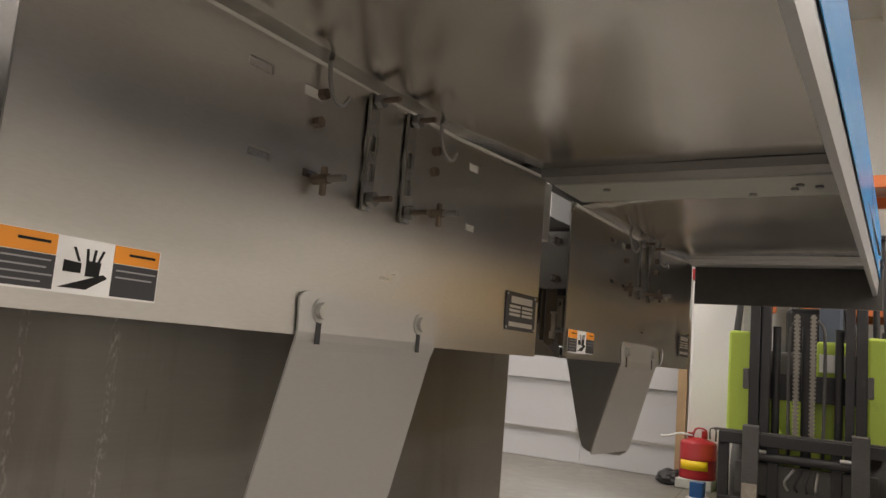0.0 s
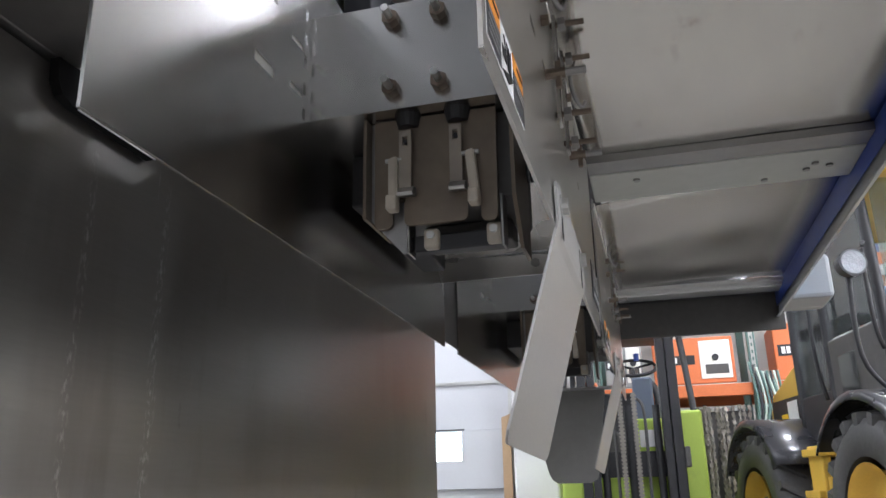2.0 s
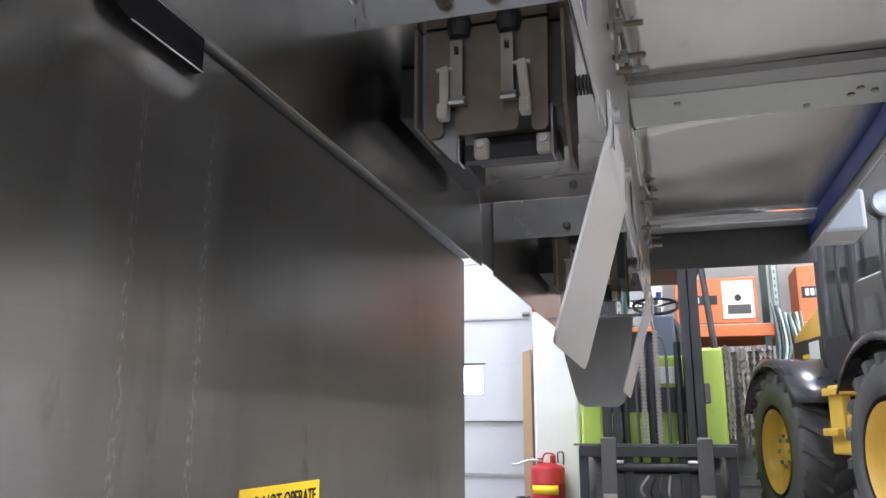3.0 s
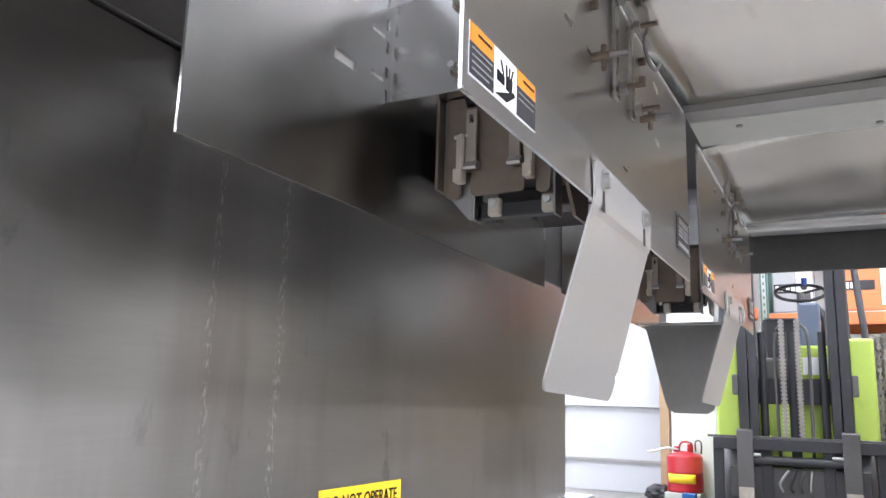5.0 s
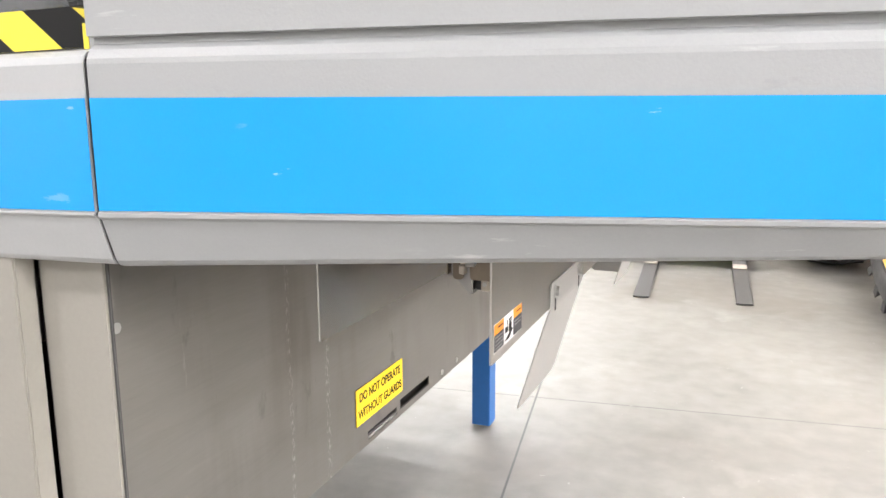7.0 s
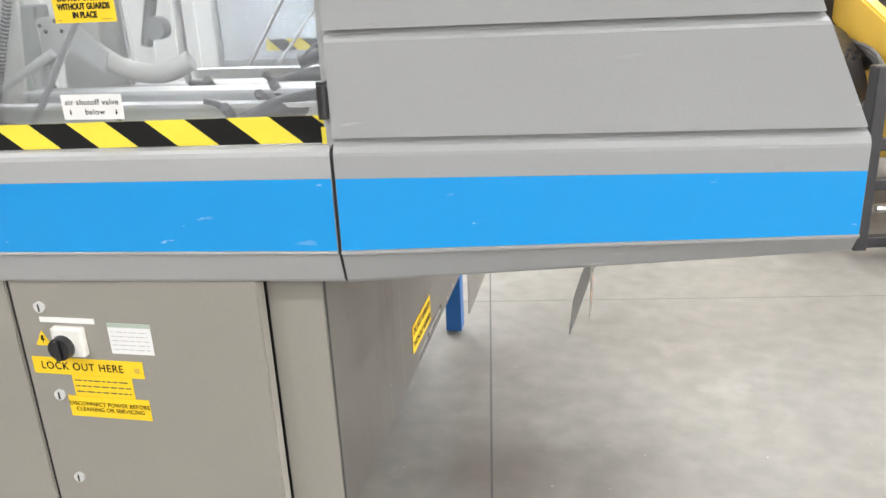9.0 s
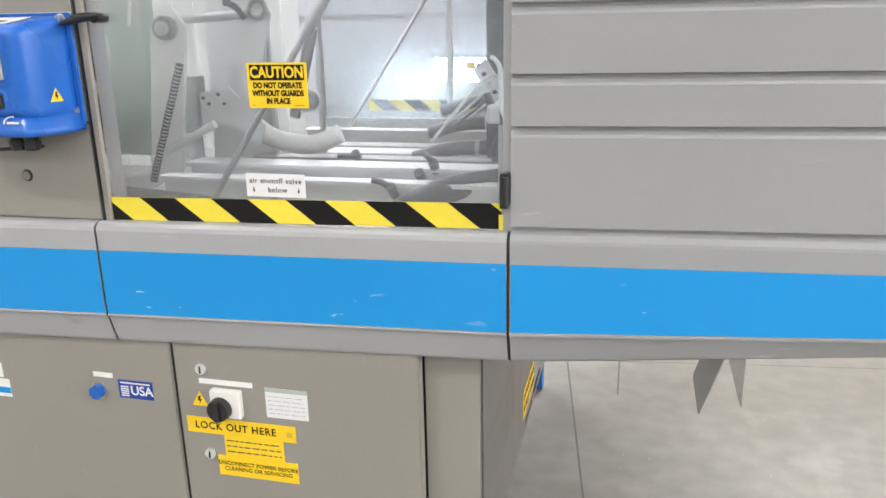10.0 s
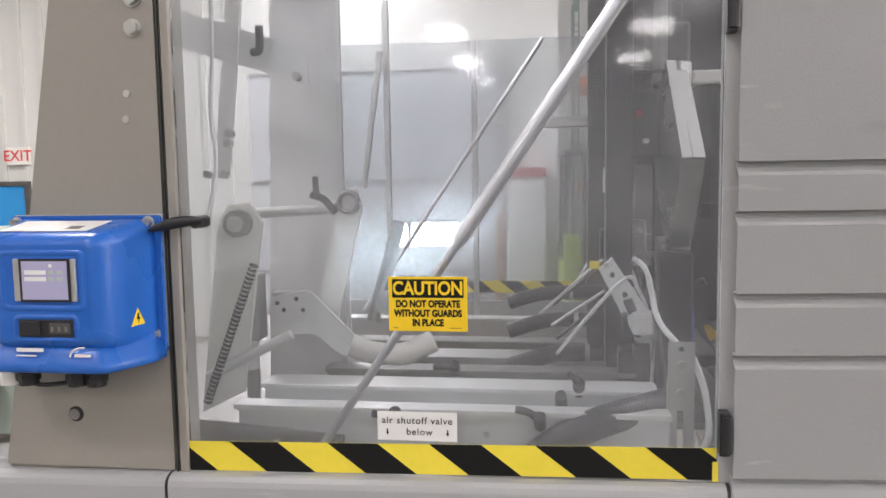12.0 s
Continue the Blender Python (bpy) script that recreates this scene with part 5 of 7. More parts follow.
bm = loft(bm_new(), [upright(-2.196, -1.938, 1.660, 1.884, 0.022, 0.193), upright(-2.191, -1.941, 1.662, 1.881, 0.024, 0.180), upright(-2.183, -1.949, 1.668, 1.874, 0.024, 0.135), upright(-2.172, -1.959, 1.676, 1.866, 0.022, 0.096), upright(-2.163, -1.967, 1.683, 1.860, 0.020, 0.083), upright(-2.152, -1.980, 1.690, 1.852, 0.016, 0.0765), upright(-2.144, -1.988, 1.695, 1.847, 0.014, 0.075)])
part("housing", bm, BOX_BLUE, ct, "moulded blue housing")


def plan_ring(z, d):
    return [(x, y, z) for x, y in ((-2.206 + d, 0.194), (-2.206 + d, 0.122 + d), (-2.175 + d, 0.076 + d), (-2.150, 0.071 + d), (-1.980 - d, 0.071 + d), (-1.962 - d, 0.076 + d), (-1.925 - d, 0.150 + d), (-1.925 - d, 0.194))]


bm = loft(bm_new(), [plan_ring(1.640, 0.008), plan_ring(1.643, 0.001), plan_ring(1.652, 0.0), plan_ring(1.658, 0.003), plan_ring(1.672, 0.008), plan_ring(1.690, 0.020)])
part("lower_lip", bm, BOX_BLUE, ct, "moulded blue lower lip")
# raised frame round the screen and the switch recess
for name, x0, x1, z0, z1, w in (("screen_surround", -2.139, -1.996, 1.744, 1.838, 0.008), ("switch_surround", -2.120, -2.010, 1.694, 1.734, 0.006)):
    rings = [upright(x0 - 0.003, x1 + 0.003, z0 - 0.003, z1 + 0.003, 0.012, 0.0755), upright(x0, x1, z0, z1, 0.010, 0.0725), upright(x0 + w * 0.6, x1 - w * 0.6, z0 + w * 0.6, z1 - w * 0.6, 0.008, 0.0725), upright(x0 + w, x1 - w, z0 + w, z1 - w, 0.006, 0.0755)]
    part(name, loft(bm_new(), rings, (False, False)), BOX_BLUE, ct, "raised blue surround")
part("screen_bezel", box(bm_new(), -2.115, -2.007, 0.0715, 0.0752, 1.758, 1.826, 0.0012), ALU, ct, "silver screen bezel")
part("screen_frame", box(bm_new(), -2.103, -2.016, 0.0695, 0.0714, 1.7575, 1.8265, 0.0004), BLACK_PLASTIC, ct)
part("screen", box(bm_new(), -2.098, -2.020, 0.0686, 0.0694, 1.7615, 1.8225), SCREEN, ct, "dim violet-grey lit touch screen")
for r in range(2):
    part("screen_field", box(bm_new(), -2.093, -2.056, 0.0680, 0.0685, 1.8015 - 0.0105 * r, 1.8080 - 0.0105 * r), WHITE_LABEL, ct)
    for k in range(2):
        part("screen_icon", box(bm_new(), -2.052 + 0.015 * k, -2.043 + 0.015 * k, 0.0680, 0.0685, 1.8020 - 0.0105 * r, 1.8075 - 0.0105 * r), PALE_GREEN, ct)
part("screen_icon", box(bm_new(), -2.050, -2.045, 0.0680, 0.0685, 1.8130, 1.8180), WHITE_LABEL, ct)
part("switch_recess", box(bm_new(), -2.112, -2.018, 0.0735, 0.0754, 1.7000, 1.7280, 0.0006), BLACK_PLASTIC, ct)
part("rocker", box(bm_new(), -2.108, -2.074, 0.0690, 0.0740, 1.7020, 1.7260, 0.0015), BLACK, ct)
part("inlet_socket", box(bm_new(), -2.058, -2.022, 0.0705, 0.0740, 1.7060, 1.7230, 0.0015), DARK, ct)
for x in (-2.052, -2.040, -2.028):
    part("socket_pin", box(bm_new(), x - 0.002, x + 0.002, 0.0696, 0.0704, 1.7100, 1.7180), STEEL_DARK, ct)
part("print", box(bm_new(), -2.120, -2.074, 0.0745, 0.0772, 1.6755, 1.6815), WHITE_LABEL, ct, "white lettering bar")
part("print", box(bm_new(), -2.120, -2.085, 0.0725, 0.0745, 1.6685, 1.6705), WHITE_LABEL, ct)
bm = tube(bm_new(), [(-2.027, 0.074, 1.668), (-2.024, 0.075, 1.676), (-2.014, 0.076, 1.682), (-2.002, 0.076, 1.683)], 0.0016, 6, 4)
part("logo_arc", bm, WHITE_LABEL, ct)
part("print", box(bm_new(), -2.018, -1.990, 0.0725, 0.0745, 1.6685, 1.6730), WHITE_LABEL, ct)
bm = thicken(ribbon(bm_new(), [(-2.158, 0.099), (-2.002, 0.099)], (0, 1), lambda u, v, w: (u + 0.006 * w, v + 0.066 * w, 1.8685 + 0.0122 * w)), 0.0006)
part("top_label", bm, WHITE_LABEL, ct, "white paper label on top")
part("label_mark", thicken(ribbon(bm_new(), [(-2.046, 0.110), (-2.022, 0.110)], (0, 1), lambda u, v, w: (u, v + 0.018 * w, 1.8714 + 0.0033 * w)), 0.0004), DARK, ct)
for x, z in ((-1.945, 1.683), (-1.947, 1.876), (-2.192, 1.876)):
    part("cap_screw", cyl(bm_new(), (x, 0.194, z), (x, 0.181, z), 0.0085, 16, 0.0075), ZINC, ct)
    part("screw_washer", cyl(bm_new(), (x, 0.1945, z), (x, 0.1905, z), 0.0110, 16), ALU, ct)
# the yellow mark lies on the sloped side
side_at = lambda y: -1.9385 - (0.193 - y) * 0.19
bm = prism(bm_new(), [(0.128, 1.708), (0.160, 1.708), (0.144, 1.736)], 0.0005, 0.0014, lambda u, v, w: (side_at(u) + w, u, v))
part("shock_mark", bm, YELLOW, ct, "yellow triangular warning mark")
bm = prism(bm_new(), [(0.142, 1.728), (0.147, 1.728), (0.145, 1.721), (0.149, 1.721), (0.143, 1.711), (0.144, 1.718), (0.140, 1.718)], 0.0014, 0.0018, lambda u, v, w: (side_at(u) + w, u, v))
part("shock_bolt", bm, INK, ct)
for x in (-2.185, -2.150, -2.060, -2.025):
    part("cable_gland", cyl(bm_new(), (x, 0.140, 1.604), (x, 0.140, 1.641), 0.016, 12), BLACK_PLASTIC if x > -2.18 else WHITE_PLASTIC, ct)
    part("gland_nut", cyl(bm_new(), (x, 0.140, 1.612), (x, 0.140, 1.624), 0.019, 6), BLACK_PLASTIC if x > -2.18 else WHITE_PLASTIC, ct)
part("cable", tube(bm_new(), [(-2.150, 0.14, 1.608), (-2.125, 0.145, 1.602), (-2.08, 0.16, 1.604), (-2.03, 0.18, 1.605)], 0.004, 6), BLACK, ct)
# black handle at the door edge
rings = []
for k in range(13):
    w = k / 12
    h = 0.0018 + 0.0085 * math.sin(math.pi * min(1.0, 0.06 + w * 0.90)) ** 0.7
    rings.append([(-1.934 + 0.094 * w, 0.176 + 0.010 * math.sin(2 * math.pi * i / 10), 1.8640 + 0.016 * w + 0.004 * math.sin(math.pi * w) + h * math.cos(2 * math.pi * i / 10)) for i in range(10)])
hd = part("handle", loft(bm_new(), rings), BLACK_PLASTIC, wd, "black plastic wing handle")
part("hub", cyl(bm_new(), (-1.856, 0.214, 1.876), (-1.856, 0.178, 1.876), 0.011, 14), BLACK_PLASTIC, hd)

# ---- forklift ----
def placed(ob, m):
    """Moves a thing that was built round the origin to its pose."""
    ob.matrix_basis = m
    return ob


def wheel(bm, cx, y, z, r, w, seg=32):
    """A tyre with rounded shoulders, axle along x."""
    prof = [(-w / 2, r * 0.62), (-w / 2, r * 0.9), (-w * 0.42, r * 0.98), (-w * 0.25, r), (w * 0.25, r), (w * 0.42, r * 0.98), (w / 2, r * 0.9), (w / 2, r * 0.62)]
    rows = [[bm.verts.new((cx + o, y + q * math.cos(2 * math.pi * k / seg), z + q * math.sin(2 * math.pi * k / seg))) for o, q in prof] for k in range(seg)]
    for i in range(seg):
        a, b = rows[i], rows[(i + 1) % seg]
        for j in range(len(prof) - 1):
            bm.faces.new((a[j], a[j + 1], b[j + 1], b[j])).smooth = True
        bm.faces.new((a[-1], a[0], b[0], b[-1]))
    bmesh.ops.recalc_face_normals(bm, faces=bm.faces)
    return bm


fl = thing("forklift", "lime green and black counterbalance forklift with lowered forks", "forklift")
for sx in (-0.343, 0.343):
    bm = bm_new()
    prism(bm, [(0.045, 0.705), (0.045, 0.06), (0.02, 0.012), (-0.03, 0.005), (-1.17, 0.004), (-1.18, 0.014), (-0.03, 0.05), (0.0, 0.08), (0.0, 0.695)], sx - 0.055, sx + 0.055, lambda u, v, w: (w, u, v))
    bmesh.ops.bevel(bm, geom=list(bm.edges), offset=0.004, segments=1, affect="EDGES")
    fk = part("fork", bm, DARK, fl, "worn dark steel fork")
    part("worn_patch", box(bm_new(), sx - 0.053, sx + 0.053, -0.20, 0.0, 0.051, 0.0535), DUSTY, fk, "scuffed pale patch at the heel")
    part("worn_face", box(bm_new(), sx - 0.05, sx + 0.05, -0.0035, -0.0005, 0.09, 0.30), DUSTY, fk, "scuffed pale patch at the heel")
part("carriage_bar", box(bm_new(), -0.56, 0.56, 0.02, 0.10, 0.56, 0.64, 0.006), BLACK, fl)
part("carriage_bar", box(bm_new(), -0.56, 0.56, 0.02, 0.10, 0.10, 0.19, 0.006), BLACK, fl)
part("top_edge", box(bm_new(), -0.60, 0.58, 0.05, 0.12, 0.64, 0.655, 0.003), DARK, fl)
for x in (-0.53, -0.20, 0.20, 0.53):
    part("carriage_upright", box(bm_new(), x - 0.035, x + 0.035, 0.06, 0.12, 0.10, 0.62, 0.004), BLACK, fl)
part("shift_cylinder", cyl(bm_new(), (-0.36, 0.05, 0.49), (0.36, 0.05, 0.49), 0.032, 16), BLACK, fl)
for x in (-0.30, 0.28):
    part("shift_rod", cyl(bm_new(), (x - 0.06, 0.03, 0.525), (x + 0.06, 0.03, 0.525), 0.014, 12), ZINC, fl, "bright piston rod")
part("lower_plate", box(bm_new(), -0.45, 0.45, 0.09, 0.12, 0.22, 0.44, 0.004), DARK, fl)
for i in range(4):
    part("hydraulic_hose", tube(bm_new(), [(-0.10 + i * 0.06, 0.07, 0.28), (-0.12 + i * 0.065, 0.04, 0.34 - 0.02 * (i % 2)), (-0.06 + i * 0.05, 0.05, 0.43)], 0.010, 6, 4), (ZINC, BLACK, RUBBER, ZINC)[i], fl)
MH = 2.15
for sx in (-1, 1):
    part("outer_mast", box(bm_new(), sx * 0.346 - 0.035, sx * 0.346 + 0.035, 0.14, 0.30, 0.08, MH, 0.006), BLACK, fl, "black mast channel")
    part("inner_mast", box(bm_new(), sx * 0.274 - 0.030, sx * 0.274 + 0.030, 0.15, 0.28, 0.10, MH - 0.05, 0.006), BLACK, fl, "black mast channel")
    part("side_roller", box(bm_new(), sx * 0.400 - 0.02, sx * 0.400 + 0.02, 0.12, 0.2, 0.95, 1.10, 0.01), DARK, fl)
    part("lift_cylinder", cyl(bm_new(), (sx * 0.205, 0.24, 0.1), (sx * 0.205, 0.24, 1.42), 0.028, 14), BLACK, fl)
    # leaf chain as stacked links
    bm = bm_new()
    z, xc = 0.64, -0.012 + sx * 0.053
    while z < 1.50:
        box(bm, xc - 0.021, xc + 0.021, 0.105, 0.116, z, z + 0.015)
        box(bm, xc - 0.012, xc + 0.012, 0.108, 0.114, z + 0.015, z + 0.028)
        z += 0.028
    part("lift_chain", bm, CHAIN, fl, "greasy steel lift chain")
    part("front_wheel", wheel(bm_new(), sx * 0.42, 0.62, 0.30, 0.30, 0.20), RUBBER, fl, "grey-black tyre")
    part("rear_wheel", wheel(bm_new(), sx * 0.42, 1.95, 0.22, 0.22, 0.16), RUBBER, fl)
    # fender and side body
    bm = bm_new()
    prism(bm, [(0.36, 0.55), (0.40, 0.98), (0.46, 1.10), (0.62, 1.13), (1.1, 1.04), (2.1, 1.02), (2.25, 0.92), (2.25, 0.34), (1.0, 0.34), (0.95, 0.62)], sx * 0.34, sx * 0.50, lambda u, v, w: (w, u, v))
    bmesh.ops.bevel(bm, geom=list(bm.edges), offset=0.02, segments=2, affect="EDGES")
    part("side_body", bm, LIME, fl, "lime green body side")
    part("front_cowl", box(bm_new(), sx * 0.465 - 0.085, sx * 0.465 + 0.085, 0.31, 0.36, 0.58, 1.38, 0.02), LIME, fl, "lime green front cowl")
    part("guard_post", cyl(bm_new(), (sx * 0.535, 0.46, 1.12), (sx * 0.470, 0.72, 2.15), 0.026, 12), BLACK, fl, "black overhead guard post")
    part("guard_post", cyl(bm_new(), (sx * 0.48, 1.75, 1.0), (sx * 0.46, 1.70, 2.15), 0.028, 12), BLACK, fl)
    part("tilt_cylinder", cyl(bm_new(), (sx * 0.20, 0.30, 0.62), (sx * 0.22, 0.62, 0.70), 0.035, 12), LIME, fl)
for z, h in ((0.30, 0.10), (0.89, 0.19), (2.02, 0.12)):
    part("mast_crossbar", box(bm_new(), -0.36, 0.36, 0.285, 0.315, z, z + h, 0.005), BLACK, fl)
part("centre_cylinder", cyl(bm_new(), (0, 0.20, 0.10), (0, 0.20, 1.42), 0.035, 16), BLACK, fl)
for sx in (-0.11, 0.11):
    part("mast_hose", tube(bm_new(), [(sx, 0.16, 0.5), (sx * 1.05, 0.15, 1.0), (sx, 0.15, 1.38), (sx * 0.6, 0.18, 1.47)], 0.012, 8, 6), RUBBER, fl)
part("dashboard", box(bm_new(), -0.40, 0.40, 0.52, 0.80, 1.05, 1.25, 0.03), DARK, fl)
part("dash_cover", box(bm_new(), 0.050, 0.285, 0.46, 0.518, 1.02, 1.34, 0.02), LIME, fl, "lime green dash cover")
part("column_boot", tube(bm_new(), [(0.245, 0.64, 1.30), (0.265, 0.66, 1.42), (0.26, 0.68, 1.56), (0.20, 0.72, 1.66)], 0.035, 10, 5), RUBBER, fl, "black ribbed column boot")
part("cowl_front", box(bm_new(), -0.38, 0.38, 0.42, 0.50, 0.45, 0.98, 0.02), LIME, fl, "lime green front cowl")
part("arm_console", box(bm_new(), 0.060, 0.222, 0.60, 0.70, 1.255, 1.69, 0.02), SLATE, fl, "slate blue control column")
part("notice_card", box(bm_new(), 0.072, 0.245, 0.334, 0.342, 1.112, 1.242, 0.004), WHITE_LABEL, fl, "white card")
bm = bm_new()
pts = [(0.092 + 0.19 * math.cos(a), 0.86 + 0.13 * math.sin(a), 1.805 + 0.085 * math.sin(a)) for a in [2 * math.pi * k / 16 for k in range(17)]]
tube(bm, pts, 0.014, 8, 2)
sw_ = part("steering_wheel", bm, BLACK_PLASTIC, fl)
part("steering_column", cyl(bm_new(), (0.092, 0.62, 1.2), (0.092, 0.85, 1.79), 0.03, 12), DARK, fl)
for a in (0.5, 2.6, 4.71):
    part("spoke", cyl(bm_new(), (0.092, 0.85, 1.795), (0.092 + 0.19 * math.cos(a), 0.86 + 0.13 * math.sin(a), 1.805 + 0.085 * math.sin(a)), 0.010, 8), BLACK_PLASTIC, sw_)
part("spinner_knob", cyl(bm_new(), (0.128, 0.98, 1.88), (0.128, 0.98, 1.945), 0.024, 12), NAVY, sw_, "blue spinner knob")
part("seat", box(bm_new(), -0.25, 0.25, 1.15, 1.60, 1.02, 1.16, 0.05), BLACK_PLASTIC, fl)
part("seat_back", box(bm_new(), -0.24, 0.24, 1.56, 1.68, 1.14, 1.68, 0.05), BLACK_PLASTIC, fl)
part("counterweight", box(bm_new(), -0.56, 0.56, 2.0, 2.48, 0.25, 1.05, 0.08), LIME, fl, "lime green counterweight")
part("floor_plate", box(bm_new(), -0.40, 0.40, 0.50, 1.15, 0.42, 0.46), BLACK, fl)
part("roof_guard", box(bm_new(), -0.50, 0.50, 0.66, 1.75, 2.14, 2.18, 0.01), BLACK, fl)
part("work_light", box(bm_new(), -0.36, -0.22, 0.28, 0.36, 1.52, 1.62, 0.02), RACK_ORANGE, fl, "orange lamp")
placed(fl, pose(-0.615, 6.06, 0, 0, 0, 3.4))

# ---- wheel loader ----
ld = thing("wheel_loader", "yellow and black compact wheel loader with a raised fork frame", "wheel loader")


def lugged(cx, y, z, r, w, rim_r, parent):
    t = part("wheel", wheel(bm_new(), cx, y, z, r * 0.93, w, 40), RUBBER, parent, "black lugged tyre")
    n = 20
    for k in range(n):
        for s in (-1, 1):
            bm = bm_new()
            a0 = 2 * math.pi * (k + (0.5 if s > 0 else 0)) / n
            vs = []
            for (o, da, q0) in ((0.02, 0.10, 0.92), (0.02, 0.17, 0.92), (0.49, -0.03, 0.86), (0.49, -0.13, 0.86)):
                vs.append((cx + s * o * w, a0 + da, q0))
            lo = [bm.verts.new((x, y + r * q * math.cos(a), z + r * q * math.sin(a))) for x, a, q in vs]
            hi = [bm.verts.new((x, y + r * (1.0 if i < 2 else 0.97) * math.cos(a), z + r * (1.0 if i < 2 else 0.97) * math.sin(a))) for i, (x, a, q) in enumerate(vs)]
            bm.faces.new(lo), bm.faces.new(hi)
            for i in range(4):
                bm.faces.new((lo[i], lo[(i + 1) % 4], hi[(i + 1) % 4], hi[i]))
            bmesh.ops.recalc_face_normals(bm, faces=bm.faces)
            part("tread_lug", bm, RUBBER, t)
    # rim: dished disc on both sides
    for s in (-1, 1):
        bm = bm_new()
        prof = [(0.50, rim_r), (0.47, rim_r * 0.97), (0.40, rim_r * 0.90), (0.22, rim_r * 0.84), (0.18, rim_r * 0.55), (0.30, rim_r * 0.42), (0.32, rim_r * 0.30), (0.32, 0.001)]
        seg = 36
        rows = [[bm.verts.new((cx + s * o * w, y + q * math.cos(2 * math.pi * k / seg), z + q * math.sin(2 * math.pi * k / seg))) for o, q in prof] for k in range(seg)]
        for i in range(seg):
            a, b = rows[i], rows[(i + 1) % seg]
            for j in range(len(prof) - 1):
                bm.faces.new((a[j], a[j + 1], b[j + 1], b[j])).smooth = True
        bmesh.ops.recalc_face_normals(bm, faces=bm.faces)
        rm = part("rim", bm, LOADER_YELLOW, t, "yellow wheel rim")
        for k in range(8):
            a = 2 * math.pi * k / 8
            yy, zz = y + rim_r * 0.36 * math.cos(a), z + rim_r * 0.36 * math.sin(a)
            part("wheel_nut", cyl(bm_new(), (cx + s * 0.30 * w, yy, zz), (cx + s * 0.36 * w, yy, zz), 0.016, 6), STEEL_DARK, t)


WB = 1.85
for sx in (0.2, 1.55):
    lugged(sx, 0.0, 0.60, 0.60, 0.40, 0.315, ld)
    lugged(sx, WB, 0.60, 0.60, 0.40, 0.315, ld)
    # arched fenders
    for yc, span in ((0.0, (35, 165)), (WB, (25, 150))):
        bm = bm_new()
        rows = []
        for k in range(13):
            a = radians(span[0] + (span[1] - span[0]) * k / 12)
            q = 0.70
            rows.append([bm.verts.new((sx + o, yc + (q + dq) * math.cos(a), 0.60 + (q + dq) * math.sin(a))) for o, dq in ((-0.24, -0.05), (-0.22, 0.0), (0.22, 0.0), (0.24, -0.05))])
        for r0, r1 in zip(rows, rows[1:]):
            for i in range(3):
                bm.faces.new((r0[i], r0[i + 1], r1[i + 1], r1[i])).smooth = True
        thicken(bm, 0.012)
        part("fender", bm, FENDER, ld, "black plastic fender")
part("front_frame", box(bm_new(), 0.55, 1.20, -0.55, 0.55, 0.45, 0.95, 0.03), LOADER_YELLOW, ld)
part("rear_frame", box(bm_new(), 0.50, 1.25, 0.75, 2.45, 0.50, 1.05, 0.03), BLACK, ld)
for i, z in enumerate((0.72, 0.98)):
    st_ = part("step", box(bm_new(), 0.06, 0.34, 0.82 - 0.04 * i, 1.06 - 0.04 * i, z, z + 0.05, 0.008), LOADER_YELLOW, ld, "yellow cab step")
part("step_side", box(bm_new(), 0.10, 0.16, 0.80, 1.02, 0.70, 1.05, 0.01), LOADER_YELLOW, ld)
part("battery_box", box(bm_new(), 0.12, 0.42, 0.78, 1.08, 0.60, 0.86, 0.02), LOADER_YELLOW, ld, "yellow box beside the steps")
# engine hood and counterweight
bm = bm_new()
prism(bm, [(1.55, 1.05), (1.55, 1.78), (1.9, 1.72), (2.4, 1.55), (2.5, 1.40), (2.5, 0.62), (2.3, 0.62), (2.2, 1.05)], 0.42, 1.33, lambda u, v, w: (w, u, v))
bmesh.ops.bevel(bm, geom=list(bm.edges), offset=0.03, segments=2, affect="EDGES")
part("engine_hood", bm, LOADER_YELLOW, ld, "yellow engine hood")
part("hood_panel", box(bm_new(), 0.408, 0.419, 1.75, 2.4, 1.05, 1.48), BLACK, ld)
part("hood_decal", box(bm_new(), 0.402, 0.407, 1.85, 2.05, 1.30, 1.45), WHITE_LABEL, ld, "white and yellow decal")
part("hood_decal", box(bm_new(), 0.402, 0.407, 2.07, 2.2, 1.22, 1.36), YELLOW, ld)
# cab
cx0, cx1, cy0, cy1, cz0, cz1 = 0.33, 1.42, 0.15, 1.52, 1.12, 2.62
part("cab_floor", box(bm_new(), cx0, cx1, cy0, cy1, 1.04, cz0, 0.02), BLACK, ld)
part("cab_roof", box(bm_new(), cx0 - 0.04, cx1 + 0.04, cy0 - 0.12, cy1 + 0.08, cz1, cz1 + 0.12, 0.04), LOADER_YELLOW, ld, "yellow cab roof")
for x, y, tx, ty in ((cx0, cy0, 0.0, 0.05), (cx1, cy0, 0.0, 0.05), (cx0, cy1, 0, -0.03), (cx1, cy1, 0, -0.03), (cx0, 0.95, 0, 0)):
    bm = bm_new()
    tube(bm, [(x, y, cz0), (x, y + ty * 0.3, (cz0 + cz1) / 2), (x + tx, y + ty, cz1)], 0.035, 8, 3)
    part("cab_post", bm, BLACK, ld, "black cab post")
for x in (cx0, cx1):
    g = part("side_glass", box(bm_new(), x - 0.004, x + 0.004, 0.97, cy1 - 0.04, 1.42, cz1), GLASS, ld, "tinted cab glass")
    g.visible_shadow = False
    g = part("door_glass", box(bm_new(), x - 0.004, x + 0.004, cy0 + 0.05, 0.93, 1.75, cz1), GLASS, ld, "tinted cab glass")
    g.visible_shadow = False
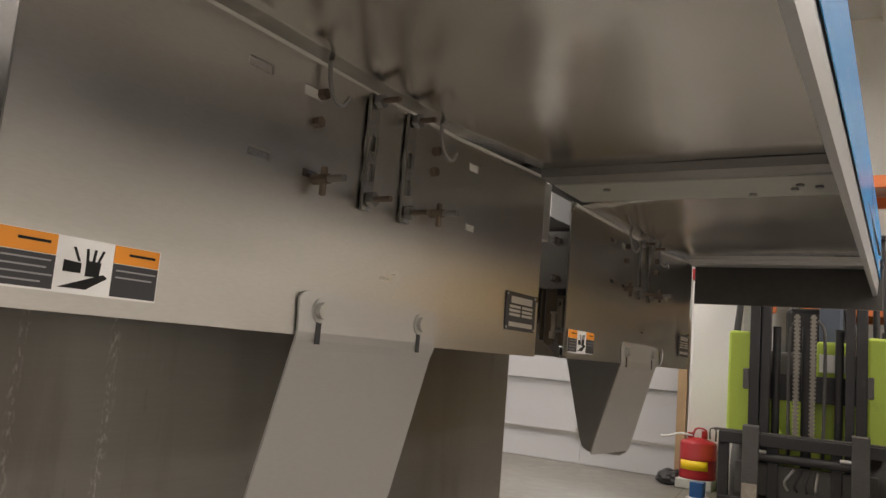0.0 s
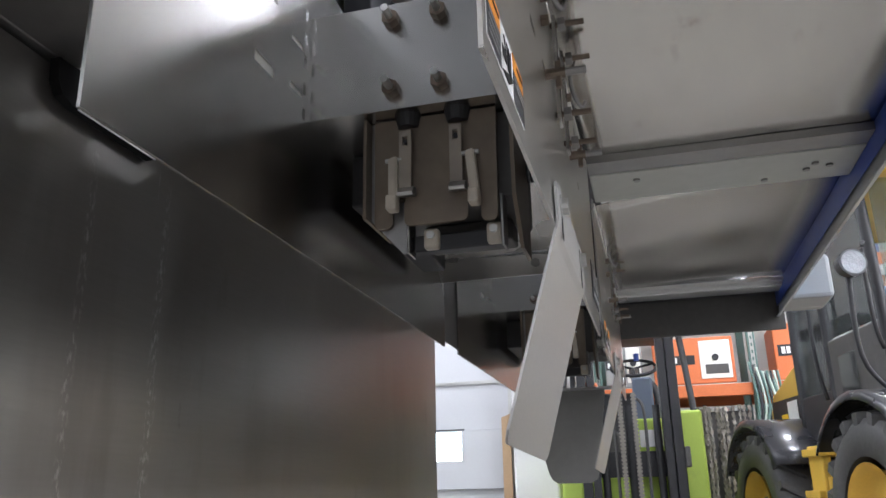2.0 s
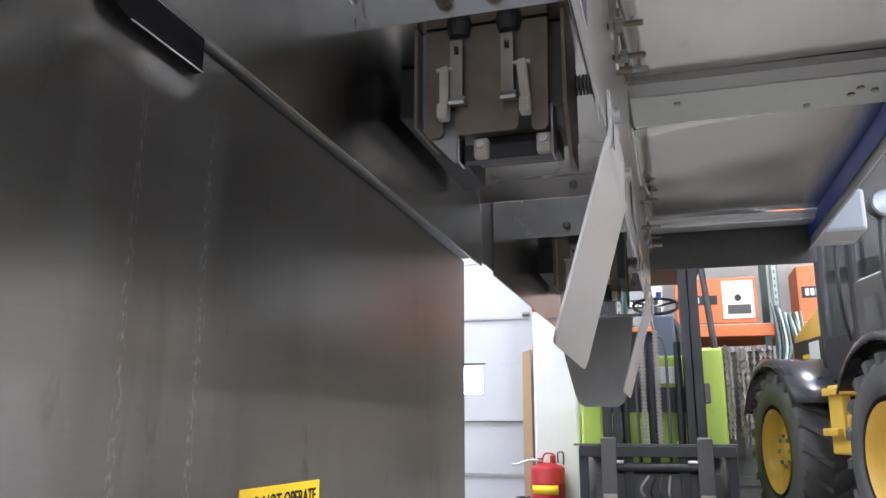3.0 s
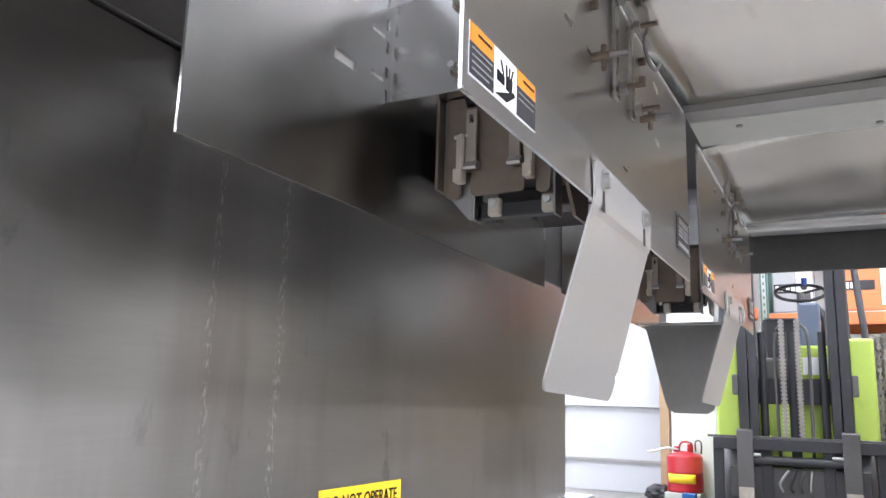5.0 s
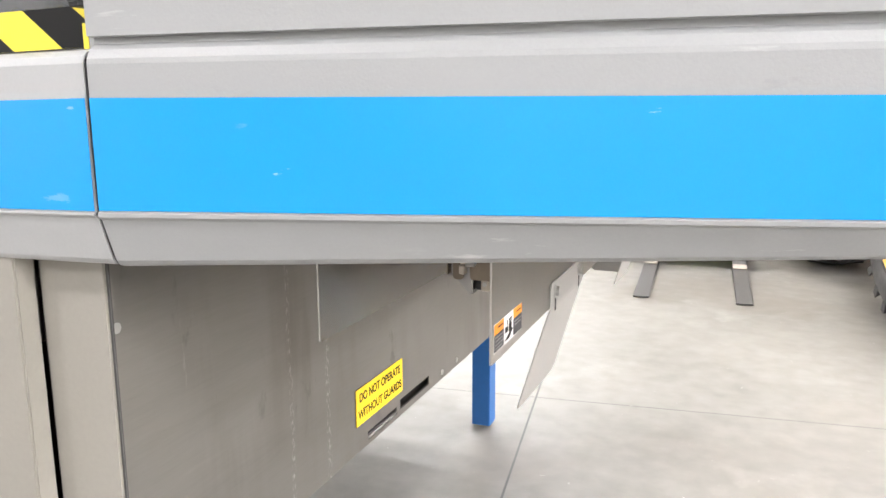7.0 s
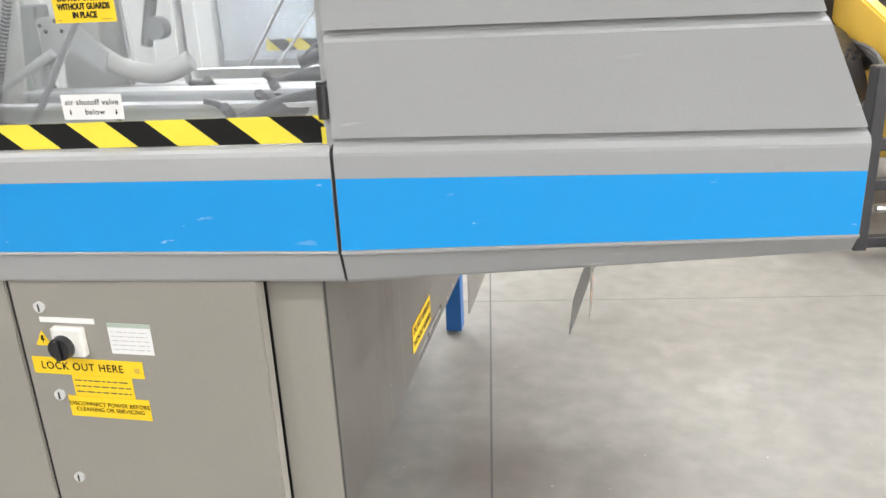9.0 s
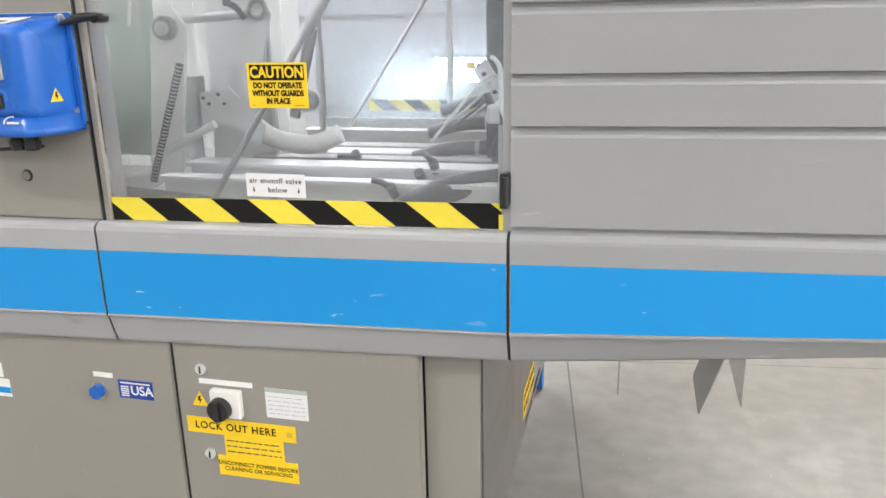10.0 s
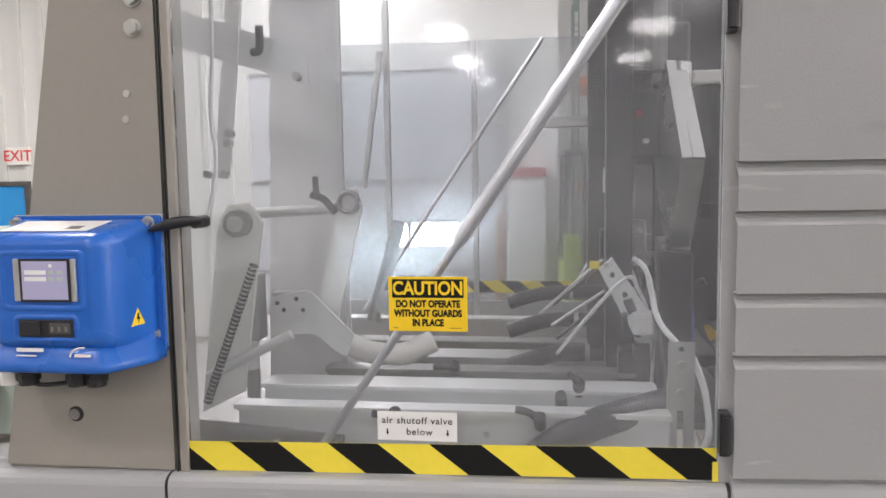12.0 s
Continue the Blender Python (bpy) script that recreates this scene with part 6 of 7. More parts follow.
    part("door_panel", box(bm_new(), x - 0.02, x + 0.02, cy0 + 0.03, 0.93, 1.10, 1.74, 0.015), DARK, ld, "dark grey cab door")
    g = part("door_window", box(bm_new(), x - 0.026, x + 0.026, cy0 + 0.40, 0.80, 1.20, 1.62, 0.01), GLASS, ld)
    part("side_panel", box(bm_new(), x - 0.02, x + 0.02, 0.97, cy1, 1.10, 1.42, 0.015), BLACK, ld)
for y in (cy0, cy1):
    g = part("end_glass", box(bm_new(), cx0 + 0.05, cx1 - 0.05, y - 0.004, y + 0.004, 1.45, cz1), GLASS, ld, "tinted cab glass")
    g.visible_shadow = False
    part("end_panel", box(bm_new(), cx0, cx1, y - 0.02, y + 0.02, 1.10, 1.45, 0.01), BLACK, ld)
part("grab_rail", tube(bm_new(), [(0.27, 0.96, 2.2), (0.24, 0.97, 2.1), (0.24, 0.98, 1.6), (0.28, 0.99, 1.35)], 0.014, 8, 4), BLACK, ld)
part("grab_rail", tube(bm_new(), [(0.27, 0.12, 2.2), (0.24, 0.10, 2.1), (0.24, 0.10, 1.7), (0.28, 0.12, 1.55)], 0.014, 8, 4), BLACK, ld)
for sx in (0.10, 1.65):
    hl = part("head_lamp", cyl(bm_new(), (sx, 0.02, 2.02), (sx, -0.07, 2.02), 0.07, 20, 0.082), BLACK, ld, "round clear work lamp")
    part("lens", cyl(bm_new(), (sx, -0.07, 2.02), (sx, -0.075, 2.02), 0.07, 20), LENS, hl, "clear ribbed lens")
    part("lamp_bracket", tube(bm_new(), [(sx + (0.12 if sx < 1 else -0.12), 0.03, 1.30), (sx, 0.03, 1.5), (sx, 0.02, 1.95)], 0.015, 8, 4), BLACK, ld)
    part("mirror_arm", tube(bm_new(), [(sx + (0.2 if sx < 1 else -0.2), 0.15, 2.5), (sx, -0.05, 2.45), (sx - 0.02, -0.05, 2.3)], 0.012, 8, 3), BLACK, ld)
part("operator_seat", box(bm_new(), 0.62, 1.10, 0.75, 1.2, 1.2, 1.85, 0.06), BLACK_PLASTIC, ld)
part("steering_wheel", tube(bm_new(), [(0.87 + 0.17 * math.cos(a), 0.48 + 0.08 * math.sin(a), 1.80 + 0.14 * math.sin(a)) for a in [2 * math.pi * k / 12 for k in range(13)]], 0.014, 6, 2), BLACK_PLASTIC, ld)
# loader arms and fork frame at the front
for x in (0.55, 1.20):
    bm = bm_new()
    prism(bm, [(0.30, 1.45), (0.10, 1.60), (-0.55, 1.35), (-1.02, 0.85), (-1.10, 0.45), (-0.98, 0.40), (-0.85, 0.75), (-0.45, 1.10), (0.10, 1.28)], x - 0.05, x + 0.05, lambda u, v, w: (w, u, v))
    bmesh.ops.bevel(bm, geom=list(bm.edges), offset=0.015, segments=2, affect="EDGES")
    part("lift_arm", bm, LOADER_YELLOW, ld, "yellow loader lift arm")
    part("lift_ram", cyl(bm_new(), (x, 0.35, 0.75), (x, -0.45, 1.12), 0.045, 14), BLACK, ld)
bm = bm_new()
prism(bm, [(0.15, 1.75), (-0.35, 1.72), (-0.95, 1.05), (-1.0, 0.75), (-0.88, 0.72), (-0.45, 1.35), (0.15, 1.5)], 0.80, 0.95, lambda u, v, w: (w, u, v))
bmesh.ops.bevel(bm, geom=list(bm.edges), offset=0.015, segments=2, affect="EDGES")
part("tilt_lever", bm, LOADER_YELLOW, ld, "yellow tilt linkage")
ff = part("fork_frame", box(bm_new(), 0.13, 0.21, -1.22, -1.12, 0.05, 1.15, 0.008), BLACK, ld, "black steel fork frame")
part("frame_post", box(bm_new(), 1.55, 1.63, -1.22, -1.12, 0.05, 1.15, 0.008), BLACK, ff)
for z in (0.06, 0.42, 0.66, 0.92, 1.08):
    part("frame_bar", box(bm_new(), 0.17, 1.6, -1.20, -1.14, z, z + 0.07, 0.006), BLACK, ff)
for i in range(9):
    part("frame_slat", box(bm_new(), 0.30 + i * 0.15, 0.325 + i * 0.15, -1.19, -1.15, 0.68, 1.10), BLACK, ff)
part("hydraulic_rod", cyl(bm_new(), (0.25, -1.17, 0.30), (1.5, -1.17, 0.30), 0.03, 14), ZINC, ff, "bright steel rod")
part("warning_label", box(bm_new(), 0.128, 0.1295, -1.205, -1.135, 0.62, 0.72), WHITE_LABEL, ff)
for x in (0.45, 1.3):
    bm = bm_new()
    prism(bm, [(-1.22, 0.95), (-1.26, 0.95), (-1.27, 0.05), (-1.32, 0.012), (-2.2, 0.012), (-2.2, 0.004), (-1.25, 0.004), (-1.22, 0.05)], x - 0.05, x + 0.05, lambda u, v, w: (w, u, v))
    part("fork", bm, DARK, ff)
for i in range(5):
    part("hydraulic_hose", tube(bm_new(), [(0.45 + 0.03 * i, -0.2, 1.2), (0.40 + 0.03 * i, -0.7, 1.15 - 0.05 * i), (0.36 + 0.04 * i, -1.05, 0.85 + 0.05 * i), (0.5, -1.1, 0.5)], 0.014, 6, 5), RUBBER, ld)
placed(ld, pose(0.64, 4.80, 0, 0, 0, 12.0))

# ---- things along the north wall ----
can = thing("safety_can", "red steel fuel safety can with a yellow label on the floor", "safety can", (-1.66, 7.60, 0.0))
cx, cy = -1.66, 7.60
bm = bm_new()
prof = [(0.158, 0.0), (0.163, 0.012), (0.160, 0.03), (0.160, 0.205), (0.164, 0.212), (0.160, 0.22), (0.160, 0.375), (0.150, 0.40), (0.06, 0.435), (0.045, 0.44)]
rows = [[bm.verts.new((cx + r * math.cos(2 * math.pi * k / 28), cy + r * math.sin(2 * math.pi * k / 28), z)) for r, z in prof] for k in range(28)]
for i in range(28):
    a, b = rows[i], rows[(i + 1) % 28]
    for j in range(len(prof) - 1):
        bm.faces.new((a[j], b[j], b[j + 1], a[j + 1])).smooth = True
bm.faces.new([r[0] for r in rows]), bm.faces.new([r[-1] for r in rows])
bmesh.ops.recalc_face_normals(bm, faces=bm.faces)
part("body", bm, RED, can)
bm = bm_new()
rr = 0.1615
ang = [radians(215 + 100 * k / 10) for k in range(11)]
lo = [bm.verts.new((cx + rr * math.cos(a), cy + rr * math.sin(a), 0.10)) for a in ang]
hi = [bm.verts.new((cx + rr * math.cos(a), cy + rr * math.sin(a), 0.20)) for a in ang]
for i in range(10):
    bm.faces.new((lo[i], lo[i + 1], hi[i + 1], hi[i])).smooth = True
thicken(bm, 0.001)
part("label", bm, YELLOW, can, "yellow warning label")
part("filler_cap", cyl(bm_new(), (cx - 0.07, cy, 0.43), (cx - 0.07, cy, 0.49), 0.03, 14), RED, can)
part("pour_valve", cyl(bm_new(), (cx + 0.05, cy, 0.42), (cx + 0.05, cy, 0.52), 0.025, 14), RED, can)
part("handle", tube(bm_new(), [(cx - 0.05, cy, 0.47), (cx - 0.02, cy, 0.54), (cx + 0.06, cy, 0.53), (cx + 0.07, cy, 0.44)], 0.010, 8, 4), RED, can)
part("handle_loop", tube(bm_new(), [(cx + 0.10, cy, 0.44), (cx + 0.10, cy, 0.55), (cx + 0.15, cy, 0.55), (cx + 0.15, cy, 0.42)], 0.008, 6, 3), DARK, can)
part("spout_hose", tube(bm_new(), [(cx - 0.05, cy - 0.02, 0.46), (cx - 0.16, cy - 0.04, 0.47), (cx - 0.26, cy - 0.05, 0.43), (cx - 0.33, cy - 0.06, 0.42)], 0.013, 8, 5), TUBE, can, "pale flexible spout")
can.matrix_basis = Matrix.Translation((-1.66, 7.60, 0.09)) @ Matrix.Diagonal((1, 1, 0.82, 1))
pad = thing("white_pad", "low pale grey block under the fuel can", "pad", (-1.62, 7.55, 0))
part("slab", box(bm_new(), -1.82, -1.50, 7.44, 7.76, 0.0, 0.089, 0.01), OFF_WHITE, pad)
bp = thing("blue_post_base", "short blue bollard stub on a base plate", "bollard", (-1.52, 7.0, 0))
part("plate", box(bm_new(), -1.60, -1.44, 6.92, 7.08, 0.0, 0.012, 0.003), ALU, bp)
part("post", box(bm_new(), -1.575, -1.465, 6.945, 7.055, 0.012, 0.135, 0.006), LEG_BLUE, bp)
bg = thing("rubbish_bag", "black crumpled plastic sack on the floor", "bag", (-1.86, 7.55, 0))
bm = bm_new()
bmesh.ops.create_icosphere(bm, subdivisions=3, radius=1)
for v in bm.verts:
    n = 1 + 0.25 * noise.noise(v.co * 2.2) + 0.1 * noise.noise(v.co * 6)
    v.co = Vector((-1.90 + 0.13 * v.co.x * n, 7.60 + 0.12 * v.co.y * n, max(0.0, 0.06 + 0.08 * v.co.z * n)))
part("sack", bm, BLACK_PLASTIC, bg)
wt = thing("white_sheet_roll", "tall white plastic-wrapped stack with a red top", "wrapped stack", (-1.58, 7.83, 0))
bm = box(bm_new(), -1.80, -1.36, 7.72, 7.96, 0.0, 1.92, 0.03)
part("wrap", bm, WHITE_PAINT, wt)
part("red_cap", box(bm_new(), -1.80, -1.36, 7.70, 7.97, 1.921, 2.03, 0.01), RED, wt)
cbx = thing("cardboard_panel", "folded brown cardboard leaning by the door track", "cardboard", (-1.87, 7.9, 0))
bm = bm_new()
prism(bm, [(-1.93, 0.0), (-1.84, 0.0), (-1.842, 1.55), (-1.926, 1.52)], 7.83, 7.86, lambda u, v, w: (u, w, v))
part("sheet", bm, CARDBOARD, cbx)

# pallet rack with welders, chain and hoses in the bay
rk = thing("pallet_rack", "orange and green pallet rack loaded with equipment", "pallet rack", (0.2, 9.3, 0))
for x in (-1.0, 0.62, 2.7, 4.8):
    for y in (8.75, 9.75):
        bm = box(bm_new(), x - 0.04, x + 0.04, y - 0.035, y + 0.035, 0, 4.2, 0.004)
        po = part("upright", bm, RACK_GREEN, rk, "dark green slotted upright")
        if y < 9:
            part("slots", holed(bm_new(), (x - 0.02, x + 0.02), (0.3, 3.9), [(x - 0.008, x + 0.008, 0.35 + 0.075 * k, 0.385 + 0.075 * k) for k in range(46)], lambda u, v: (u, 8.714, v), 0.001), ZINC, po)
for z in (1.72, 3.0):
    for y in (8.73, 9.77):
        for x0, x1 in ((-0.96, 0.58), (0.66, 2.66), (2.74, 4.76)):
            part("beam", box(bm_new(), x0, x1, y - 0.025, y + 0.025, z, z + 0.125, 0.005), RACK_ORANGE, rk, "orange rack beam")
    for x0, x1 in ((-0.96, 0.58), (0.66, 2.66), (2.74, 4.76)):
        part("deck", box(bm_new(), x0, x1, 8.76, 9.74, z + 0.126, z + 0.14), ZINC, rk)


def welder(x, y, z, w, h, col, label):
    t = thing("welding_machine", label, "welder", (x, y, z), "machines on the rack")
    part("case", box(bm_new(), x - w / 2, x + w / 2, y, y + 0.6, z, z + h, 0.015), col, t)
    part("front_panel", box(bm_new(), x + w * 0.08, x + w * 0.46, y - 0.012, y - 0.001, z + 0.05, z + h - 0.04, 0.006), WHITE_PLASTIC, t)
    part("dial", cyl(bm_new(), (x + w * 0.27, y - 0.012, z + h * 0.55), (x + w * 0.27, y - 0.03, z + h * 0.55), 0.035, 16), BLACK, t)
    part("socket_panel", box(bm_new(), x + w * 0.14, x + w * 0.42, y - 0.016, y - 0.0125, z + 0.10, z + 0.2), DARK, t)
    part("stripe", box(bm_new(), x - w * 0.46, x + w * 0.02, y - 0.006, y - 0.001, z + h * 0.42, z + h * 0.62), BLACK, t)
    bm = bm_new()
    for i in range(4):
        box(bm, x - w * 0.42 + i * 0.05, x - w * 0.42 + i * 0.05 + 0.036, y - 0.009, y - 0.0065, z + h * 0.46, z + h * 0.58)
    part("print", bm, WHITE_LABEL, t)


welder(0.02, 8.78, 1.865, 0.84, 0.50, RACK_ORANGE, "orange welding machine with an ivory panel on the rack")
welder(-0.72, 8.80, 1.865, 0.40, 0.48, GREY, "grey welding machine on the rack")
welder(1.3, 8.82, 1.865, 0.9, 0.6, RACK_ORANGE, "orange welding machine with an ivory panel on the rack")
welder(2.1, 8.82, 1.865, 0.6, 0.5, WHITE_PAINT, "white equipment case on the rack")
welder(3.4, 8.82, 1.865, 1.0, 0.6, RACK_ORANGE, "orange welding machine with an ivory panel on the rack")
chn = thing("hanging_chains", "bunch of rusty steel chains hung from the rack beam", "chains", (0.1, 8.66, 0.6), "", "stuff")
rnd = random.Random(3)
bm = bm_new()
for s in range(26):
    x, y = -0.10 + 0.34 * rnd.random() + (0.28 if s > 18 else 0), 8.60 + 0.1 * rnd.random()
    z, L = 1.60 - 0.05 * rnd.random(), 0.55 + 0.5 * rnd.random()
    k = 0
    while z > 1.60 - L and z > 0.05:
        bmesh.ops.create_cube(bm, size=1, matrix=Matrix.LocRotScale((x + 0.004 * rnd.random(), y, z), Euler((0, rnd.uniform(-0.3, 0.3), (k % 2) * 1.57 + rnd.uniform(-0.3, 0.3))), (0.034, 0.012, 0.046)))
        z -= 0.036
        k += 1
part("links", bm, CHAIN, chn)
hs = thing("hose_bundle", "coiled pale green and black hoses hung on the rack upright", "hoses", (0.62, 8.64, 1.2))
for i in range(7):
    x = 0.56 + 0.035 * i
    bm = tube(bm_new(), [(x, 8.66, 2.05 - 0.03 * i), (x + 0.04, 8.60, 1.6), (x - 0.03, 8.60, 1.1 + 0.06 * i), (x + 0.05, 8.62, 0.75 + 0.08 * i), (x + 0.09, 8.6, 1.3), (x + 0.06, 8.66, 1.95)], 0.013, 6, 6)
    part("hose", bm, (RACK_GREEN, BLACK, PALE_GREEN)[i % 3], hs)
for k, (x0, x1, h) in enumerate(((-0.85, -0.32, 1.05), (-0.24, 0.54, 1.58), (0.72, 1.8, 1.5), (2.0, 2.6, 0.9), (3.0, 3.9, 1.0))):
    bxt = thing("storage_crate", "dark dusty crate under the rack", "crate", ((x0 + x1) / 2, 9.2, 0), "crates under the rack")
    part("body", box(bm_new(), x0, x1, 8.9, 9.6, 0, h, 0.01), (RUSTY, DARK, RUSTY, GREY, CARDBOARD)[k], bxt)
    for z in (0.2, 0.5, 0.8)[: 3 if h > 1 else 2]:
        part("slat", box(bm_new(), x0 - 0.01, x1 + 0.01, 8.88, 8.899, z, z + 0.09), (RUSTY, DARK, RUSTY, GREY, CARDBOARD)[k], bxt)
lt = thing("floor_litter", "crumpled white plastic film on the floor", "litter", (0.35, 7.9, 0))
bm = bm_new()
bmesh.ops.create_icosphere(bm, subdivisions=3, radius=1)
for v in bm.verts:
    n = 1 + 0.5 * noise.noise(v.co * 2.5)
    v.co = Vector((0.32 + 0.13 * v.co.x * n, 8.0 + 0.1 * v.co.y * n, max(0.0, 0.04 + 0.06 * v.co.z * n)))
part("film", bm, WHITE_PLASTIC, lt)
# tall blue frame far behind on the right, with hanging cards
bf = thing("blue_rack_frame", "blue steel rack end frame by the wall", "rack frame", (2.0, 10.2, 0))
for x in (1.75, 2.35):
    part("post", box(bm_new(), x - 0.04, x + 0.04, 10.1, 10.18, 0, 5.0, 0.004), LEG_BLUE, bf)
for i in range(9):
    z = 0.3 + 0.5 * i
    part("brace", cyl(bm_new(), (1.75, 10.14, z), (2.35, 10.14, z + (0.45 if i % 2 else 0.0)), 0.018, 8), LEG_BLUE, bf)

# ---- inside the machine, behind the clear door ----
def rail_bar(y0, y1, z0, z1, x0, x1, mat, label):
    t = thing("slide_rail", label, "machine rail", ((x0 + x1) / 2, y0, z0), "slide rails")
    part("web", box(bm_new(), x0, x1, y0, y1, z0, z1, 0.002), mat, t)
    part("top_flange", box(bm_new(), x0, x1, y0 - 0.022, y0, z1 - 0.010, z1, 0.001), mat, t)
    part("foot_flange", box(bm_new(), x0, x1, y0 - 0.02, y0, z0, z0 + 0.006, 0.001), mat, t)
    n = int((x1 - x0) / 0.2)
    for i in range(n):
        x = x0 + 0.1 + i * 0.2
        part("screw", cyl(bm_new(), (x, y0, (z0 + z1) / 2), (x, y0 - 0.004, (z0 + z1) / 2), 0.006, 10), ZINC, t)


rail_bar(0.405, 0.43, 1.400, 1.503, -1.892, -1.05, ALU_PALE, "aluminium slide rail inside the machine")
rail_bar(0.50, 0.56, 1.40, 1.520, -1.873, -1.06, ALU_PALE, "aluminium slide rail inside the machine")
rail_bar(0.72, 0.76, 1.33, 1.50, -1.80, -1.08, STEEL_DARK, "dull steel cross rail inside the machine")
rail_bar(0.98, 1.06, 1.33, 1.47, -1.95, -1.02, ALU, "aluminium slide rail inside the machine")
rail_bar(1.36, 1.42, 1.33, 1.43, -2.1, -1.0, STEEL_DARK, "dull steel cross rail inside the machine")
rail_bar(1.75, 1.80, 1.33, 1.43, -2.1, -1.0, ALU, "aluminium slide rail inside the machine")
bt = thing("bed_tray", "dark bed sheet between the slide rails", "machine bed", (-1.5, 0.9, 1.326))
part("tray", box(bm_new(), -1.98, -1.02, 0.565, 1.98, 1.3262, 1.3290), OILY, bt)
ap = thing("apron_plate", "dull steel apron plate with a bolt inside the machine", "machine plate", (-1.84, 0.36, 1.34))
bm = bm_new()
prism(bm, [(-2.02, 1.37), (-1.67, 1.37), (-1.66, 1.455), (-2.02, 1.483)], 0.36, 0.366, lambda u, v, w: (u, w, v))
part("plate", bm, STEEL, ap)
for x in (-1.80, -1.68):
    part("bolt", cyl(bm_new(), (x, 0.36, 1.435), (x, 0.352, 1.435), 0.008, 8), ZINC, ap)


def clamp_lever(x, y, z, dx, dz):
    t = thing("clamp_lever", "black plastic clamping lever", "lever", (x, y, z), "clamping levers")
    part("arm", tube(bm_new(), [(x, y - 0.02, z), (x + dx * 0.4, y - 0.026, z + dz * 0.7), (x + dx, y - 0.03, z + dz)], 0.0075, 8, 4), BLACK_PLASTIC, t)
    part("hub", cyl(bm_new(), (x, y, z - 0.014), (x, y - 0.03, z + 0.012), 0.012, 12), BLACK_PLASTIC, t)


clamp_lever(-1.290, 0.405, 1.485, -0.045, 0.026)
clamp_lever(-1.565, 0.405, 1.488, -0.045, 0.006)
clamp_lever(-1.25, 0.50, 1.50, 0.035, -0.028)
clamp_lever(-1.215, 0.50, 1.525, -0.02, 0.03)
clamp_lever(-1.49, 0.72, 1.505, -0.05, 0.004)
hz = thing("suction_hose", "thick black ribbed hose inside the machine", "hose", (-1.2, 0.4, 1.4))
part("hose", tube(bm_new(), [(-1.33, 0.36, 1.395), (-1.27, 0.38, 1.440), (-1.18, 0.40, 1.482), (-1.08, 0.46, 1.495), (-1.0, 0.56, 1.49)], 0.030, 14, 8), BLACK_PLASTIC, hz)
up = thing("bracket_post", "aluminium twin-leg bracket post with bolts", "bracket", (-1.028, 0.44, 1.33))
for x in (-1.043, -1.012):
    part("leg", box(bm_new(), x - 0.009, x + 0.009, 0.43, 0.445, 1.326, 1.56, 0.001), ALU, up)
part("head", box(bm_new(), -1.052, -1.003, 0.428, 0.4295, 1.50, 1.632, 0.0004), ALU, up)
for z in (1.535, 1.588):
    part("bolt", cyl(bm_new(), (-1.028, 0.428, z), (-1.028, 0.421, z), 0.008, 10), ZINC, up)
part("top_hole", cyl(bm_new(), (-1.028, 0.4285, 1.618), (-1.028, 0.4272, 1.618), 0.005, 10), BLACK, up)
# deflector blades on the right
for xo, yo in ((0.0, 0.0), (-0.085, 0.95)):
    bl = thing("deflector_blade", "pointed steel deflector blade with pale edge strips", "deflector", (-1.0 + xo, 0.70 + yo, 1.77), "deflector blades")
    to_blade = lambda u, v, w: (w + xo, u + yo, v)
    ol = [(0.742, 2.190), (0.503, 1.974), (0.667, 1.777), (0.690, 1.776), (0.800, 1.835), (0.934, 1.983), (0.790, 2.180)]
    part("blade", prism(bm_new(), ol, -1.0195, -0.9990, to_blade), STEEL, bl, "brushed steel blade")
    ol = [(0.728, 2.166), (0.505, 1.972), (0.668, 1.778), (0.690, 1.776), (0.800, 1.835), (0.930, 1.983), (0.790, 2.160)]
    part("rear_blade", prism(bm_new(), ol, -0.9985, -0.9750, to_blade), STEEL, bl, "brushed steel blade")
    # upper front edges get a paler metal so that they look lit
    for x0, x1, top in ((-1.0190, -0.9995, (0.741, 2.190)), (-0.9980, -0.9755, (0.727, 2.166))):
        (ya, za), (yb, zb) = top, (0.5045, 1.9735)
        bm = prism(bm_new(), [(ya, za), (yb, zb), (yb - 0.0015, zb + 0.0015), (ya - 0.0015, za + 0.0015)], x0, x1, to_blade)
        part("lit_edge_strip", bm, ALU_PALE, bl, "pale strip giving the upper edge its lit look")
    part("set_screw", cyl(bm_new(), (-1.0195 + xo, 0.675 + yo, 1.800), (-1.023 + xo, 0.675 + yo, 1.800), 0.005, 10), BLACK, bl)
    part("set_screw", cyl(bm_new(), (-1.0195 + xo, 0.664 + yo, 1.790), (-1.023 + xo, 0.664 + yo, 1.790), 0.004, 10), BLACK, bl)
    part("spindle", cyl(bm_new(), (-0.995 + xo, 0.70 + yo, 1.46), (-0.995 + xo, 0.70 + yo, 1.80), 0.008, 10), STEEL_DARK, bl)
    part("foot_knob", cyl(bm_new(), (-0.995 + xo, 0.70 + yo, 1.735), (-0.995 + xo, 0.70 + yo, 1.775), 0.012, 14), BLACK_PLASTIC, bl)
fr = thing("drive_frame", "dark steel drive frame with motors inside the machine", "machine frame", (-1.05, 1.0, 1.325))
for x, y, w in ((-1.115, 0.80, 0.03), (-1.09, 1.55, 0.04), (-0.935, 1.30, 0.03)):
    part("post", box(bm_new(), x - w, x + w, y - 0.03, y + 0.03, 1.326, 2.815, 0.003), BLACK, fr, "black post")
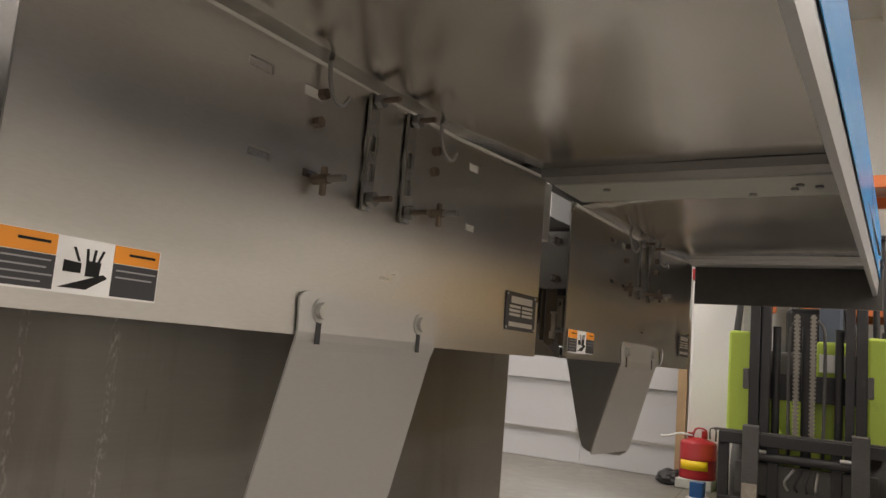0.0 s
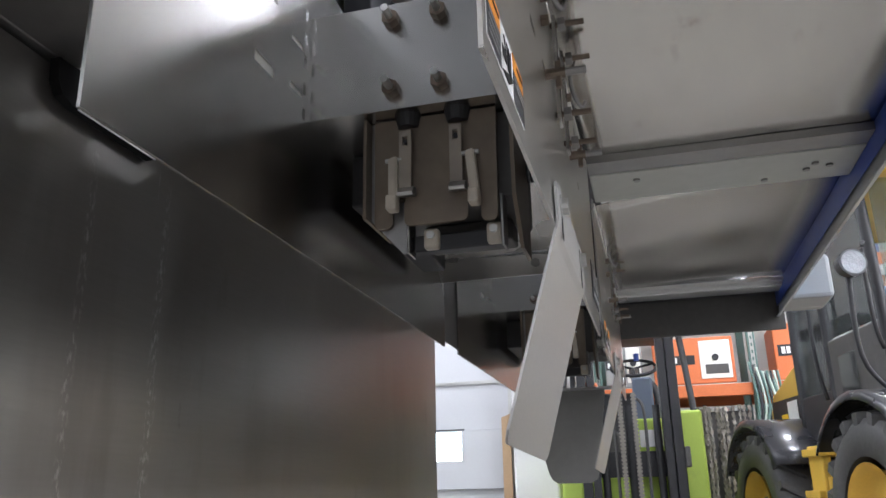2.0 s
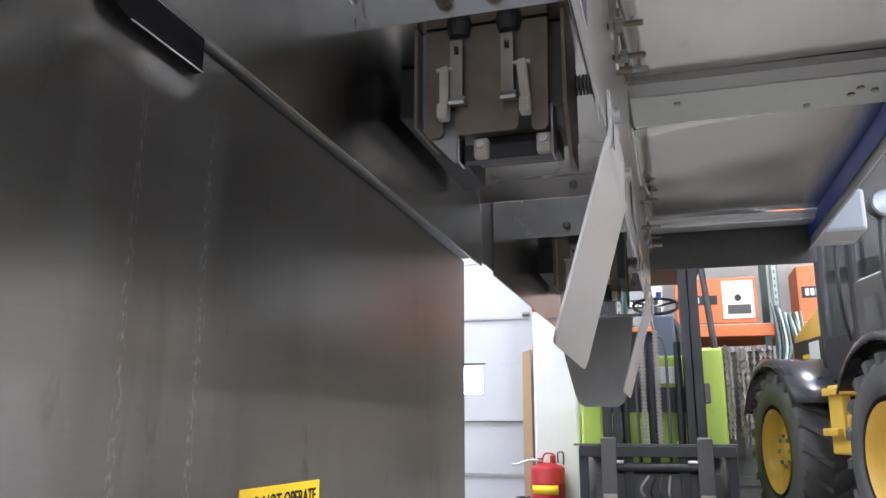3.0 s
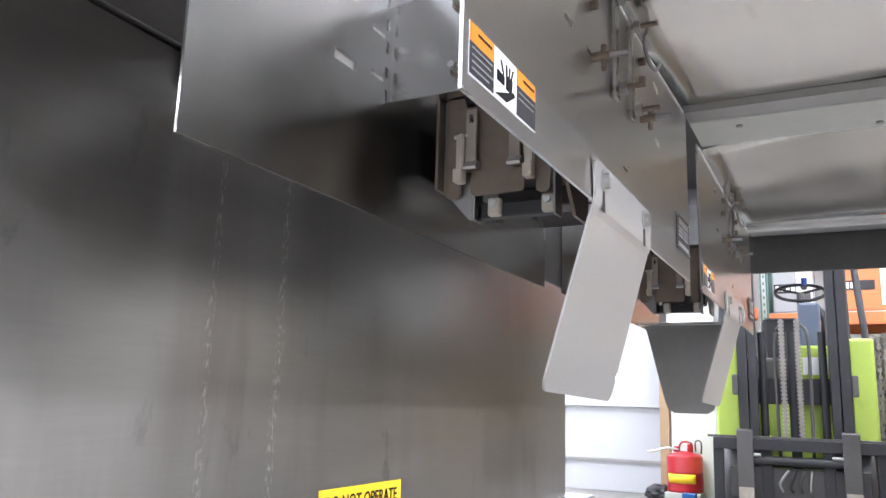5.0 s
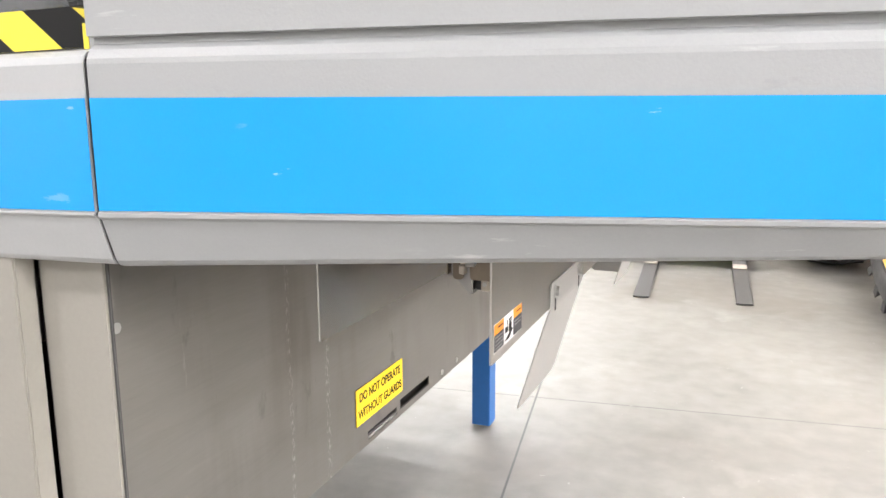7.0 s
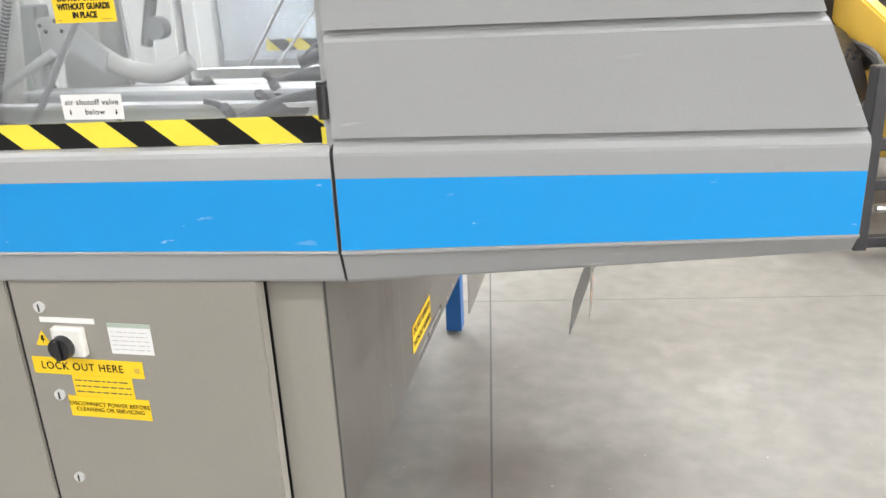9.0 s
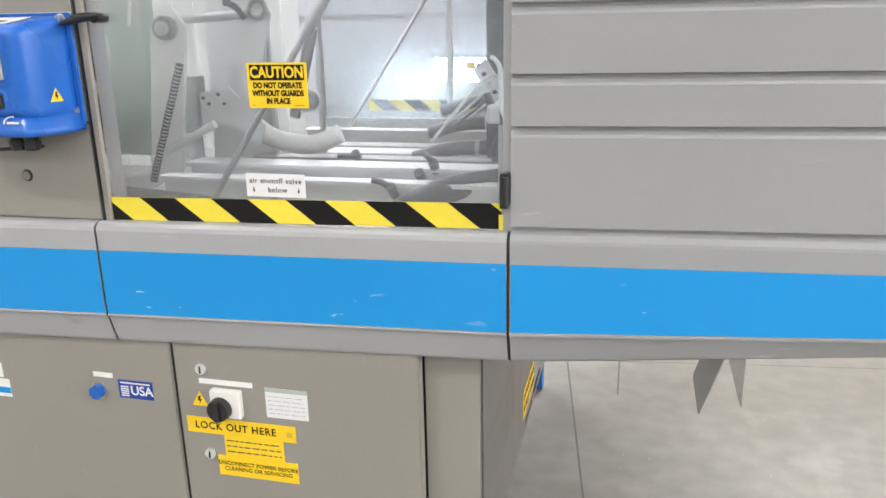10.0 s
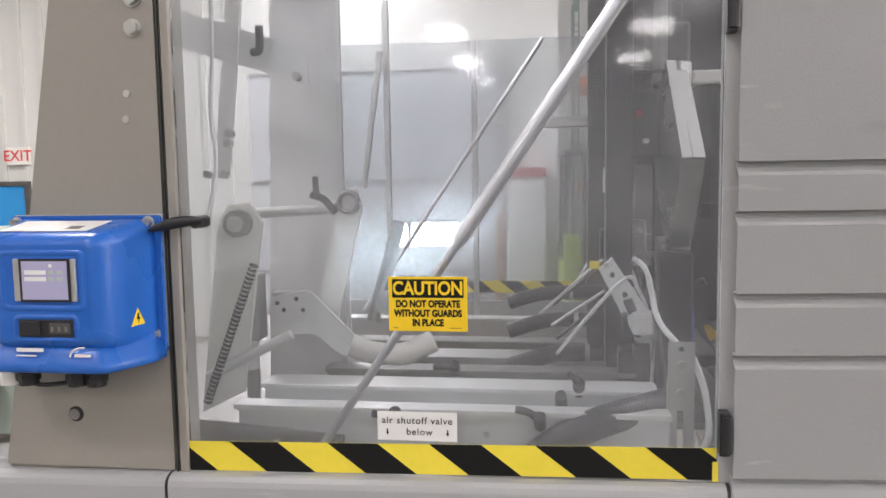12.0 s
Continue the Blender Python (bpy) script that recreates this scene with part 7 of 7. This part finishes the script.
part("motor", cyl(bm_new(), (-0.868, 1.0, 1.87), (-0.868, 1.0, 2.16), 0.046, 20), BLACK, fr, "black motor")
part("motor", cyl(bm_new(), (-1.06, 0.86, 2.18), (-1.06, 0.86, 2.40), 0.06, 18), DARK, fr, "black motor")
part("gearbox", box(bm_new(), -1.13, -1.02, 0.82, 0.95, 1.98, 2.14, 0.008), DARK, fr)
part("cross_bar", box(bm_new(), -1.30, -0.96, 1.52, 1.58, 2.10, 2.13, 0.002), ALU, fr)
part("gear_cover", box(bm_new(), -1.14, -0.97, 1.60, 1.66, 1.50, 2.06, 0.01), BLACK, fr, "dark gear cover")
part("gear_cover", box(bm_new(), -1.10, -0.95, 1.16, 1.24, 2.15, 2.52, 0.01), BLACK, fr, "dark gear cover")
part("chain_guard", box(bm_new(), -1.045, -0.975, 0.62, 0.66, 1.47, 1.78, 0.006), BLACK, fr, "black chain guard")
part("valve_block", box(bm_new(), -1.13, -1.05, 1.02, 1.12, 1.47, 1.58, 0.006), BLACK, fr, "black valve block")
part("valve_block", box(bm_new(), -1.12, -1.03, 0.70, 0.80, 1.46, 1.55, 0.006), BLACK, fr, "black valve block")
part("tie_bar", cyl(bm_new(), (-1.02, 0.64, 1.62), (-0.97, 1.40, 1.60), 0.012, 10), STEEL_DARK, fr)
part("yellow_tag", box(bm_new(), -1.01, -0.985, 0.70, 0.703, 1.765, 1.78), TAPE_YELLOW, fr)
part("red_button", box(bm_new(), -1.075, -1.062, 0.815, 0.82, 2.075, 2.092), RED, fr)
# dark columns and drive parts, with black sheets added to darken the hinge side
part("column", box(bm_new(), -1.112, -1.080, 0.97, 1.03, 1.326, 2.815, 0.003), BLACK, fr, "black column")
part("column", box(bm_new(), -1.165, -1.078, 1.30, 1.34, 1.326, 2.815, 0.003), DARK, fr, "dark column")
part("column", box(bm_new(), -1.002, -0.966, 1.20, 1.24, 1.326, 2.815, 0.003), BLACK, fr, "black column")
part("rear_dark_sheet", box(bm_new(), -0.977, -0.60, 1.60, 1.61, 1.44, 2.60, 0.002), BLACK, fr, "black rear sheet added to darken the hinge side")
part("side_dark_sheet", box(bm_new(), -0.985, -0.978, 0.96, 2.15, 1.44, 2.60, 0.002), BLACK, fr, "black side sheet added to darken the hinge side")
part("motor", cyl(bm_new(), (-0.868, 1.0, 1.83), (-0.868, 1.0, 1.868), 0.030, 18), BLACK, fr, "black motor")
part("reducer", box(bm_new(), -1.022, -0.945, 0.88, 0.96, 2.205, 2.300, 0.008), DARK, fr, "dark reducer")
part("reducer_flange", cyl(bm_new(), (-0.985, 0.90, 2.160), (-0.985, 0.90, 2.205), 0.046, 18), STEEL_DARK, fr)
part("motor_cap", box(bm_new(), -0.930, -0.815, 0.95, 1.05, 2.161, 2.195, 0.008), WHITE_PLASTIC, fr, "pale motor cap")
part("grey_panel", box(bm_new(), -1.062, -1.006, 1.06, 1.066, 1.70, 2.28, 0.001), STEEL, fr, "grey steel panel")
for z0, z1 in ((1.60, 1.66), (1.72, 1.80), (1.86, 1.90), (2.02, 2.10), (2.18, 2.22)):
    part("bearing_block", box(bm_new(), -1.122, -1.068, 0.90, 0.965, z0, z1, 0.004), (DARK, STEEL_DARK)[int(z0 * 50) % 2], fr)
part("plug", cyl(bm_new(), (-0.973, 0.70, 1.572), (-0.973, 0.70, 1.645), 0.014, 12), NAVY, fr, "blue plug")
part("plug_cap", cyl(bm_new(), (-0.973, 0.70, 1.645), (-0.973, 0.70, 1.672), 0.011, 12), BLACK_PLASTIC, fr)
part("plug_cable", tube(bm_new(), [(-0.973, 0.70, 1.672), (-0.968, 0.69, 1.700), (-0.945, 0.70, 1.715), (-0.93, 0.74, 1.700)], 0.004, 6, 6), BLACK, fr)
# sloping arm of the glue head with its black hoses
part("head_arm", prism(bm_new(), [(-1.165, 1.735), (-1.135, 1.760), (-1.030, 1.600), (-1.050, 1.560), (-1.085, 1.575)], 0.70, 0.72, lambda u, v, w: (u, w, v)), ALU_PALE, fr, "sloping aluminium arm")
part("head_block", box(bm_new(), -1.115, -1.075, 0.66, 0.70, 1.590, 1.640, 0.004), BLACK, fr, "black head block")
part("head_block", box(bm_new(), -1.095, -1.060, 0.62, 0.66, 1.545, 1.580, 0.004), BLACK, fr, "black head block")
for y, z, x0 in ((1.30, 1.594, -1.30), (1.10, 1.548, -1.29), (0.85, 1.511, -1.27)):
    part("black_hose", tube(bm_new(), [(x0 - 0.10, y, z - 0.035), (x0, y, z - 0.006), (x0 + 0.10, y, z), (-1.05, y, z + 0.002)], 0.021, 12, 6), BLACK_PLASTIC, fr, "black hose")
    part("hose_clip", cyl(bm_new(), (x0 + 0.08, y, z), (x0 + 0.092, y, z), 0.0235, 14), ZINC, fr)
for i in range(7):
    x, z = -1.15 + 0.014 * i, 1.745 - 0.022 * i
    part("arm_screw", cyl(bm_new(), (x, 0.70, z), (x, 0.690, z), 0.006, 8), (ZINC, BLACK_PLASTIC)[i % 2], fr)
part("yellow_tag", box(bm_new(), -1.185, -1.163, 0.71, 0.714, 1.735, 1.752), TAPE_YELLOW, fr)
part("orange_rod", cyl(bm_new(), (-0.985, 1.30, 1.86), (-0.945, 1.40, 1.76), 0.006, 8), TAPE_YELLOW, fr, "thin yellow rod")
rnd = random.Random(23)
for i in range(10):
    x, y, z = rnd.uniform(-1.13, -1.0), 0.74 + 0.05 * i, rnd.uniform(1.70, 2.42)
    va = part("air_valve", box(bm_new(), x - 0.018, x + 0.018, y - 0.015, y + 0.015, z - 0.04, z + 0.04, 0.004), (BLACK, STEEL_DARK)[i % 2], fr)
    part("nipple", cyl(bm_new(), (x, y - 0.015, z + 0.015), (x, y - 0.04, z + 0.015), 0.007, 8), ZINC, va)
    part("bracket", box(bm_new(), min(x, -1.10), max(x, -1.08), y - 0.004, y + 0.004, z - 0.006, z + 0.006), STEEL_DARK, va)
for i in range(5):
    x, y = -1.13 + 0.035 * i, 0.9 + 0.12 * i
    rd = part("drive_rod", cyl(bm_new(), (x, y, 1.326), (x + 0.01, y, 2.50), 0.008 + 0.002 * (i % 3), 10), (BLACK, STEEL_DARK)[i % 2], fr)
    part("collar", cyl(bm_new(), (x + 0.005, y, 1.9 + 0.06 * i), (x + 0.005, y, 1.96 + 0.06 * i), 0.020, 12), ALU, rd)
# tangle of tubes and cables
tb = thing("air_lines", "tangle of milky air lines and black cables", "air lines", (-1.08, 0.7, 1.5))
rnd = random.Random(11)
for i in range(6):
    y = 0.66 + 0.16 * i
    x = -1.10 + rnd.uniform(-0.03, 0.03)
    pts = [(x - 0.10 - 0.1 * rnd.random(), y - 0.04, 1.56), (x - 0.02, y - 0.02, 1.66 + 0.06 * rnd.random()), (x + 0.02, y, 1.72 - 0.05 * rnd.random()), (x + 0.05, y, 1.60), (x + 0.05, y + 0.02, 1.46)]
    part("air_line", tube(bm_new(), pts, 0.0042, 8, 6), (TUBE, BLACK, TUBE)[i % 3], tb)
part("air_line", tube(bm_new(), [(-1.10, 0.60, 1.77), (-1.075, 0.58, 1.745), (-1.06, 0.52, 1.66), (-1.03, 0.47, 1.62)], 0.006, 8, 6), TUBE, tb)
part("air_line", tube(bm_new(), [(-1.005, 0.44, 1.60), (-0.985, 0.43, 1.54), (-0.978, 0.42, 1.46), (-0.995, 0.42, 1.42)], 0.0065, 8, 6), TUBE, tb)
part("manifold", box(bm_new(), -1.105, -1.065, 0.56, 1.70, 1.615, 1.66, 0.008), ALU_PALE, tb)
for i in range(9):
    y = 0.60 + 0.12 * i
    ft = part("push_fitting", cyl(bm_new(), (-1.10, y, 1.655), (-1.112, y, 1.685), 0.010, 10), (BLACK_PLASTIC, ZINC)[i % 2], tb)
    part("push_fitting", cyl(bm_new(), (-1.07, y + 0.05, 1.64), (-1.045, y + 0.05, 1.645), 0.010, 10), (ZINC, BLACK_PLASTIC, RED)[i % 3], tb)
part("cable", tube(bm_new(), [(-1.07, 0.55, 1.70), (-1.05, 0.47, 1.55), (-1.055, 0.44, 1.40)], 0.004, 6, 6), BLACK, tb)
# left-hand linkage
wp_ = thing("back_plate", "tall pale painted plate inside the machine", "machine plate", (-1.86, 0.78, 1.33))
bm = bm_new()
prism(bm, [(-1.97, 1.33), (-1.75, 1.33), (-1.775, 2.55), (-1.93, 2.55)], 0.78, 0.785, lambda u, v, w: (u, w, v))
part("plate", bm, WHITE_PAINT, wp_)
part("edge_fold", box(bm_new(), -1.776, -1.762, 0.765, 0.7795, 1.45, 2.52), ALU, wp_)
bm = bm_new()
prism(bm, [(-2.115, 2.325), (-1.755, 2.205), (-1.755, 2.135), (-2.115, 2.245)], 0.50, 0.505, lambda u, v, w: (u, w, v))
lk = thing("linkage", "zinc plated linkage of bars, arms and a spring", "linkage", (-1.95, 0.5, 1.33))
part("flat_bar", bm, ALU_PALE, lk)
bm = bm_new()
prism(bm, [(-1.900, 2.50), (-1.868, 2.50), (-1.928, 1.95), (-1.960, 1.95)], 0.490, 0.4995, lambda u, v, w: (u, w, v))
part("slotted_link", bm, ALU_PALE, lk)
for x, z in ((-1.918, 2.04), (-1.922, 2.02), (-1.968, 1.957), (-1.932, 1.957), (-1.772, 2.15), (-2.095, 2.30), (-2.095, 2.255)):
    part("bolt", cyl(bm_new(), (x, 0.489, z), (x, 0.470, z), 0.0085, 12), ZINC, lk)
part("lever_handle", tube(bm_new(), [(-1.862, 0.475, 2.20), (-1.845, 0.470, 2.205), (-1.842, 0.465, 2.25)], 0.0085, 8, 4), BLACK_PLASTIC, lk)
bm = bm_new()
prism(bm, [(-2.055, 1.42), (-1.955, 1.47), (-1.898, 1.85), (-1.925, 1.895), (-1.975, 1.89), (-2.0, 1.85)], 0.585, 0.597, lambda u, v, w: (u, w, v))
part("arm_plate", bm, WHITE_PLASTIC, lk, "pale arm plate")
part("pivot_ring", cyl(bm_new(), (-1.948, 0.584, 1.85), (-1.948, 0.560, 1.85), 0.030, 20), STEEL_DARK, lk)
part("pivot_pin", cyl(bm_new(), (-1.948, 0.560, 1.85), (-1.948, 0.550, 1.85), 0.018, 16), ALU, lk)
bm = bm_new()
a, b = Vector((-1.912, 0.565, 1.76)), Vector((-2.035, 0.565, 1.445))
for i in range(34):
    p = a.lerp(b, i / 34)
    q = a.lerp(b, (i + 0.45) / 34)
    cyl(bm, p, q, 0.0105, 8)
part("coil_spring", bm, BLACK, lk, "dark coil spring")
part("spring_core", cyl(bm_new(), a, b, 0.006, 8), ALU, lk)
part("push_rod", cyl(bm_new(), (-2.035, 0.575, 1.505), (-1.835, 0.575, 1.605), 0.011, 12), ALU_PALE, lk)
bm = bm_new()
prism(bm, [(-1.885, 1.60), (-1.79, 1.60), (-1.72, 1.55), (-1.70, 1.60), (-1.80, 1.70), (-1.885, 1.685)], 0.60, 0.606, lambda u, v, w: (u, w, v))
part("knuckle_plate", bm, ALU_PALE, lk)
for x, z in ((-1.875, 1.67), (-1.86, 1.655), (-1.83, 1.68), (-1.815, 1.655)):
    part("hole", cyl(bm_new(), (x, 0.5995, z), (x, 0.597, z), 0.005, 8), BLACK, lk)
bm = bm_new()
prism(bm, [(-1.80, 1.60), (-1.755, 1.60), (-1.685, 1.88), (-1.70, 1.925), (-1.745, 1.915)], 0.64, 0.65, lambda u, v, w: (u, w, v))
part("arm_plate", bm, WHITE_PLASTIC, lk, "pale arm plate")
part("ring_handle", tube(bm_new(), [(-1.714 + 0.022 * math.cos(t_), 0.632, 1.892 + 0.022 * math.sin(t_)) for t_ in [2 * math.pi * k / 10 for k in range(11)]], 0.006, 6, 2), STEEL_DARK, lk)
part("lever_handle", tube(bm_new(), [(-1.79, 0.60, 1.91), (-1.76, 0.60, 1.90), (-1.735, 0.60, 1.87)], 0.008, 8, 4), BLACK_PLASTIC, lk)
part("lever_handle", cyl(bm_new(), (-1.777, 0.60, 1.90), (-1.779, 0.60, 1.95), 0.007, 8), BLACK_PLASTIC, lk)
part("shaft", cyl(bm_new(), (-1.93, 0.62, 1.87), (-1.74, 0.62, 1.88), 0.012, 10), ALU, lk)
part("curved_duct", tube(bm_new(), [(-1.80, 0.66, 1.62), (-1.72, 0.68, 1.555), (-1.62, 0.70, 1.535), (-1.54, 0.72, 1.565)], 0.026, 12, 6), WHITE_PLASTIC, lk, "pale curved duct")
part("grey_box", box(bm_new(), -1.925, -1.86, 0.70, 0.73, 1.59, 1.68, 0.006), GREY, lk)
part("cylinder", cyl(bm_new(), (-1.63, 0.78, 1.84), (-1.70, 0.78, 1.60), 0.016, 12), STEEL_DARK, lk)
part("roller", cyl(bm_new(), (-1.66, 0.76, 1.645), (-1.66, 0.80, 1.645), 0.030, 16), GREY, lk)
al_ = thing("air_line", "milky air line hung inside the machine", "air line", (-1.72, 0.4, 1.6))
part("tube", tube(bm_new(), [(-1.90, 0.262, 2.815), (-1.90, 0.30, 2.6), (-1.905, 0.38, 2.42), (-1.923, 0.42, 2.185), (-1.931, 0.42, 2.086), (-1.924, 0.42, 1.979), (-1.947, 0.42, 1.856)], 0.0045, 8, 6), TUBE, al_)
sw2 = thing("guide_bar", "slim pale guide bar standing inside the machine", "guide bar", (-1.66, 0.9, 1.33))
part("bar", cyl(bm_new(), (-1.745, 0.90, 1.92), (-1.695, 0.90, 2.26), 0.008, 10), ALU, sw2)
part("post", box(bm_new(), -1.70, -1.685, 0.95, 0.97, 1.33, 2.5, 0.002), ALU, sw2)
vb = thing("valve_unit", "small grey valve unit behind the door", "valve", (-1.98, 0.72, 1.33))
part("body", box(bm_new(), -2.03, -1.96, 0.70, 0.76, 1.56, 1.72, 0.006), GREY, vb)
part("bowl", cyl(bm_new(), (-1.995, 0.72, 1.49), (-1.995, 0.72, 1.56), 0.025, 14), TUBE, vb)
part("stand", box(bm_new(), -2.01, -1.98, 0.735, 0.75, 1.326, 1.56), STEEL_DARK, vb)
# far guard door with its own hazard tape
fd = thing("guard_door", "clear far-side guard door with hazard tape", "guard door", (-1.46, 2.20, 1.33))
g = part("pane", box(bm_new(), -2.2, -1.0, 2.20, 2.205, 1.42, 2.5), CLEAR, fd)
g.visible_shadow = False
part("sill", box(bm_new(), -2.2, -1.0, 2.195, 2.21, 1.326, 1.42, 0.002), GREY_RAIL, fd)
for x in (-2.21, -1.59, -0.995):
    part("stile", box(bm_new(), x - 0.012, x + 0.012, 2.19, 2.215, 1.326, 2.5, 0.002), ALU, fd)
part("prop_strut", cyl(bm_new(), (-2.07, 2.17, 1.38), (-1.31, 2.17, 2.49), 0.009, 10), ALU, fd, "slim prop strut")
part("tape", box(bm_new(), -1.98, -1.02, 2.196, 2.1985, 1.455, 1.505), TAPE_YELLOW, fd, "yellow hazard tape")
for k in range(6):
    a0 = -1.97 + 0.16 * k
    bm = bm_new()
    prism(bm, [(a0, 1.505), (a0 + 0.08, 1.505), (a0 + 0.14, 1.455), (a0 + 0.06, 1.455)], 2.194, 2.1955, lambda u, v, w: (u, w, v))
    part("black_bar", bm, INK, fd)
# top frame of the machine
tf = thing("top_frame", "grey steel top frame of the machine", "machine frame", (-1.5, 1.2, 2.81))
for y in (0.24, 2.2):
    part("beam", box(bm_new(), -2.2, -0.98, y - 0.03, y + 0.03, 2.81, 2.89, 0.004), GREY_RAIL, tf)
for x in (-2.1, -1.0):
    part("beam", box(bm_new(), x - 0.03, x + 0.03, 0.275, 2.165, 2.81, 2.89, 0.004), GREY_RAIL, tf)

# ---- neighbour on the left ----
nb = thing("feeder_unit", "pale green feeder unit with a handwheel and chrome bars", "feeder unit", (-2.9, 0.6, 0.0))
part("body", box(bm_new(), -3.4, -2.64, 0.42, 1.2, 1.45, 1.60, 0.01), PALE_GREEN, nb)
part("front_body", box(bm_new(), -2.638, -2.34, 0.42, 0.56, 1.45, 1.60, 0.01), PALE_GREEN, nb)
part("side_plate", box(bm_new(), -2.62, -2.31, 0.34, 0.36, 1.44, 1.585, 0.004), PALE_GREEN, nb)
part("base", box(bm_new(), -3.4, -2.62, 0.42, 1.2, 0.0, 1.45, 0.01), TAUPE_COLUMN, nb)
hw = part("handwheel", cyl(bm_new(), (-2.425, 0.30, 1.548), (-2.425, 0.325, 1.548), 0.066, 28), ALU, nb, "silver handwheel")
part("hub", cyl(bm_new(), (-2.425, 0.285, 1.548), (-2.425, 0.34, 1.548), 0.022, 16), STEEL_DARK, hw)
for z in (1.715, 1.735):
    part("chrome_bar", cyl(bm_new(), (-3.3, 0.45, z + 0.01), (-2.28, 0.42, z), 0.011, 12), ZINC, nb, "chrome guide bar")
part("rear_block", box(bm_new(), -2.72, -2.45, 1.205, 1.29, 1.40, 1.98, 0.01), PALE_GREEN, nb)
part("rear_bracket", box(bm_new(), -2.72, -2.66, 1.16, 1.204, 1.40, 1.50), STEEL_DARK, nb)
part("upper_block", box(bm_new(), -3.2, -2.36, 0.55, 0.9, 1.75, 1.83, 0.008), PALE_GREEN, nb)
part("upper_post", box(bm_new(), -2.75, -2.7, 0.6, 0.8, 1.6, 1.75), STEEL_DARK, nb)
part("bar_clamp", box(bm_new(), -2.66, -2.58, 0.40, 0.50, 1.60, 1.78, 0.005), DARK, nb)
part("pipe", tube(bm_new(), [(-2.30, 0.4, 1.62), (-2.285, 0.38, 1.66), (-2.29, 0.38, 1.72)], 0.012, 8, 4), PALE_GREEN, nb)
for z in (1.455, 1.575):
    part("bolt", cyl(bm_new(), (-2.33, 0.34, z), (-2.33, 0.333, z), 0.008, 8), ZINC, nb)

# ---- north wall details on the left: ribs, exit sign, blue door ----
bm = bm_new()
x = HX0 + 0.15
while x < DX0 - 0.1:
    if not (-8.95 < x < -7.75):
        box(bm, x - 0.025, x + 0.025, HY1 - 0.03, HY1, 0.0, HZ)
    else:
        box(bm, x - 0.025, x + 0.025, HY1 - 0.03, HY1, 1.97, HZ)
    x += 0.3
setting("wall_ribs", bm, WALL, "vertical ribs of the pale metal wall")
bd = tagged(new("door_2"), "blue steel personnel door", "", "", "structure")
part("leaf", box(bm_new(), -8.78, -7.88, HY1 - 0.05, HY1 - 0.004, 0.0, 1.905, 0.006), BLUE, bd)
part("frame", box(bm_new(), -7.875, -7.82, HY1 - 0.07, HY1 - 0.003, 0.0, 1.965), DARK, bd)
part("frame", box(bm_new(), -8.84, -8.785, HY1 - 0.07, HY1 - 0.003, 0.0, 1.965), DARK, bd)
part("frame", box(bm_new(), -8.784, -7.876, HY1 - 0.07, HY1 - 0.003, 1.908, 1.965), DARK, bd)
part("door_handle", tube(bm_new(), [(-7.97, HY1 - 0.05, 1.0), (-7.97, HY1 - 0.10, 1.0), (-8.08, HY1 - 0.10, 1.0)], 0.012, 8, 3), ZINC, bd)
ex = thing("exit_sign", "white exit sign with red letters above the blue door", "exit sign", (-8.0, HY1 - 0.06, 2.18))
part("case", box(bm_new(), -8.10, -7.79, HY1 - 0.06, HY1 - 0.003, 2.17, 2.39, 0.008), WHITE_PLASTIC, ex)
letters("lettering", "EXIT", 0.19, facing_front(-7.945, HY1 - 0.0615, 2.28), EXIT_RED, ex, bold=0.002)
